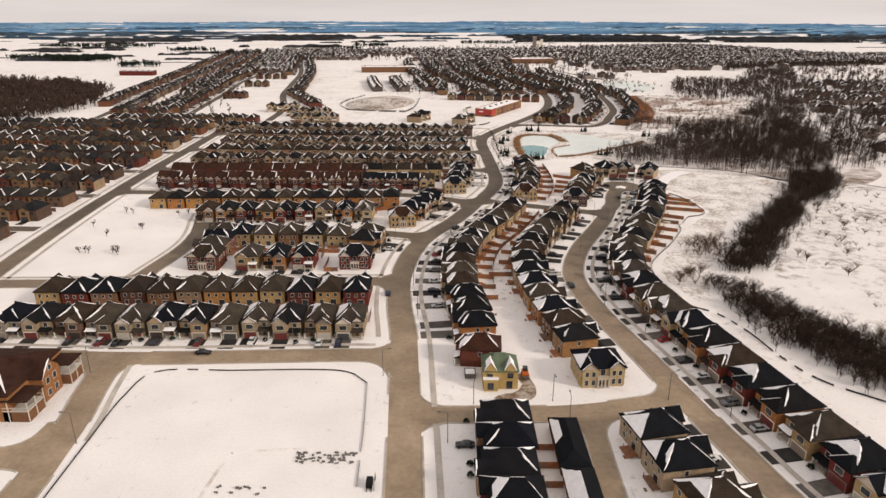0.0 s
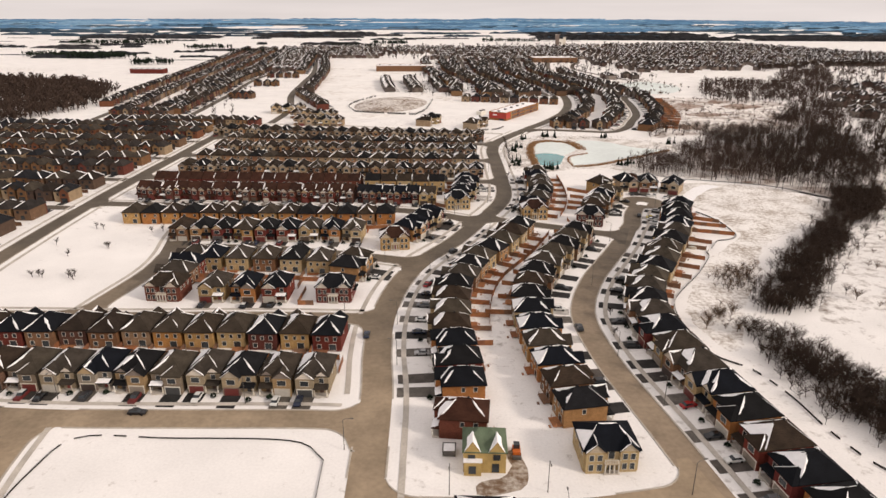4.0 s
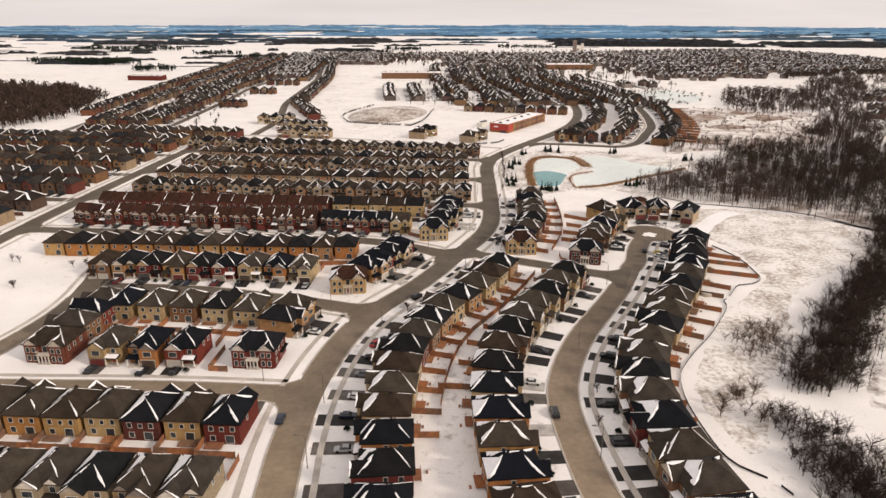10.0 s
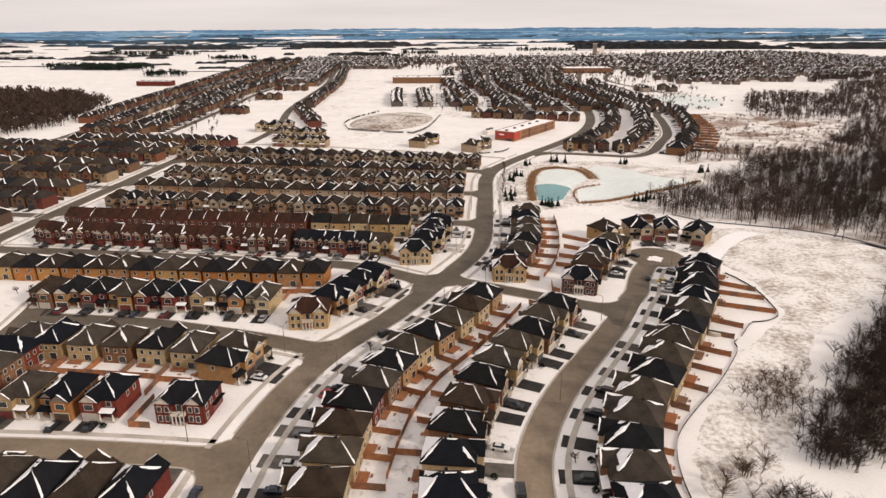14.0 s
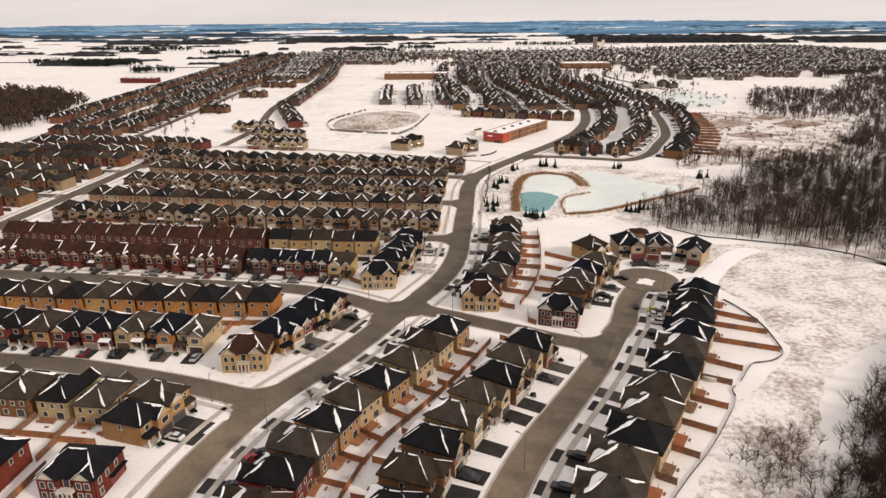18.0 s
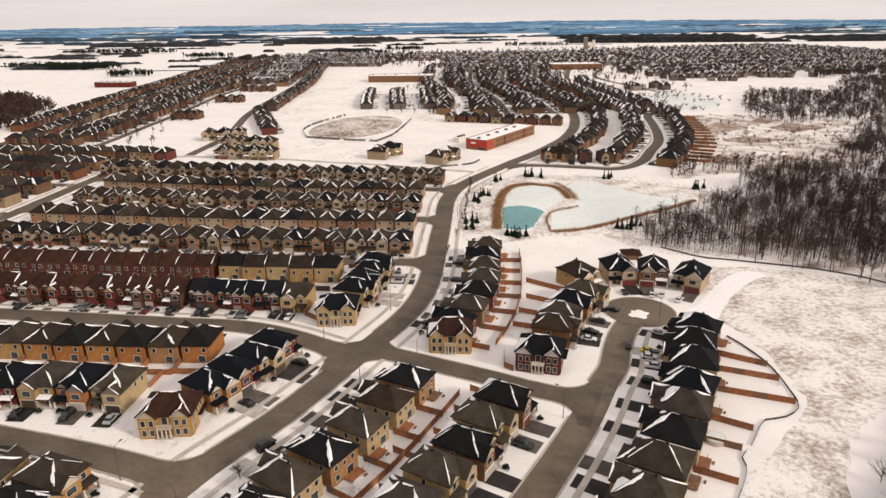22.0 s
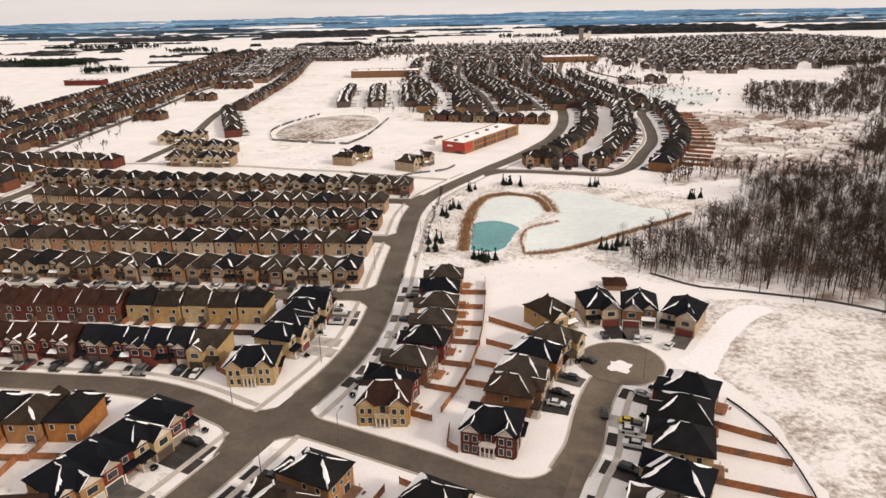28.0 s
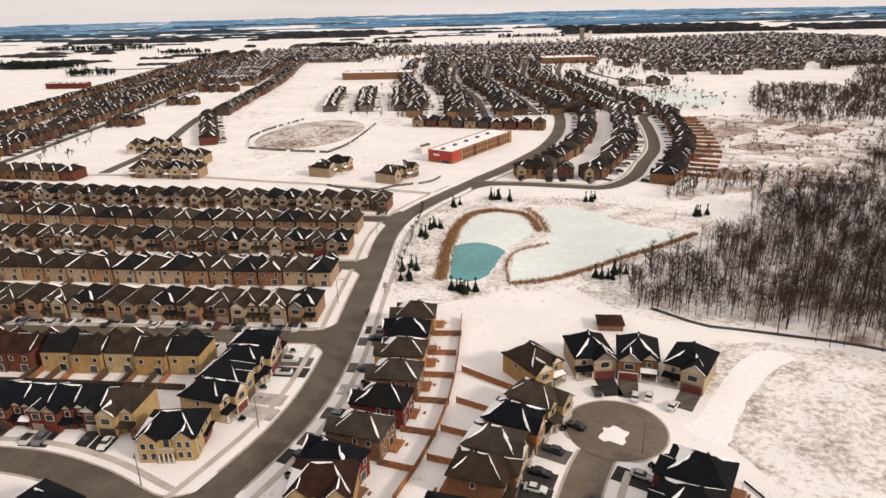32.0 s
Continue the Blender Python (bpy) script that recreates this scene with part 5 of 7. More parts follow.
estate([(-345, 1330), (-150, 1345), (0, 1300), (110, 1300), (200, 1300), (240, 1700), (60, 1680), (-150, 1660), (-420, 1640)], 31, 10.5, -0.03, 0.12, 61, ((SCHOOL_FIELD), [(-155, 1345), (-60, 1345), (-55, 1480), (-160, 1480)]))
estate([(-284, 1040), (-228, 1040), (-285, 1330), (-345, 1330)], 30, 9.6, 0.0, 0.1, 64)
estate([(190, 1085), (300, 1112), (361, 1105), (475, 1135), (620, 1215), (810, 1255), (1050, 1290), (1040, 1500), (826, 1535), (824, 1640), (757, 1790), (654, 1900), (474, 1830), (313, 1770), (231, 1700)], 33, 11.5, 0.06, 0.16, 62, (SCHOOL_FIELD, WHITE_FIELD))
estate([(486, 930), (388, 735), (372, 668), (420, 645), (350, 560), (312, 450), (370, 425), (520, 560), (720, 800), (760, 960), (600, 945)], 36, 11.5, -0.35, 0.2, 63, ([(322, 615), (375, 652), (412, 634), (400, 600), (315, 556)],))
fm = bpy.data.meshes.new("far_houses")
fm.from_pydata(FARM.v, [], FARM.f)
for m_ in (M_FARWALL, M_FARROOF, M_GLASS, M_SNOW, M_DRIVE_DARK, M_FARWALL_HAZED):
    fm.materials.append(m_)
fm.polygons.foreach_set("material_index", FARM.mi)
fm.update()
tagged(new("far_houses", fm), "many brown brick houses with dark snow-streaked roofs far off", "houses", kind="stuff")


# ---- bare woods ----
def twig_tree(rng, height, spread, twigs, thick=1.0, fat=1.0, low=0.3):
    """Vertices and faces of a bare tree: a tapered trunk, limbs and thin twigs, three-sided."""
    v, f = [], []

    def spike(p, q, r0, r1):
        k = len(v)
        d = (q - p).normalized()
        u = d.orthogonal().normalized()
        w = d.cross(u)
        for s in range(3):
            g_ = 2.094 * s
            v.append(tuple(p + (u * math.cos(g_) + w * math.sin(g_)) * r0))
        if r1 < 0.06:  # a twig ends in a point
            v.append(tuple(q))
            f.extend((k + s, k + (s + 1) % 3, k + 3) for s in range(3))
            return
        for s in range(3):
            g_ = 2.094 * s
            v.append(tuple(q + (u * math.cos(g_) + w * math.sin(g_)) * r1))
        for s in range(3):
            f.append((k + s, k + (s + 1) % 3, k + 3 + (s + 1) % 3, k + 3 + s))

    top = Vector((rng.uniform(-0.6, 0.6), rng.uniform(-0.6, 0.6), height))
    spike(Vector((0, 0, 0)), top * 0.55, 0.17 * thick, 0.10 * thick)
    spike(top * 0.55, top, 0.10 * thick, 0.02)
    for i in range(twigs):
        s = rng.uniform(low, 0.97)
        p = top * s
        a = rng.uniform(0, 6.283)
        ln = spread * (1.15 - s) * rng.uniform(0.6, 1.3) + 0.6
        q = p + Vector((math.cos(a) * ln, math.sin(a) * ln, ln * rng.uniform(0.5, 1.3)))
        spike(p, q, 0.055 * thick * fat, 0.02 * fat)
        for j in range(2):
            b = a + rng.uniform(-1, 1)
            m0 = p.lerp(q, rng.uniform(0.4, 0.8))
            spike(m0, m0 + Vector((math.cos(b), math.sin(b), rng.uniform(0.3, 1.2))) * ln * 0.5, 0.034 * thick * fat, 0.014 * fat)
    return np.array(v), f


def wood(name, poly, count, h0, h1, spread, twigs, material, label, category, seed, thick=1.0, fat=1.0, low=0.3):
    rng = random.Random(seed)
    shapes = [twig_tree(rng, 1.0 * rng.uniform(h0, h1), spread, twigs, thick, fat, low) for _ in range(8)]
    xs, ys = [p[0] for p in poly], [p[1] for p in poly]
    vs, fs, k, made = [], [], 0, 0
    while made < count:
        x, y = rng.uniform(min(xs), max(xs)), rng.uniform(min(ys), max(ys))
        if not inside(poly, x + rng.gauss(0, 3.4), y + rng.gauss(0, 3.4)) or noise.noise((x * 0.045, y * 0.045, seed)) + 0.5 * noise.noise((x * 0.15, y * 0.15, seed)) < rng.uniform(-0.75, 0.05):
            continue
        v, f = rng.choice(shapes)
        a, sc = rng.uniform(0, 6.283), rng.uniform(0.75, 1.2)
        c, s = math.cos(a) * sc, math.sin(a) * sc
        vs.append(np.stack([x + c * v[:, 0] - s * v[:, 1], y + s * v[:, 0] + c * v[:, 1], v[:, 2] * sc], 1))
        fs += [tuple(k + i for i in q) for q in f]
        k += len(v)
        made += 1
    me = bpy.data.meshes.new(name)
    me.from_pydata(np.concatenate(vs).tolist(), [], fs)
    me.materials.append(material)
    return tagged(new(name, me), label, category, kind="stuff")


WOOD_NORTH = [(184, 520), (196, 470), (200, 440), (188, 412), (208, 390), (238, 400), (262, 450), (300, 535), (296, 580), (262, 560), (220, 566), (190, 552)]
WOOD_THIN = [(150, 440), (152, 428), (188, 414), (202, 440), (196, 472), (178, 516), (152, 494)]
WOOD_EDGE = [(119, 468), (133, 480), (152, 494), (152, 438), (131, 434), (116, 452)]
WOOD_STREAM = [(214, 398), (204, 374), (190, 352), (169, 325), (156, 308), (143, 293), (136, 279), (129, 268), (118, 258), (111, 249), (114, 242), (122, 244), (131, 247), (138, 258), (145, 276), (163, 299), (190, 333), (226, 372), (242, 404)]
HEDGE = [(99, 233), (100, 220), (102, 208), (104, 194), (108, 180), (117, 162), (135, 135), (170, 105), (178, 130), (152, 160), (134, 182), (121, 202), (116, 214), (110, 228)]
BARE = "dense wood of bare brown winter trees on snow"
wood("bare_wood", WOOD_NORTH, 1300, 8.5, 12.5, 3.8, 26, M_BARK, BARE, "wood", 1, 0.8, 1.5, 0.38)
wood("bare_wood", WOOD_THIN, 380, 8.5, 12, 3.4, 24, M_TWIG, "open wood of bare trees with snow between the trunks", "wood", 12, 0.9, 1.2, 0.42)
wood("bare_wood", WOOD_EDGE, 170, 5, 9, 2.6, 18, M_TWIG, "thin edge of a bare wood beside a frozen pond", "wood", 13, 0.9, 1.5)
wood("stream_thicket", WOOD_STREAM, 1650, 2.6, 6, 2.6, 22, M_BARK, "dense bare dark thicket along a stream", "thicket", 2, 0.6, 1.8)
wood("hedge_thicket", HEDGE, 1700, 2.2, 5, 2.4, 20, M_BARK, "dense bare dark thicket along a stream", "thicket", 3, 0.6, 1.8)
wood("bare_wood", [(150, 560), (185, 575), (250, 560), (330, 560), (420, 600), (440, 690), (330, 600), (260, 590), (200, 600), (165, 590)], 420, 6, 10, 2.6, 12, M_BARK, "scattered bare trees above the meadow", "wood", 4, 1.2, 2.4)
wood("bare_wood", [(275, 812), (288, 752), (335, 762), (400, 778), (470, 905), (566, 1112), (500, 1120), (418, 955), (322, 955)], 1300, 6, 9, 3.4, 10, M_TWIG, "far bare brown wood", "wood", 5, 1.3, 3.2)
wood("bare_wood", [(284, 631), (296, 584), (330, 610), (357, 662), (382, 725), (402, 778), (360, 760), (318, 690)], 420, 5, 9, 3.0, 14, M_TWIG, "far bare brown wood", "wood", 6, 1.2, 2.4)
wood("bare_wood", [(-385, 590), (-364, 690), (-402, 820), (-500, 910), (-760, 930), (-720, 700), (-520, 600)], 4200, 8, 12, 3.8, 8, M_TWIG, "far bare brown wood beside the fields", "wood", 7, 1.8, 6)
wood("bare_wood", [(262, 440), (300, 440), (340, 545), (318, 560), (300, 520), (270, 470)], 120, 8, 13, 3.2, 10, M_BARK, "far bare brown wood", "wood", 8, 1.4, 3)
wood("garden_trees", [(300, 440), (370, 425), (720, 780), (760, 960), (700, 1230), (570, 1160), (480, 930), (388, 735), (366, 640), (330, 545)], 1100, 6, 11, 3.2, 10, M_TWIG, "scattered bare trees between far houses", "wood", 9, 1.4, 4)
wood("garden_trees", [(-340, 1330), (0, 1290), (300, 1120), (800, 1200), (1000, 1400), (600, 1850), (-300, 1680)], 1100, 6, 11, 3.4, 7, M_BARK, "scattered bare trees between far houses", "wood", 10, 1.6, 7)

flat("wood_floor", [(150, 442), (154, 430), (188, 414), (212, 384), (250, 382), (285, 430), (298, 500), (268, 538), (232, 514), (208, 536), (178, 516), (154, 492)], 0.012, M_ROUGH, "leaf litter and thin snow on the wood floor", "ground", 2.0, 19)
wood("brush", ROUGH_EAST, 200, 1.0, 2.4, 1.6, 9, M_BRUSH, "low dry brown brush on rough snowy ground", "brush", 14, 0.7, 3)
wood("brush", [(206, 575), (262, 585), (310, 640), (420, 640), (420, 700), (345, 740), (300, 665), (255, 610)], 160, 4, 8, 2.8, 12, M_BARK, "scattered bare trees on rough ground", "brush", 15, 1.1, 2.6)
wood("brush", [(188, 832), (220, 825), (262, 838), (290, 900), (262, 985), (205, 950)], 70, 1.5, 3.5, 2.2, 9, M_BRUSH, "dry brush round a far frozen pond", "brush", 16, 0.8, 4)
wood("garden_trees", [(-60, 790), (200, 800), (280, 1000), (280, 1320), (-70, 1320)], 650, 4, 8, 2.4, 8, M_BARK, "small bare trees between far houses", "wood", 17, 1.2, 4)
wood("garden_trees", [(-200, 640), (-270, 900), (-240, 1300), (-420, 1300), (-390, 1000), (-300, 640)], 350, 4, 8, 2.4, 8, M_BARK, "small bare trees between far houses", "wood", 18, 1.2, 4)
PASTURE = [(150, 245), (150, 200), (175, 150), (300, 130), (380, 300), (310, 380), (235, 372), (190, 325), (162, 285)]
wood("brush", PASTURE, 520, 0.8, 2.6, 1.7, 14, M_BRUSH, "low dry bushes scattered over a snowy pasture", "brush", 21, 0.6, 2.0)
wood("brush", [(98, 250), (112, 262), (128, 288), (118, 285), (104, 262), (94, 240), (97, 225)], 120, 0.7, 2.0, 1.5, 14, M_BRUSH, "low dry bushes along the edge of a thicket", "brush", 22, 0.6, 1.4)
wood("bare_wood", [(245, 425), (290, 420), (330, 470), (300, 520), (262, 470)], 130, 4, 8, 2.8, 18, M_TWIG, "scattered bare trees above a snowy pasture", "wood", 23, 1.0, 1.6)
wood("bare_wood", [(470, 1125), (620, 1205), (900, 1255), (900, 1290), (620, 1240), (470, 1155)], 420, 7, 11, 3.4, 10, M_BARK, "dark line of bare trees before far houses", "wood", 24, 1.5, 4)
ribbon("brook", [(236, 398), (262, 372), (300, 366), (330, 350)], 2.2, 0.03, M_BROOK, "narrow dark brook winding over a snowy pasture", "brook")
ribbon("brook", [(124, 441), (131, 435), (137, 430), (146, 428), (158, 425), (176, 420), (192, 411), (204, 396)], 1.9, 0.03, M_BROOK, "narrow dark brook along the wood", "brook")

# ---- distant woods and hedgerows ----
drng = random.Random(21)


def wood_bands(name, material, label, count, y0, y1, tall, deep, run0, run1, lone=1.0):
    dw = Many()
    for k in range(count):
        y = y0 + (y1 - y0) * (k / count) ** lone
        x = drng.uniform(-0.9, 0.9) * y
        if -460 < x < 1050 and y < 2000:
            continue
        ln, dp, hh = drng.uniform(run0, run1), drng.uniform(6, deep), drng.uniform(0.6, 1.1) * tall
        n_ = 14
        top, base, back = [], [], []
        for i in range(n_ + 1):
            xx = x + ln * (i / n_ - 0.5)
            yy = y + drng.uniform(-4, 4) + 0.06 * (xx - x)
            if math.hypot(xx, yy + dp) > 4900:
                continue
            z_ = hh * drng.uniform(0.5, 1.15) * (0.4 if i in (0, n_) else 1)
            base.append((xx, yy, 0)), top.append((xx, yy + 2, z_)), back.append((xx, yy + dp, z_ * 0.9))
        q = len(base)
        if q < 2:
            continue
        low = [(x_, y_ + 1, 0) for x_, y_, z_ in back]
        dw.add(base + top + back + low, [(j * q + i, j * q + i + 1, (j + 1) * q + i + 1, (j + 1) * q + i) for j in range(3) for i in range(q - 1)], 0)
    dm = bpy.data.meshes.new(name)
    dm.from_pydata(dw.v, [], dw.f)
    dm.materials.append(material)
    tagged(new(name, dm), label, "woods", kind="stuff")


def forest(name, material, label, spots_):
    """Broad far woods, built as many close rows with a ragged top."""
    dw = Many()
    for x, y, ln, dp, hh in spots_:
        for k in range(int(dp / 45) + 1):
            n_ = max(6, int(ln / 14))
            x0, x1 = x + drng.uniform(-0.06, 0.06) * ln, x + ln * drng.uniform(0.9, 1.05)
            base, top, back = [], [], []
            for i in range(n_ + 1):
                xx, yy = x0 + (x1 - x0) * i / n_, y + 45 * k + drng.uniform(-6, 6)
                z_ = hh * drng.uniform(0.45, 1.1) * (0.3 if i in (0, n_) else 1)
                base.append((xx, yy, 0)), top.append((xx, yy + 2, z_)), back.append((xx, yy + 30, z_ * 0.4))
            q = n_ + 1
            dw.add(base + top + back, [(j * q + i, j * q + i + 1, (j + 1) * q + i + 1, (j + 1) * q + i) for j in range(2) for i in range(n_)], 0)
    dm = bpy.data.meshes.new(name)
    dm.from_pydata(dw.v, [], dw.f)
    dm.materials.append(material)
    tagged(new(name, dm), label, "woods", kind="stuff")


forest("far_forest", M_FARWOOD, "broad dark far woods behind snowy fields", ((240, 2080, 560, 420, 9), (860, 2080, 380, 260, 9), (-640, 2150, 330, 330, 8), (-1150, 2050, 420, 160, 8), (-700, 2280, 500, 60, 7), (-1000, 1600, 130, 60, 7), (1300, 2300, 500, 200, 8), (-420, 1770, 150, 60, 8), (-820, 1310, 150, 130, 8)))
wood_bands("distant_woods", M_FARWOOD, "dark distant woods and hedgerows between snowy fields", 60, 1300, 2300, 6, 22, 15, 150)
wood_bands("field_hedges", M_FARWOOD, "thin dark hedges between far snowy fields", 50, 900, 2500, 1.5, 6, 40, 300)
wood_bands("horizon_woods", M_HORIZON_HAZED, "woods and hedgerows before the horizon, tinted dark blue for haze", 130, 2150, 3500, 7, 50, 40, 420)
wood_bands("hazy_woods", M_HAZE, "woods along the horizon, tinted pale blue for haze", 430, 2700, 4850, 8, 60, 80, 700, 0.8)
for x, y, ln, dp in ((40, 1960, 170, 12), (-318, 1660, 120, 18), (-235, 1810, 90, 18), (-740, 1300, 130, 10), (-560, 1180, 70, 10), (-850, 1330, 200, 30), (-500, 1480, 160, 8), (-640, 1600, 110, 10), (-1000, 1750, 260, 30)):
    wood("shelter_belt", [(x, y), (x + ln, y + 6), (x + ln, y + 6 + dp), (x, y + dp)], 60 + int(ln * dp / 60), 7, 11, 3, 8, M_FIR, "dark row of trees beside far snowy fields", "wood", 30, 1.8, 10)


# ---- pavements ----
def pavement(road, far, a, b, wide=1.5):
    """A strip beside a road, between two lengths along it, broken where other roads cross."""
    line = offset(smooth(ROADS[road][1], 1.5), far)
    run = length_at(line)
    nrm = normals(line)
    m = Mesh()
    for i in range(len(line) - 1):
        if not a <= run[i] <= b or other_road(line[i], road, -0.4) or other_road(line[i + 1], road, -0.4):
            continue
        p, q = line[i], line[i + 1]
        u, w = nrm[i] * wide / 2, nrm[i + 1] * wide / 2
        m.poly((*(p + u), 0.1), (*(p - u), 0.1), (*(q - w), 0.1), (*(q + w), 0.1))
    solid("pavement", m, M_WALK, "narrow cleared concrete pavement beside snowy verge", "pavement", "structure")


pavement("main", -7.9, 190, 770)
pavement("main", 8.0, 278, 690)
pavement("crescent", -7.4, 60, 439)
pavement("street_a", -6.6, 8, 190)
pavement("street_b", -6.2, 8, 170)
pavement("street_c", 6.0, 6, 110)
pavement("street_d", -6.8, 8, 200)
pavement("street_e", -5.4, 8, 210)
pavement("street_f", -5.4, 8, 210)
pavement("street_g", -5.4, 8, 210)
pavement("south_west_street", 6.4, 4, 40)
pavement("park_street", 6.0, 4, 90)
pavement("west_road", -7.5, 261, 640)
pavement("west_road", 7.5, 261, 640)
pavement("far_crescent", 5.5, 0, 260, 1.8)

# ---- fences ----
GARDEN_EDGE = [(122.4, 368.8), (129.5, 355.4), (133.0, 344.0), (133.7, 331.4), (132.9, 323.4), (127.5, 318.4), (122.3, 316.8), (116.6, 307.5), (112.5, 302.0), (112, 297), (104.5, 283), (99, 274), (92, 264), (85, 252), (82.5, 240), (83, 226), (85.5, 213), (93.5, 205), (98.4, 191), (100.8, 176), (106, 162), (119, 150), (140, 132)]
FENCE = {}


def fence(p, q, label="brown stained wooden privacy fence between snowy back yards", group="back yard fences"):
    p, q = np.array(p), np.array(q)
    length = float(np.hypot(*(q - p)))
    n = max(1, round(length / 3.0))
    key = (n, round(length / n, 1))
    m = pose(p[0], p[1], 0, 0, 0, math.degrees(math.atan2(*(q - p)[::-1])))
    if key in FENCE:
        return copy_thing(FENCE[key], m)
    root = thing("fence", label, "fence", group)
    step = key[1]
    panel = Mesh()
    k = 8
    plan = [(step * i / k, 0.03 if (i + j) % 2 else -0.03) for i in range(k + 1) for j in (0, 1)][1:-1]
    q = len(plan)
    panel.v = [(x, y - 0.03, z) for z in (0.03, 1.8) for x, y in plan] + [(x, y + 0.03, z) for z in (0.03, 1.8) for x, y in plan]
    for i in range(q - 1):
        panel.f += [(i, i + 1, q + i + 1, q + i), (2 * q + i + 1, 2 * q + i, 3 * q + i, 3 * q + i + 1), (q + i, q + i + 1, 3 * q + i + 1, 3 * q + i)]
    panel = panel.done("panel", M_FENCE)
    post = Mesh().box(-0.08, 0.08, -0.08, 0.08, 0, 2.0).done("post", M_FENCE)
    for i in range(n):
        part("panel", panel, None, root).location = (i * step, 0, 0)
    part("post", post, None, root).location = (n * step, 0, 0)
    root.matrix_world = m
    FENCE[key] = root
    return root


for x, y, facing, w, d, flip, setback, yard, rear, spacing in HOUSES:
    if not yard or x < -112 or (x > 0 and y < 226):
        continue
    f = radians(facing)
    back = np.array((-math.cos(f), -math.sin(f)))
    across = np.array((-math.sin(f), math.cos(f)))
    at = np.array((x, y)) + across * spacing / 2
    deep = yard
    if yard > 12:  # these gardens end at the meadow fence
        edge = smooth(GARDEN_EDGE, 1.0)
        deep = min((s_ for s_ in np.arange(3, 26, 0.5) if np.hypot(*(edge - (at + back * (d + s_))).T).min() < 1.2), default=7.0)
    elif x > 40 and abs(yard - 9.0) < 0.1 or abs(yard - 11.5) < 0.1:  # these end at the fence they share with the next street's gardens
        shared = offset(LINES["main"], -33.8 if y > 340 else -35.4)
        deep = min((s_ for s_ in np.arange(3, 20, 0.5) if np.hypot(*(shared - (at + back * (d + s_))).T).min() < 2.2), default=yard)
    fence(at + back * (d - 0.5), at + back * (d + deep))
    if rear:
        fence(at + back * (d + deep), at + back * (d + deep) - across * spacing)

for far, y0, y1 in ((-35.4, 228, 326), (-33.8, 350, 432)):  # one long fence between the gardens of two streets
    line = smooth(along("main", far, y0, y1), 10.3)
    for p_, q_ in zip(line, line[1:]):
        fence(p_, q_)

# low dark chain-link fence round the meadow side gardens and along the stream
def rail_fence(pts, height, label, step=3.0, mesh_wide=0.05):
    line = smooth(pts, step)
    root = thing("wire_fence", label, "fence")
    sag = random.Random(len(pts))
    post = Mesh().box(-0.05, 0.05, -0.05, 0.05, 0, height).done("post", M_METAL)
    net = Mesh()
    for i in range(len(line)):
        if i % 3 == 0:
            part("post", post, None, root).location = (*line[i], 0)
        if i and sag.random() < 0.85:
            (x0, y0), (x1, y1) = line[i - 1], line[i]
            for z0, z1 in ((0.05, height * 0.3), (height * 0.38, height * 0.62), (height * 0.7, height * 0.97)):
                net.poly((x0, y0, z0), (x1, y1, z0), (x1, y1, z1), (x0, y0, z1))
                net.poly((x0 + mesh_wide, y0 + mesh_wide, z0), (x0 + mesh_wide, y0 + mesh_wide, z1), (x1 + mesh_wide, y1 + mesh_wide, z1), (x1 + mesh_wide, y1 + mesh_wide, z0))
    part("netting", net, M_NET, root)["kind"] = "stuff"
    return root


rail_fence(GARDEN_EDGE, 0.6, "dark wire fence along the meadow edge of the gardens")
rail_fence([(-84.5, 112), (-85.2, 135), (-85.4, 154), (-81.5, 166.5), (-60, 167.1), (-30, 167.2), (-21, 160.5)], 0.45, "sagging dark silt fence round a snowy building plot")
rail_fence([(-21, 160.5), (-19.6, 140), (-18.7, 118)], 0.4, "thin low wire fence at the edge of a snowy plot")
rail_fence([(-97, 681), (-68, 672), (-38, 666.5)], 1.6, "dark temporary fence round a snowy earth mound")
rail_fence([(-38, 666.5), (-30, 700), (-26.5, 778)], 1.6, "dark temporary fence round a snowy earth mound")
rail_fence([(-97, 681), (-109, 715), (-108, 745), (-98, 780), (-90, 800)], 1.6, "dark temporary fence round a snowy earth mound")
rail_fence([(12, 575), (-10, 581), (-20, 588)], 1.2, "dark temporary fence at the edge of a snowy field")
rail_fence([(42, 604), (36, 592), (20, 584), (12, 575)], 1.2, "dark temporary fence at the edge of a snowy field")

for line in ([(-47, 256), (-47, 243.5), (-41.6, 243.5)], [(-5, 378), (-5, 366.5), (2.2, 361.5)], [(60, 345), (60, 338), (62.5, 336)]):
    for p_, q_ in zip(line, line[1:]):
        fence(p_, q_)

# fences of the back yards between the farther rows
YF = Many()
yrng = random.Random(31)


def board_run(p, q, hh=1.8):
    """A thin upright run of boards with a cap."""
    u = Vector((q[0] - p[0], q[1] - p[1], 0)).normalized()
    n_ = Vector((-u.y, u.x, 0)) * 0.06
    for z0, z1, f in ((0, hh, 1.0), (hh, hh + 0.08, 1.6)):
        c = [(p[0] - n_.x * f, p[1] - n_.y * f), (q[0] - n_.x * f, q[1] - n_.y * f), (q[0] + n_.x * f, q[1] + n_.y * f), (p[0] + n_.x * f, p[1] + n_.y * f)]
        YF.add([(*k, z0) for k in c] + [(*k, z1) for k in c], [(0, 1, 5, 4), (1, 2, 6, 5), (2, 3, 7, 6), (3, 0, 4, 7), (4, 5, 6, 7)], 0)


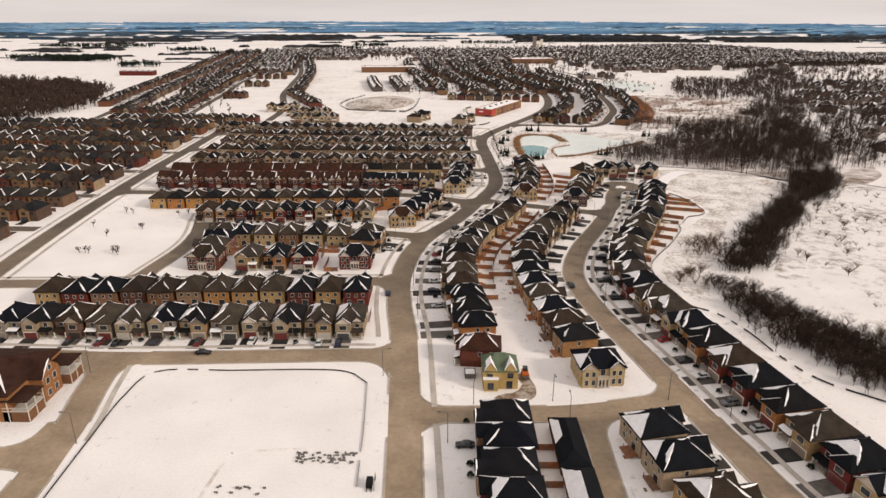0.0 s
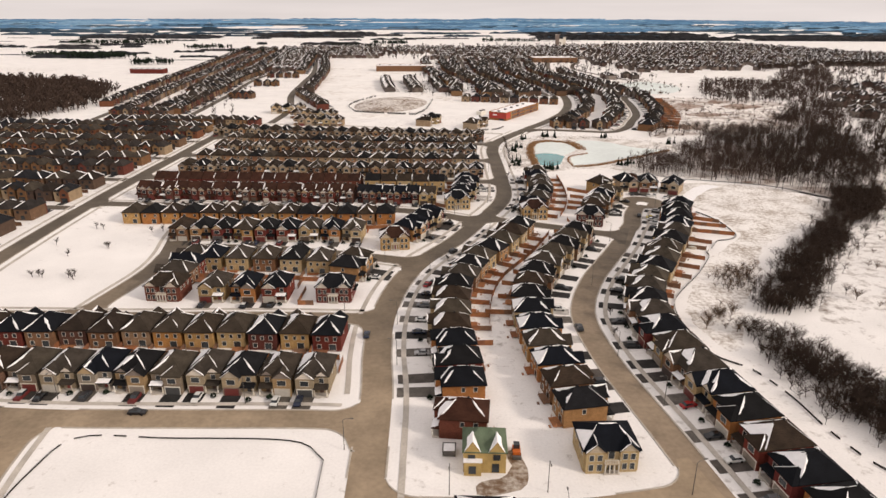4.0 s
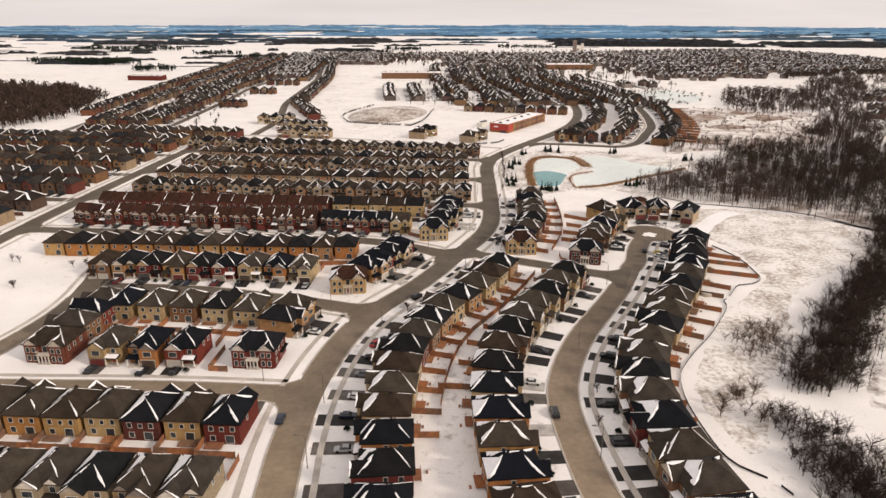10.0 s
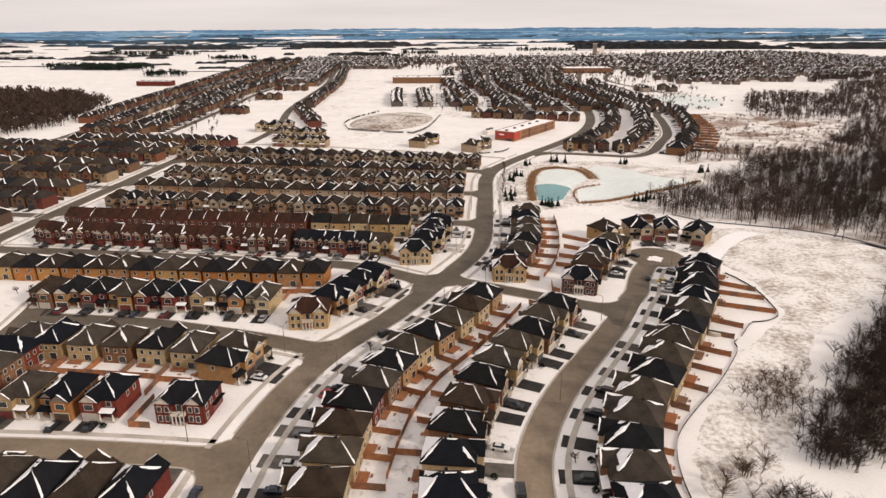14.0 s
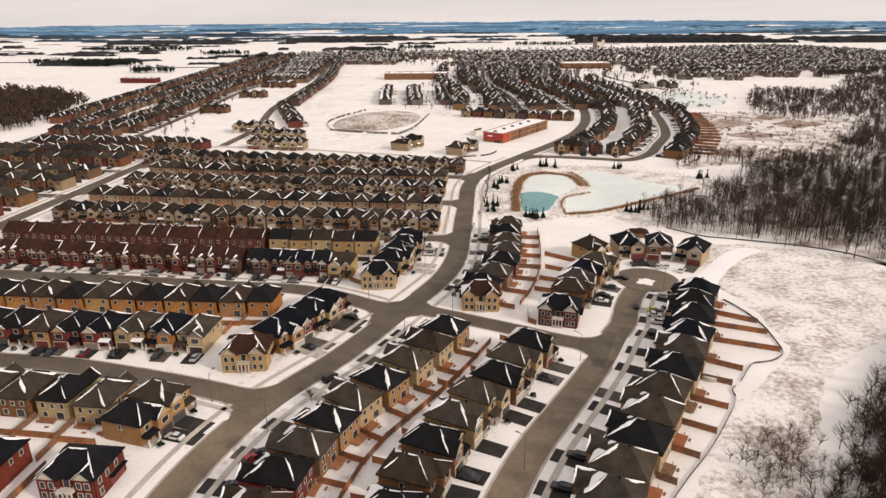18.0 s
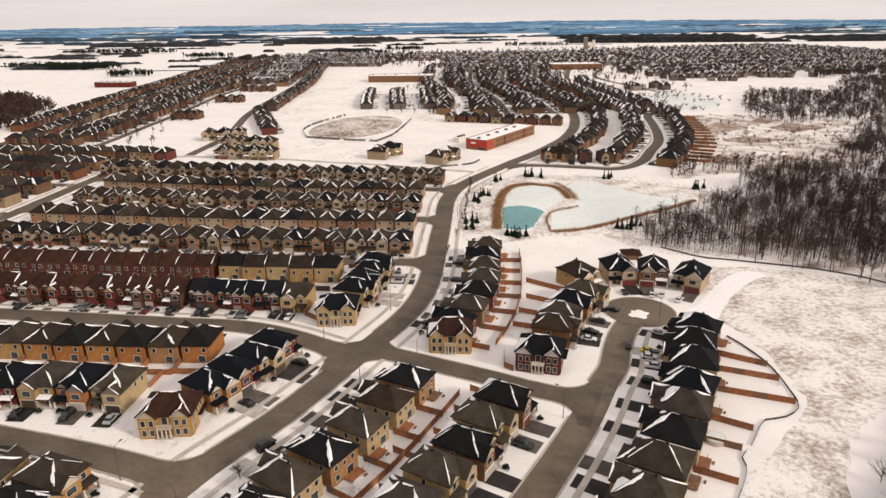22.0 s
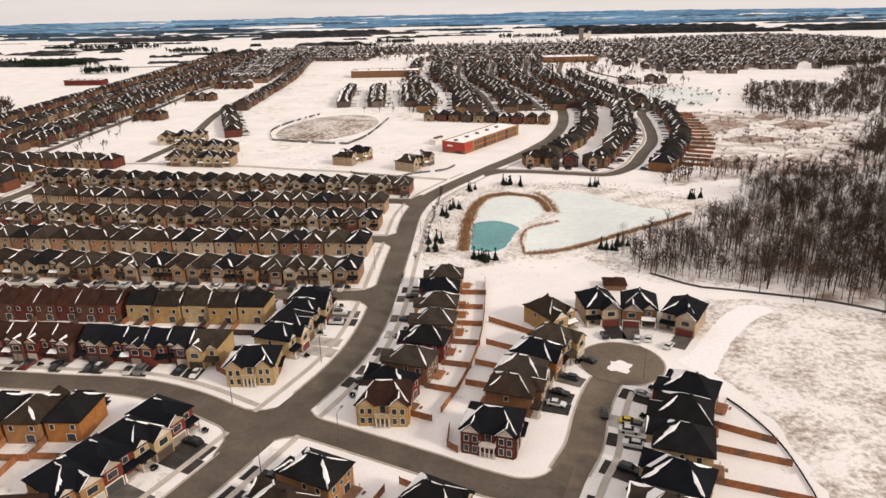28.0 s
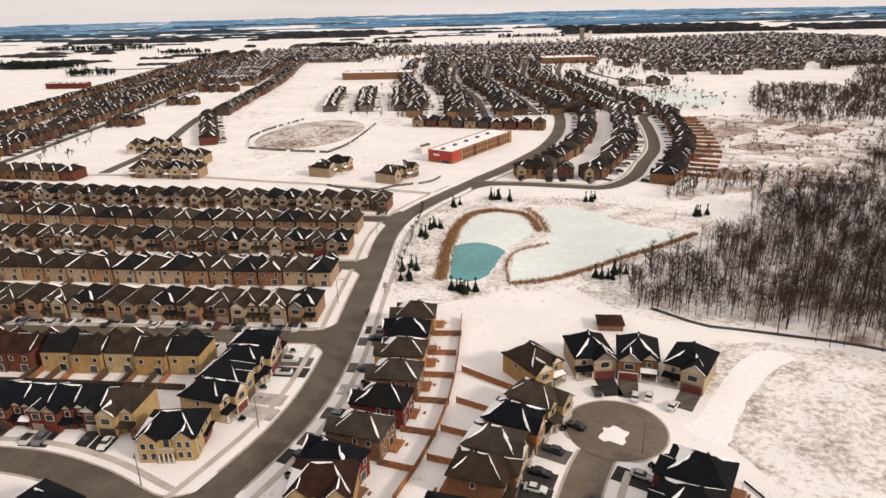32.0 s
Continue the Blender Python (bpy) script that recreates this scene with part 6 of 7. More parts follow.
def yards(x0, x1, y0, y1, slope, step):
    mid = (y0 + y1) / 2
    board_run((x0, mid + slope * x0), (x1, mid + slope * x1))
    x = x0
    while x < x1:
        for a, b_ in ((y0, mid), (mid, y1)):
            if yrng.random() < 0.85:
                board_run((x, a + slope * x), (x, b_ + slope * x))
        x += step * yrng.choice((1, 1, 2))


yards(-165, 18, 436.8, 453.6, -0.015, 8.9)
yards(-165, 16, 495.4, 508.6, -0.035, 8.9)
yards(-165, -2, 380.4, 393.4, -0.012, 6.9)
for k in range(6):
    yards(-418, -197, 253 + 58 * k, 266 + 58 * k, -0.035, 9.4)
ym = bpy.data.meshes.new("yard_fences")
ym.from_pydata(YF.v, [], YF.f)
ym.materials.append(M_YARD)
tagged(new("yard_fences", ym), "brown wooden fences between far back yards", "fences", kind="stuff")

# ---- cars ----
def car_model(label, paint, tall):
    """A parked car, nose to +x, on four wheels."""
    root = thing("car", label, "car", "parked cars")
    L, W = (4.6, 1.8) if tall < 1.6 else (4.9, 1.95)
    hood = 0.95 if tall < 1.6 else 1.1
    prof = [(-L / 2, 0.35), (-L / 2 - 0.03, 0.7), (-L / 2 + 0.1, hood - 0.03), (-L / 2 + 0.5, hood), (L / 2 - 1.3, hood), (L / 2 - 0.25, hood - 0.16), (L / 2, hood - 0.35), (L / 2, 0.35)]
    m = Mesh()
    k = len(prof)
    for yy, inset in ((-W / 2, 0.0), (-W / 2 + 0.06, -0.03), (W / 2 - 0.06, -0.03), (W / 2, 0.0)):
        m.v += [(x * (0.985 if abs(yy) == W / 2 else 1), yy, z - (0.05 if abs(yy) == W / 2 and z > 0.8 else 0)) for x, z in prof]
    for r in range(3):
        m.f += [(r * k + i, r * k + (i + 1) % k, (r + 1) * k + (i + 1) % k, (r + 1) * k + i) for i in range(k)]
    m.f += [tuple(reversed(range(k))), tuple(range(3 * k, 4 * k))]
    part("body", m, paint, root)
    b0, b1 = -L / 2 + (0.3 if tall > 1.6 else 0.6), L / 2 - 1.3
    t0, t1 = b0 + (0.25 if tall > 1.6 else 0.55), b1 - 0.75
    g_ = Mesh()
    y0, y1 = W / 2 - 0.06, W / 2 - 0.24
    g_.v += [(b0, -y0, hood - 0.02), (b1, -y0, hood - 0.02), (b1, y0, hood - 0.02), (b0, y0, hood - 0.02), (t0, -y1, tall - 0.06), (t1, -y1, tall - 0.06), (t1, y1, tall - 0.06), (t0, y1, tall - 0.06)]
    g_.f += [(0, 1, 5, 4), (1, 2, 6, 5), (2, 3, 7, 6), (3, 0, 4, 7), (4, 5, 6, 7)]
    part("cabin_glass", g_, M_GLASS, root)
    part("roof", Mesh().box(t0 - 0.03, t1 + 0.03, -y1 - 0.02, y1 + 0.02, tall - 0.06, tall), paint, root)
    tyre = Mesh().tube([(0, -0.11, 0), (0, 0.11, 0)], [0.33, 0.33], 12).done("wheel", M_RUBBER)
    for x in (-L * 0.3, L * 0.31):
        for y in (-W / 2 + 0.08, W / 2 - 0.08):
            part("wheel", tyre, None, root).location = (x, y, 0.33)
    return [root, False]


def paint(name, c):
    return mat(name, [c], 0.25, 1, 0.05, 9)


CARS = [
    car_model("black parked car beside a snowy lawn", paint("black_paint", (0.010, 0.010, 0.012)), 1.48),
    car_model("white parked car beside a snowy lawn", paint("white_paint", (0.62, 0.62, 0.60)), 1.46),
    car_model("black tall family car parked on a driveway", paint("dark_paint", (0.014, 0.014, 0.016)), 1.75),
    car_model("grey tall family car parked on a driveway", paint("grey_paint", (0.12, 0.12, 0.125)), 1.72),
    car_model("dark blue parked car beside a snowy lawn", paint("blue_paint", (0.012, 0.018, 0.04)), 1.47),
    car_model("silver parked car beside a snowy lawn", paint("silver_paint", (0.35, 0.35, 0.35)), 1.47),
    car_model("red parked car beside a snowy lawn", paint("red_paint", (0.28, 0.012, 0.012)), 1.5),
    car_model("white van parked on a driveway", paint("van_paint", (0.6, 0.6, 0.57)), 2.1),
    car_model("yellow parked car beside a snowy pavement", paint("yellow_paint", (0.55, 0.42, 0.02)), 1.47),
]


def park(k, x, y, heading):
    c = CARS[k]
    m = pose(x, y, 0.06, 0, 0, heading)
    if c[1]:
        return copy_thing(c[0], m)
    c[0].matrix_world, c[1] = m, True


crng = random.Random(8)
for x, y, facing, w, d, flip, setback, *_ in HOUSES:
    f = radians(facing)
    if y > 470 or x < -110 or setback < 3.4 or crng.random() > 0.40:
        if (y > 330 or x < -60) and crng.random() < 0.75:
            out, side = crng.uniform(2.6, 3.0), flip * w * 0.22 + crng.choice([-0.6, 0.6])
            far_car(x + math.cos(f) * out - math.sin(f) * side, y + math.sin(f) * out + math.cos(f) * side, facing + crng.choice([0, 180]))
        continue
    k = crng.choice([0, 0, 1, 2, 2, 3, 4, 5, 1, 1])
    out, side = crng.uniform(2.7, 3.2), flip * w * 0.22 + crng.choice([-1.15, 1.15]) * (0.6 if w < 7 else 1)
    park(k, x + math.cos(f) * out - math.sin(f) * side, y + math.sin(f) * out + math.cos(f) * side, facing + crng.choice([0, 180]))
pm = bpy.data.meshes.new("parked_cars")
pm.from_pydata(PARKED.v, [], PARKED.f)
for m_ in (M_FARCAR, M_GLASS):
    pm.materials.append(m_)
pm.polygons.foreach_set("material_index", PARKED.mi)
tagged(new("parked_cars", pm), "many small dark and white cars parked on far driveways", "cars", kind="stuff")
park(0, -72, 177, 1)
park(4, -19.8, 221.5, 92)
park(2, 47.8, 229, 95)
park(2, 5.8, 298, 62)
park(7, 6, 372.5, 165)
park(8, 101.5, 349.5, -10)
park(1, 101, 346, -12)
park(0, 96.4, 352.5, 78)
park(6, -3, 262, 70)
park(6, 69.4, 185.8, 20)
for x, y, hd, k in ((92, 387.5, 125, 5), (101.5, 391.8, 95, 0), (110.5, 390, 75, 1), (113.8, 390.5, 75, 1), (118.6, 386.5, 55, 1)):
    park(k, x, y, hd)

# ---- street lamps ----
def lamp_model():
    root = thing("street_lamp", "tall dark street lamp with one curved arm", "street lamp", "street lamps")
    part("pole", Mesh().tube([(0, 0, 0), (0, 0, 0.9), (0, 0, 8.2)], [0.13, 0.10, 0.07], 8), M_METAL, root)
    part("arm", Mesh().tube([(0, 0, 8.1), (0.5, 0, 8.5), (1.9, 0, 8.7)], [0.06, 0.05, 0.045], 6), M_METAL, root)
    part("lamp_head", Mesh().box(1.7, 2.5, -0.15, 0.15, 8.62, 8.78).box(1.8, 2.4, -0.1, 0.1, 8.56, 8.62), M_METAL, root)
    return root


LAMP = lamp_model()
spots = [(-87.6, 133.4, 180), (-100.5, 166, 0), (1.2, 134, 180), (31.6, 140.9, 90), (-16.9, 164.7, 0), (29.2, 152, -90), (60, 152.5, 20), (8.1, 150.4, -90), (-96.3, 183, -90), (-46, 182.4, -90), (-8.5, 204, 180), (108.4, 369, 130), (5.2, 351.6, -60), (35.8, 337.2, 70), (22.2, 372.8, -20), (-2.6, 273, 150), (-21.4, 284.2, 80), (22, 325.5, 150), (58.2, 265.4, 150), (74.5, 314.6, 150), (-29.9, 239.2, -90), (-11, 230, 180), (56.6, 212, 180), (63.5, 187, 200), (73.5, 145, 200), (24.5, 440, 0), (36.5, 480, 180), (24, 510, 0), (-60, 304, -90), (-60, 364, -90)]
LAMP.matrix_world = pose(spots[0][0], spots[0][1], 0, 0, 0, spots[0][2])
for x, y, a in spots[1:]:
    copy_thing(LAMP, pose(x, y, 0, 0, 0, a))

# ---- school, earth mound, garages, building site ----
def block(name, label, category, x, y, turn, w, d, hh, wall, front=None):
    root = thing(name, label, category)
    part("wall", Mesh().box(0, w, 0, d, 0, hh), wall, root)
    part("parapet", Mesh().box(-0.15, w + 0.15, -0.15, 0.25, hh, hh + 0.6).box(-0.15, w + 0.15, d - 0.25, d + 0.15, hh, hh + 0.6).box(-0.15, 0.25, 0.25, d - 0.25, hh, hh + 0.6).box(w - 0.25, w + 0.15, 0.25, d - 0.25, hh, hh + 0.6), wall, root)
    part("roof_snow", Mesh().box(0.26, w - 0.26, 0.26, d - 0.26, hh + 0.01, hh + 0.25), M_SNOW, root, "smooth white snow on a flat roof")
    for i in range(5):
        part("roof_unit", Mesh().box(4 + i * w * 0.18, 6 + i * w * 0.18, d * 0.5, d * 0.5 + 2, hh + 0.2, hh + 1.3), M_METAL, root)
    root.matrix_world = pose(x, y, 0, 0, 0, turn)
    return root


# long side runs north-east along the winding street; the red face looks south-west
sch = block("school", "long two-storey orange brick school with a red end wall", "school", 45.7, 635, 62, 75, 17, 6.8, M_SCHOOL)
part("red_panel", Mesh().box(-0.12, -0.01, 0.4, 16.6, 1.8, 6.9), M_SCHOOL_RED, sch, "bright red cladding panel")
part("red_panel", Mesh().box(0.1, 9, -0.12, -0.01, 1.8, 6.9), M_SCHOOL_RED, sch, "bright red cladding panel")
pane = Mesh().box(0, 2.3, -0.08, 0.02, 0, 1.8).done("window", M_GLASS)
for i in range(16):
    for z in (0.9, 4.2):
        part("window", pane, None, sch).location = (12 + i * 3.8, 0, z)
for i in range(5):
    part("pier", Mesh().box(10.6 + i * 15.2, 11.6 + i * 15.2, -0.3, 0.02, 0, 7.2), P_MIX[8] if i % 2 else P_TAN[1], sch)
part("entrance", Mesh().box(-0.2, -0.12, 2, 7, 0.05, 1.8), M_GLASS, sch)
part("sign", Mesh().box(-0.2, -0.12, 9, 13, 4.2, 5.2), M_SNOW, sch, "plain white sign bars")
block("portable_classroom", "low grey portable building beside a school", "portable building", 24, 664, 60, 9, 5, 3, M_TRIM)
block("far_school", "far low brown school with a wide flat roof", "school", 128, 1272, 6, 80, 40, 8, P_MIX[6])
block("far_school", "far low dark school with a wide flat roof", "school", -130, 1090, 4, 88, 30, 8, P_MIX[6])
block("barn", "far low red-brown farm building on snowy fields", "barn", -490, 1035, 0, 50, 16, 6, M_BRICK_RED)
for x, y, w, hh in ((232, 1800, 9, 26), (252, 1803, 6, 20), (246, 1835, 12, 14)):
    block("silo", "far pale concrete silo beyond the estate", "silo", x, y, 0, w, w, hh, M_TRIM)

m = Mesh()  # earth mound inside the fence: a shallow dome
cx, cy = -68, 735
rings = 7
mrng = random.Random(3)
pts = []
for r in range(rings + 1):
    for a in range(36):
        t = 2 * math.pi * a / 36
        rr = r / rings
        x_, y_ = math.cos(t) * 36 * rr, math.sin(t) * 58 * rr
        pts.append((cx + x_ * 0.97 + y_ * 0.18, cy + y_ - x_ * 0.2, 3.2 * max(0, 1 - rr**2.2) + (mrng.uniform(-0.35, 0.35) if 0 < rr < 0.95 else 0.01)))
m.v = pts
m.f = [(r * 36 + a, r * 36 + (a + 1) % 36, (r + 1) * 36 + (a + 1) % 36, (r + 1) * 36 + a) for r in range(rings) for a in range(36)]
solid("earth_mound", m, speckled("mound_soil", (0.66, 0.62, 0.58), (0.16, 0.11, 0.075), 0.35, 0.70, 0.95, 0.05), "broad low earth mound half covered by snow", "mound", "structure")

gar = thing("garage_row", "low dark detached garages with snow on one roof slope", "garage")
part("wall", Mesh().box(26.4, 32.8, 122, 140, 0, 2.8), M_BRICK, gar)
pl, co = hip_planes(26.4, 32.8, 122, 140, 2.8, 2.2)
part("roof", roof_mesh(Mesh(), pl, co), M_ROOF, gar)
grng = random.Random(4)
part("roof_snow", snow_patch(grng, pl[3], 0.55), M_SNOW, gar)
gar2 = thing("garage_row", "low dark detached garages under thick roof snow", "garage")
part("wall", Mesh().box(26.6, 33, 100, 121, 0, 2.8), M_BRICK, gar2)
pl, co = hip_planes(26.6, 33, 100, 121, 2.8, 2.2)
part("roof", roof_mesh(Mesh(), pl, co), M_ROOF, gar2)
part("roof_snow", snow_patch(grng, pl[3], 0.97), M_SNOW, gar2)

site = thing("unfinished_house", "unfinished yellow-boarded house with green roof underlay on muddy snow", "house")
part("wall", Mesh().box(11, 20.5, 157.8, 166.5, 0, 5.6).box(11.2, 15, 156.6, 157.9, 0, 3.6), M_FRESH, site)
pl, co = wide_planes(11, 20.5, 157.8, 166.5, 5.6, 3.4, 0.3)
part("roof", roof_mesh(Mesh(), pl, co), M_GREENROOF, site, "green roof underlay")
for x0 in (11.2, 16.6):
    gb = Mesh()
    gb.v += [(x0, 157.6, 5.5), (x0 + 3.6, 157.6, 5.5), (x0 + 1.8, 157.6, 8.2), (x0, 161.5, 5.5), (x0 + 3.6, 161.5, 5.5), (x0 + 1.8, 161.5, 8.2)]
    gb.f += [(0, 1, 2), (0, 2, 5, 3), (2, 1, 4, 5), (0, 3, 4, 1)]
    part("gable", gb, M_FRESH, site)
    gs = Mesh()
    gs.v += [(x0 - 0.2, 157.5, 5.45), (x0 + 1.8, 157.5, 8.4), (x0 + 1.8, 161.5, 8.4), (x0 - 0.2, 161.5, 5.45), (x0 + 3.8, 157.5, 5.45), (x0 + 3.8, 161.5, 5.45)]
    gs.f += [(0, 1, 2, 3), (1, 4, 5, 2)]
    part("gable_snow", gs, M_SNOW, site)
for x0, z0, hh in ((12, 3.4, 1.3), (17.6, 3.4, 1.5), (12.2, 0.6, 2.0), (17.4, 0.2, 2.3)):
    part("window", Mesh().box(x0, x0 + 1.6, 156.5 if z0 == 0.6 else 157.7, 157.82, z0, z0 + hh), M_GLASS, site)
part("porch_roof", Mesh().box(11, 15.2, 156.4, 157.9, 3.6, 3.8), M_SNOW, site)
flat("mud", [(14, 150.5), (22, 151.5), (26, 157), (24, 166), (21.5, 166), (21, 157), (15, 155.5)], 0.014, speckled("churned_mud", (0.62, 0.57, 0.5), (0.17, 0.11, 0.07), 0.6, 0.55, 0.9, 0.2), "churned brown mud and snow on a building site", "mud", 0.6, 12)
lo = thing("site_loader", "small orange loader on muddy snow at a building site", "loader")
part("body", Mesh().box(22.4, 24.2, 163.4, 166.2, 0.5, 1.5), M_ORANGE, lo)
part("cab", Mesh().box(22.6, 24.0, 164.6, 166.0, 1.5, 2.6), M_GLASS, lo)
for y0 in (163.9, 165.6):
    for x0 in (22.3, 24.1):
        part("wheel", Mesh().tube([(x0, y0, 0.45), (x0 + 0.25, y0, 0.45)], [0.45, 0.45], 10), M_RUBBER, lo)
part("bucket", Mesh().box(22.3, 24.3, 162.3, 163.1, 0.2, 0.9), M_METAL, lo)
srng = random.Random(6)
M_STONE = mat("wet_stone", [(0.17, 0.16, 0.15)], 0.8, 1.5, 0.4, 8, 0.2)
for k in range(70):  # stacked kerb stones and rubble on the snowy plot
    x, y = (srng.uniform(-34, -20), srng.uniform(126, 130)) if k < 52 else (srng.uniform(-50, -38), srng.uniform(112, 119))
    a, b = srng.uniform(0.15, 0.55), srng.uniform(0.1, 0.2)
    st = Mesh().box(-a, a, -b, b, 0, srng.uniform(0.25, 0.5))
    ob = solid("stone_block", st, M_STONE, "loose grey stone block half buried in snow", "stone block", group="stone blocks on the plot")
    ob.matrix_world = pose(x, y, 0, 0, 0, srng.uniform(-25, 25))
pump = thing("site_generator", "small black generator on skids on a snowy plot", "generator")
part("body", Mesh().box(-16.6, -15.2, 117.4, 119.8, 0.3, 1.6), M_RUBBER, pump)
for x0 in (-16.5, -15.5):
    part("skid", Mesh().box(x0, x0 + 0.2, 116.6, 120.8, 0, 0.3), M_METAL, pump)
for y0 in (117, 120.4):
    part("post", Mesh().box(-14.9, -14.75, y0, y0 + 0.15, 0, 1.8), M_METAL, pump)
part("rail", Mesh().box(-14.9, -14.75, 117.15, 120.4, 1.6, 1.75), M_METAL, pump)
waste = thing("rubbish_skip", "grey steel rubbish skip beside an unfinished house", "skip")
part("bin", Mesh().box(6.2, 9.2, 163, 166.2, 0.15, 1.5), M_METAL, waste)
part("rim", Mesh().box(6.1, 9.3, 162.9, 163.0, 1.4, 1.6).box(6.1, 9.3, 166.2, 166.3, 1.4, 1.6).box(6.1, 6.2, 163.0, 166.2, 1.4, 1.6).box(9.2, 9.3, 163.0, 166.2, 1.4, 1.6), M_METAL, waste)
part("rubble", Mesh().box(6.4, 9.0, 163.2, 166.0, 1.5, 1.56), M_SNOW, waste, "snow over rubbish")
for line in ([(-52, 112), (-51, 121), (-49.5, 130)], [(-49.5, 130), (-36, 131.4), (-22, 131.2)]):
    ribbon("track", line, 0.9, 0.012, M_FIELD, "faint wheel track in the snow of a building plot", "track")
for y0 in (118, 124.5, 131):
    fence((21.2, y0), (26.2, y0), "low dark fence between townhouse yards and garages")
# a pile of brown brush, stood in for by a small hip-roofed shed
shed = thing("brush_shed", "low brown brush pile at the wood edge, shaped as a shed", "shed")
part("wall", Mesh().box(106, 113, 425, 431, 0, 2.2), M_FENCE, shed)
pl, co = hip_planes(106, 113, 425, 431, 2.2, 1.6)
part("roof", roof_mesh(Mesh(), pl, co), M_ROOF_BROWN, shed)
pool = thing("garden_pool", "round covered garden pool in a snowy back yard", "pool")
part("wall", Mesh().tube([(108.5, 308, 0), (108.5, 308, 1.1)], [2.3, 2.3], 20), M_TRIM, pool)
part("cover", Mesh().tube([(108.5, 308, 1.1), (108.5, 308, 1.16)], [2.1, 2.1], 20), M_ICE, pool)


# ---- firs, bushes, young park trees, reeds ----
def fir_model(seed, hh):
    rng = random.Random(seed)
    root = thing("fir_tree", "small dark green fir tree on snowy ground", "fir tree", "firs by the pond")
    part("trunk", Mesh().tube([(0, 0, 0), (0, 0, hh * 0.9)], [0.12, 0.03], 6), M_BARK, root)
    m = Mesh()
    for k in range(70):
        z = hh * (0.08 + 0.9 * k / 46)
        r = (1 - k / 46) * hh * 0.36 + 0.12
        for j in range(7):
            a = rng.uniform(0, 6.283)
            rr = r * rng.uniform(0.6, 1.15)
            c, s = math.cos(a), math.sin(a)
            wv = 0.22 + 0.1 * r
            m.poly((c * 0.05, s * 0.05, z + 0.25), (c * rr - s * wv, s * rr + c * wv, z - 0.15 * rr), (c * rr * 1.15, s * rr * 1.15, z - 0.22 * rr), (c * rr + s * wv, s * rr - c * wv, z - 0.15 * rr))
    part("crown", m, M_FIR, root)
    return root


def scatter(model, spots_):
    for k, (x, y, s) in enumerate(spots_):
        m = pose(x, y, 0, 0, 0, 67 * k)
        if k == 0:
            model.matrix_world = m
        else:
            copy_thing(model, m)


trng = random.Random(14)
firs = []
for x, y, n in ((55.4, 549, 3), (48.5, 517, 5), (45, 505, 4), (43.5, 470, 5), (44, 462, 3), (72.5, 563, 7), (80, 560, 4), (118.6, 560, 4), (112.7, 464, 4), (118, 470, 4), (164, 538, 6), (62, 452, 5), (66, 450, 3)):
    firs += [(x + trng.uniform(-3, 3), y + trng.uniform(-3, 3), 1) for _ in range(n)]
scatter(fir_model(1, 3.4), firs[::2])
scatter(fir_model(2, 2.6), firs[1::2])


def bare_model(name, label, category, group, hh, spread, twigs, seed, material):
    rng = random.Random(seed)
    v, f = twig_tree(rng, hh, spread, twigs)
    root = thing(name, label, category, group)
    k = 10
    t = Mesh()
    t.v, t.f = [tuple(p) for p in v[:k]], [q for q in f if max(q) < k]
    part("trunk", t, material, root)
    c = Mesh()
    c.v, c.f = [tuple(p) for p in v[k:]], [tuple(i - k for i in q) for q in f if min(q) >= k]
    part("crown", c, material, root)
    return root


scatter(bare_model("bush", "wide bare brown bush on snowy meadow", "bush", "meadow bushes", 2.8, 3.0, 60, 3, M_BRUSH), [(91, 235, 1), (95.5, 239, 1), (98, 229, 1), (101, 242, 1), (89, 231, 1), (150, 256, 1), (158, 240, 1), (170, 262, 1), (190, 300, 1), (96, 239, 1)])
scatter(bare_model("young_tree", "thin bare young tree planted in a snowy park", "tree", "young street and park trees", 2.6, 0.9, 40, 4, M_BARK), [(-154, 264, 1), (-152, 265, 1), (-150, 263.5, 1), (-140, 264, 1), (-138, 265, 1), (-137, 262, 1), (-142, 297, 1), (-141, 296, 1), (-153, 286, 1), (-160, 322, 1), (-156, 321, 1), (-132, 318, 1), (-128, 320, 1), (-166, 300, 1), (-3, 250, 1), (4, 287, 1), (60, 240, 1), (58, 225, 1), (36, 430, 1), (38, 450, 1)] + [(39.6 + trng.uniform(-0.4, 0.4), 470 + 7 * k, 1) for k in range(12)])
# foundation shrubs and verge shrubs, dark round evergreens
sh = Mesh()
for k in range(70):
    a, b = trng.uniform(0, 6.283), trng.uniform(-0.2, 1.5)
    r = trng.uniform(0.55, 0.8)
    c = Vector((math.cos(a) * math.cos(b) * r, math.sin(a) * math.cos(b) * r, max(0.05, math.sin(b) * r + 0.3)))
    u = Vector((trng.uniform(-1, 1), trng.uniform(-1, 1), trng.uniform(-1, 1))) * 0.28
    w = Vector((trng.uniform(-1, 1), trng.uniform(-1, 1), trng.uniform(-1, 1))) * 0.28
    sh.poly(c + u, c + w, c - u, c - w)
shrub = solid("shrub", sh, M_FIR, "small dark round evergreen shrub beside a house", "shrub", group="garden shrubs")
first = True
for x, y, facing, w, d, flip, *_ in HOUSES:
    if y > 430 or x < -112 or trng.random() > 0.55:
        continue
    f = radians(facing)
    side, out = -flip * w * trng.uniform(0.1, 0.45), trng.uniform(0.9, 2.5)
    m = pose(x + math.cos(f) * out - math.sin(f) * side, y + math.sin(f) * out + math.cos(f) * side, 0, 0, 0, trng.uniform(0, 360))
    if first:
        shrub.matrix_world, first = m, False
    else:
        copy_thing(shrub, m)


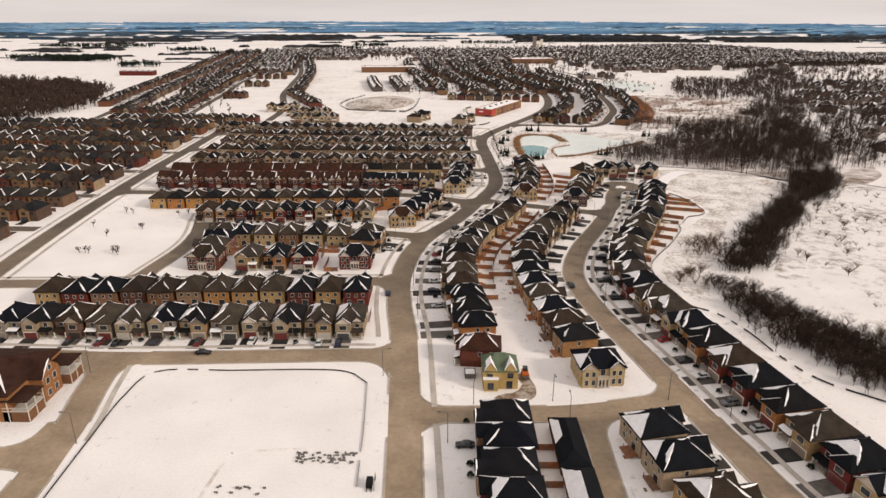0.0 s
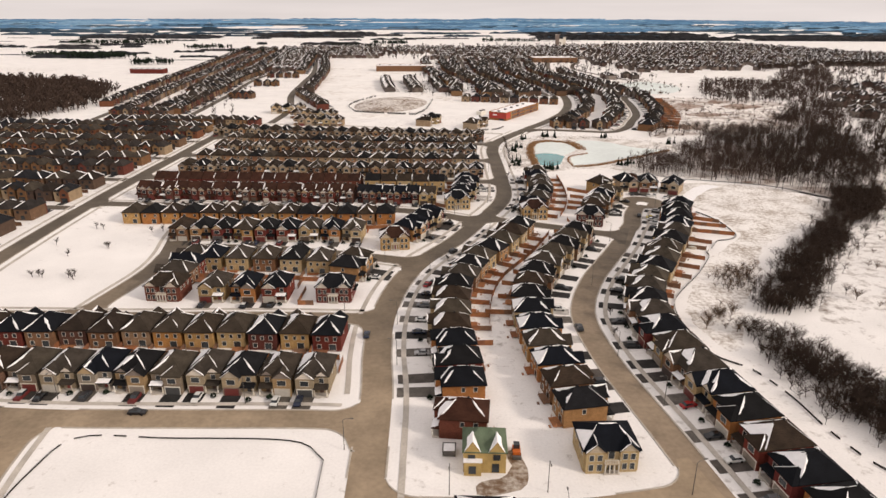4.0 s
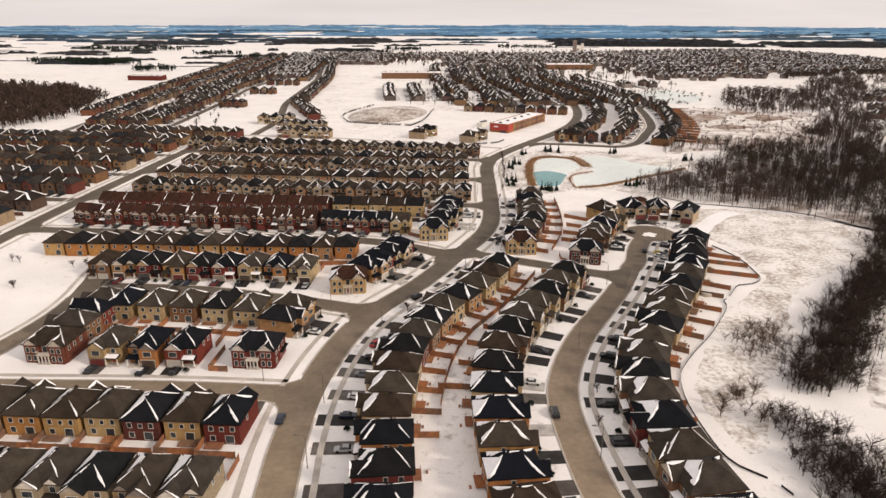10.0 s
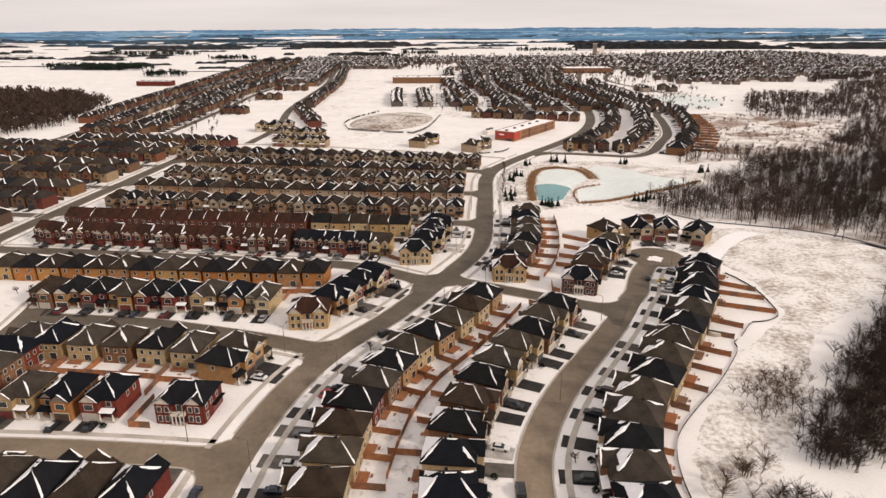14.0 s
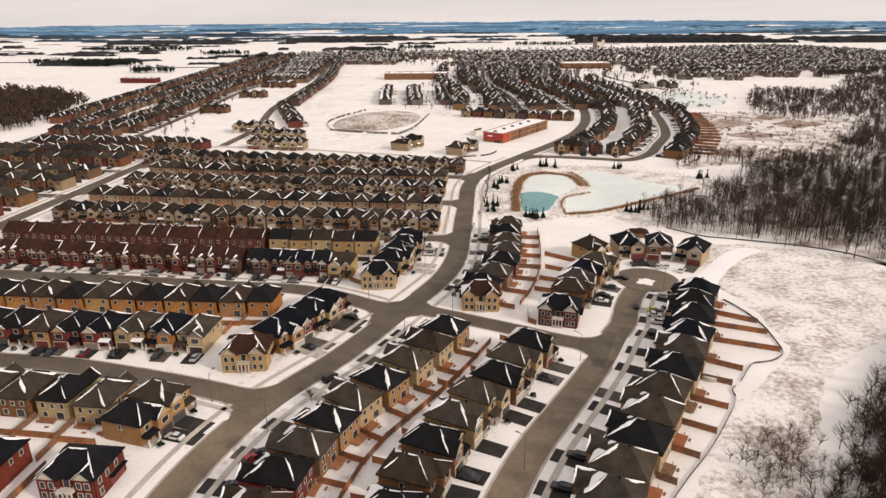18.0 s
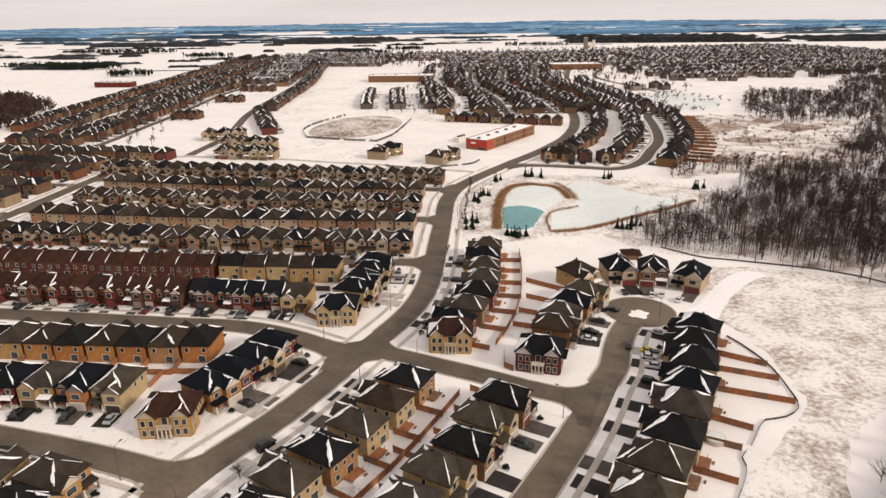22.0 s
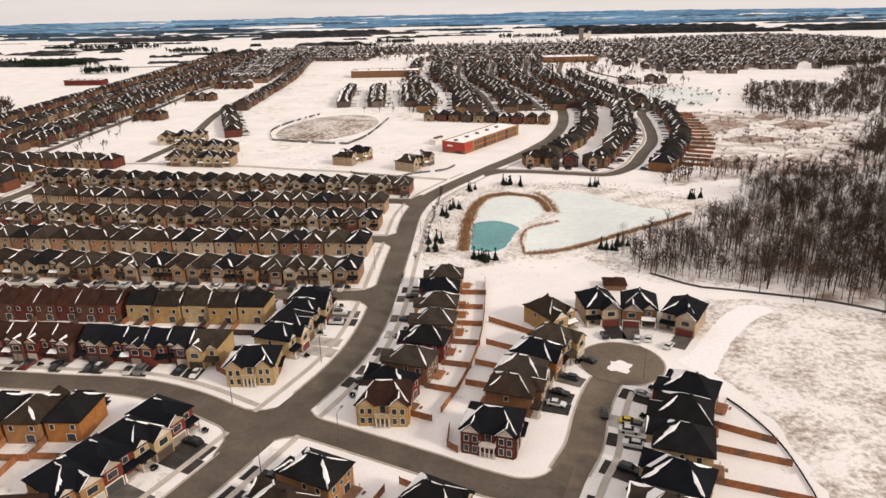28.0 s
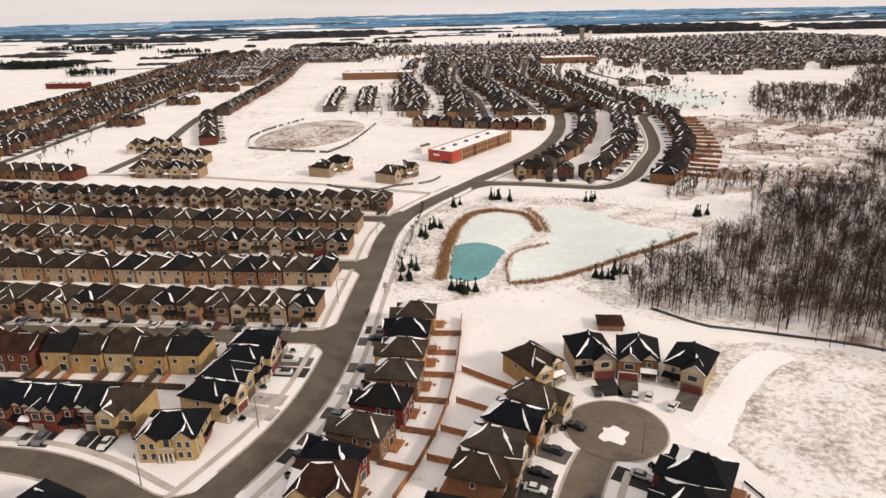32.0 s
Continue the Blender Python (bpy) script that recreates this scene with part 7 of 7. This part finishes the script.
def reeds(line_pts, wide, count, seed, hh=1.3):
    rng = random.Random(seed)
    line = smooth(line_pts, 1.0)
    v, f = [], []
    for _ in range(count):
        p = line[rng.randrange(len(line))] + np.array((rng.gauss(0, wide), rng.gauss(0, wide)))
        a = rng.uniform(0, 6.283)
        z = hh * rng.uniform(0.5, 1.2)
        k = len(v)
        r = 0.16
        v += [(p[0] + r * math.cos(a + t), p[1] + r * math.sin(a + t), 0) for t in (0, 2.09, 4.18)] + [(p[0] + rng.uniform(-0.4, 0.4), p[1] + rng.uniform(-0.4, 0.4), z)]
        f += [(k, k + 1, k + 3), (k + 1, k + 2, k + 3), (k + 2, k, k + 3)]
    me = bpy.data.meshes.new("reeds")
    me.from_pydata(v, [], f)
    me.materials.append(M_REED if hh > 1 else M_BRUSH)
    tagged(new("reeds", me), "dry golden-brown reeds along the pond edge" if hh > 1 else "dry brown tufts standing out of the snow", "reeds" if hh > 1 else "dry grass", kind="stuff")


reeds([(56, 462), (55.5, 490), (57.5, 518), (63.5, 537), (74, 543)], 1.2, 3800, 1)
reeds([(74, 543), (86, 537), (91, 523), (92, 514)], 0.8, 1300, 13)
reeds([(81, 458), (98, 464.5), (122, 484), (140, 498), (155, 512)], 0.8, 2000, 2)
reeds([(95.5, 512), (93.5, 530), (88, 545)], 1.0, 350, 3)
reeds([(95.5, 499), (83, 489.5), (79, 476), (79.5, 460)], 0.35, 260, 9)
reeds([(45, 450), (42, 500), (50, 545), (100, 560), (150, 545), (170, 515), (130, 470), (110, 455)], 5, 1600, 5, 0.5)
reeds([(200, 590), (260, 600), (320, 650), (250, 700), (215, 660)], 16, 2500, 8, 0.8)


# ---- corner block of three-storey terraces with balconies ----
cb = thing("corner_terrace", "orange-brown brick corner terrace with white balcony rails", "house", "corner houses")
part("wall", Mesh().box(-128, -108, 146, 170, 0, 7.6).box(-108.2, -104.5, 155, 163, 0, 7.2), M_SCHOOL, cb)
part("lower_wall", Mesh().box(-110, -103.6, 146, 153, 0, 3.0), M_BRICK, cb)
part("lower_wall", Mesh().box(-109, -102.6, 164, 170, 0, 3.0), M_BRICK, cb)
pl, co = wide_planes(-128, -108, 146, 170, 7.6, 4.2, 0.5)
part("roof", roof_mesh(Mesh(), pl, co), M_ROOF_BROWN, cb)
A_, B_, r1_, r0_ = pl[0]
part("roof_snow", snow_strip(grng, B_, r1_, A_, 0.1, 0.95, 1.2), M_SNOW, cb)
part("roof_snow", snow_strip(grng, r0_, r1_, A_, 0.2, 1.0, 0.7), M_SNOW, cb)
part("roof_snow", snow_strip(grng, A_, r0_, B_, 0.1, 0.9, 0.9), M_SNOW, cb)
gb = Mesh()
gb.v += [(-104.5, 155, 7.2), (-104.5, 163, 7.2), (-104.5, 159, 10.6), (-116, 155, 7.2), (-116, 163, 7.2), (-116, 159, 10.6)]
gb.f += [(0, 1, 2), (0, 2, 5, 3), (2, 1, 4, 5)]
part("gable", gb, M_SCHOOL, cb)
gb = Mesh()
gb.v += [(-104, 154.5, 6.9), (-104, 159, 10.8), (-104, 163.5, 6.9), (-118, 154.5, 6.9), (-118, 159, 10.8), (-118, 163.5, 6.9), (-104, 154.5, 6.7), (-104, 159, 10.6), (-104, 163.5, 6.7)]
gb.f += [(0, 1, 4, 3), (1, 2, 5, 4), (0, 6, 7, 1), (1, 7, 8, 2)]
part("gable_roof", gb, M_ROOF_BROWN, cb)
part("gable_snow", snow_strip(grng, (-104, 159, 10.8), (-104, 154.5, 6.9), (-118, 159, 10.8), 0, 1, 0.7), M_SNOW, cb)
window(cb, -104.5, 159, 7.6, 1.3, 1.4, "r")
for x0, x1, y0, y1 in ((-110, -103.4, 145.8, 153), (-109, -102.4, 164, 170.2)):
    part("balcony_floor", Mesh().box(x0, x1, y0, y1, 3.0, 3.2), M_FRAME, cb)
    part("balcony_rail", Mesh().box(x0, x1, y0, y0 + 0.08, 3.95, 4.1).box(x1 - 0.08, x1, y0, y1, 3.95, 4.1).box(x0, x1, y1 - 0.08, y1, 3.95, 4.1), M_FRAME, cb, "white balcony rail")
    for px, py in ((x1 - 0.1, y0 + 0.1), (x1 - 0.1, y1 - 0.1), (x0 + 1.5, y0 + 0.1), (x1 - 0.1, (y0 + y1) / 2)):
        part("balcony_post", Mesh().box(px - 0.09, px + 0.09, py - 0.09, py + 0.09, 0, 6.0), M_FRAME, cb)
    part("balcony_roof", Mesh().box(x0 - 0.3, x1 + 0.3, y0 - 0.3, y1 + 0.3, 5.9, 6.2), M_ROOF_BROWN, cb)
for y0 in (156.2, 159.4):
    for z0 in (1.0, 4.4):
        w_ = window(cb, -104.5, y0 + 1.0, z0, 1.5, 1.7, "r")
for x0 in (-126, -122, -118, -113.5):
    for z0 in (1.0, 4.4):
        window(cb, x0, 146, z0, 1.4, 1.6, "f")

cb.matrix_world = pose(0, -4, 0)

edge = offset(LINES["far_crescent"], -25)
nrm_ = normals(LINES["far_crescent"])
for k in range(27, len(edge) - 8, 3):  # garden fences of the far crescent
    fence(edge[k], edge[k] - nrm_[k] * 15, "red-brown wooden fence between far snowy gardens", "far garden fences")
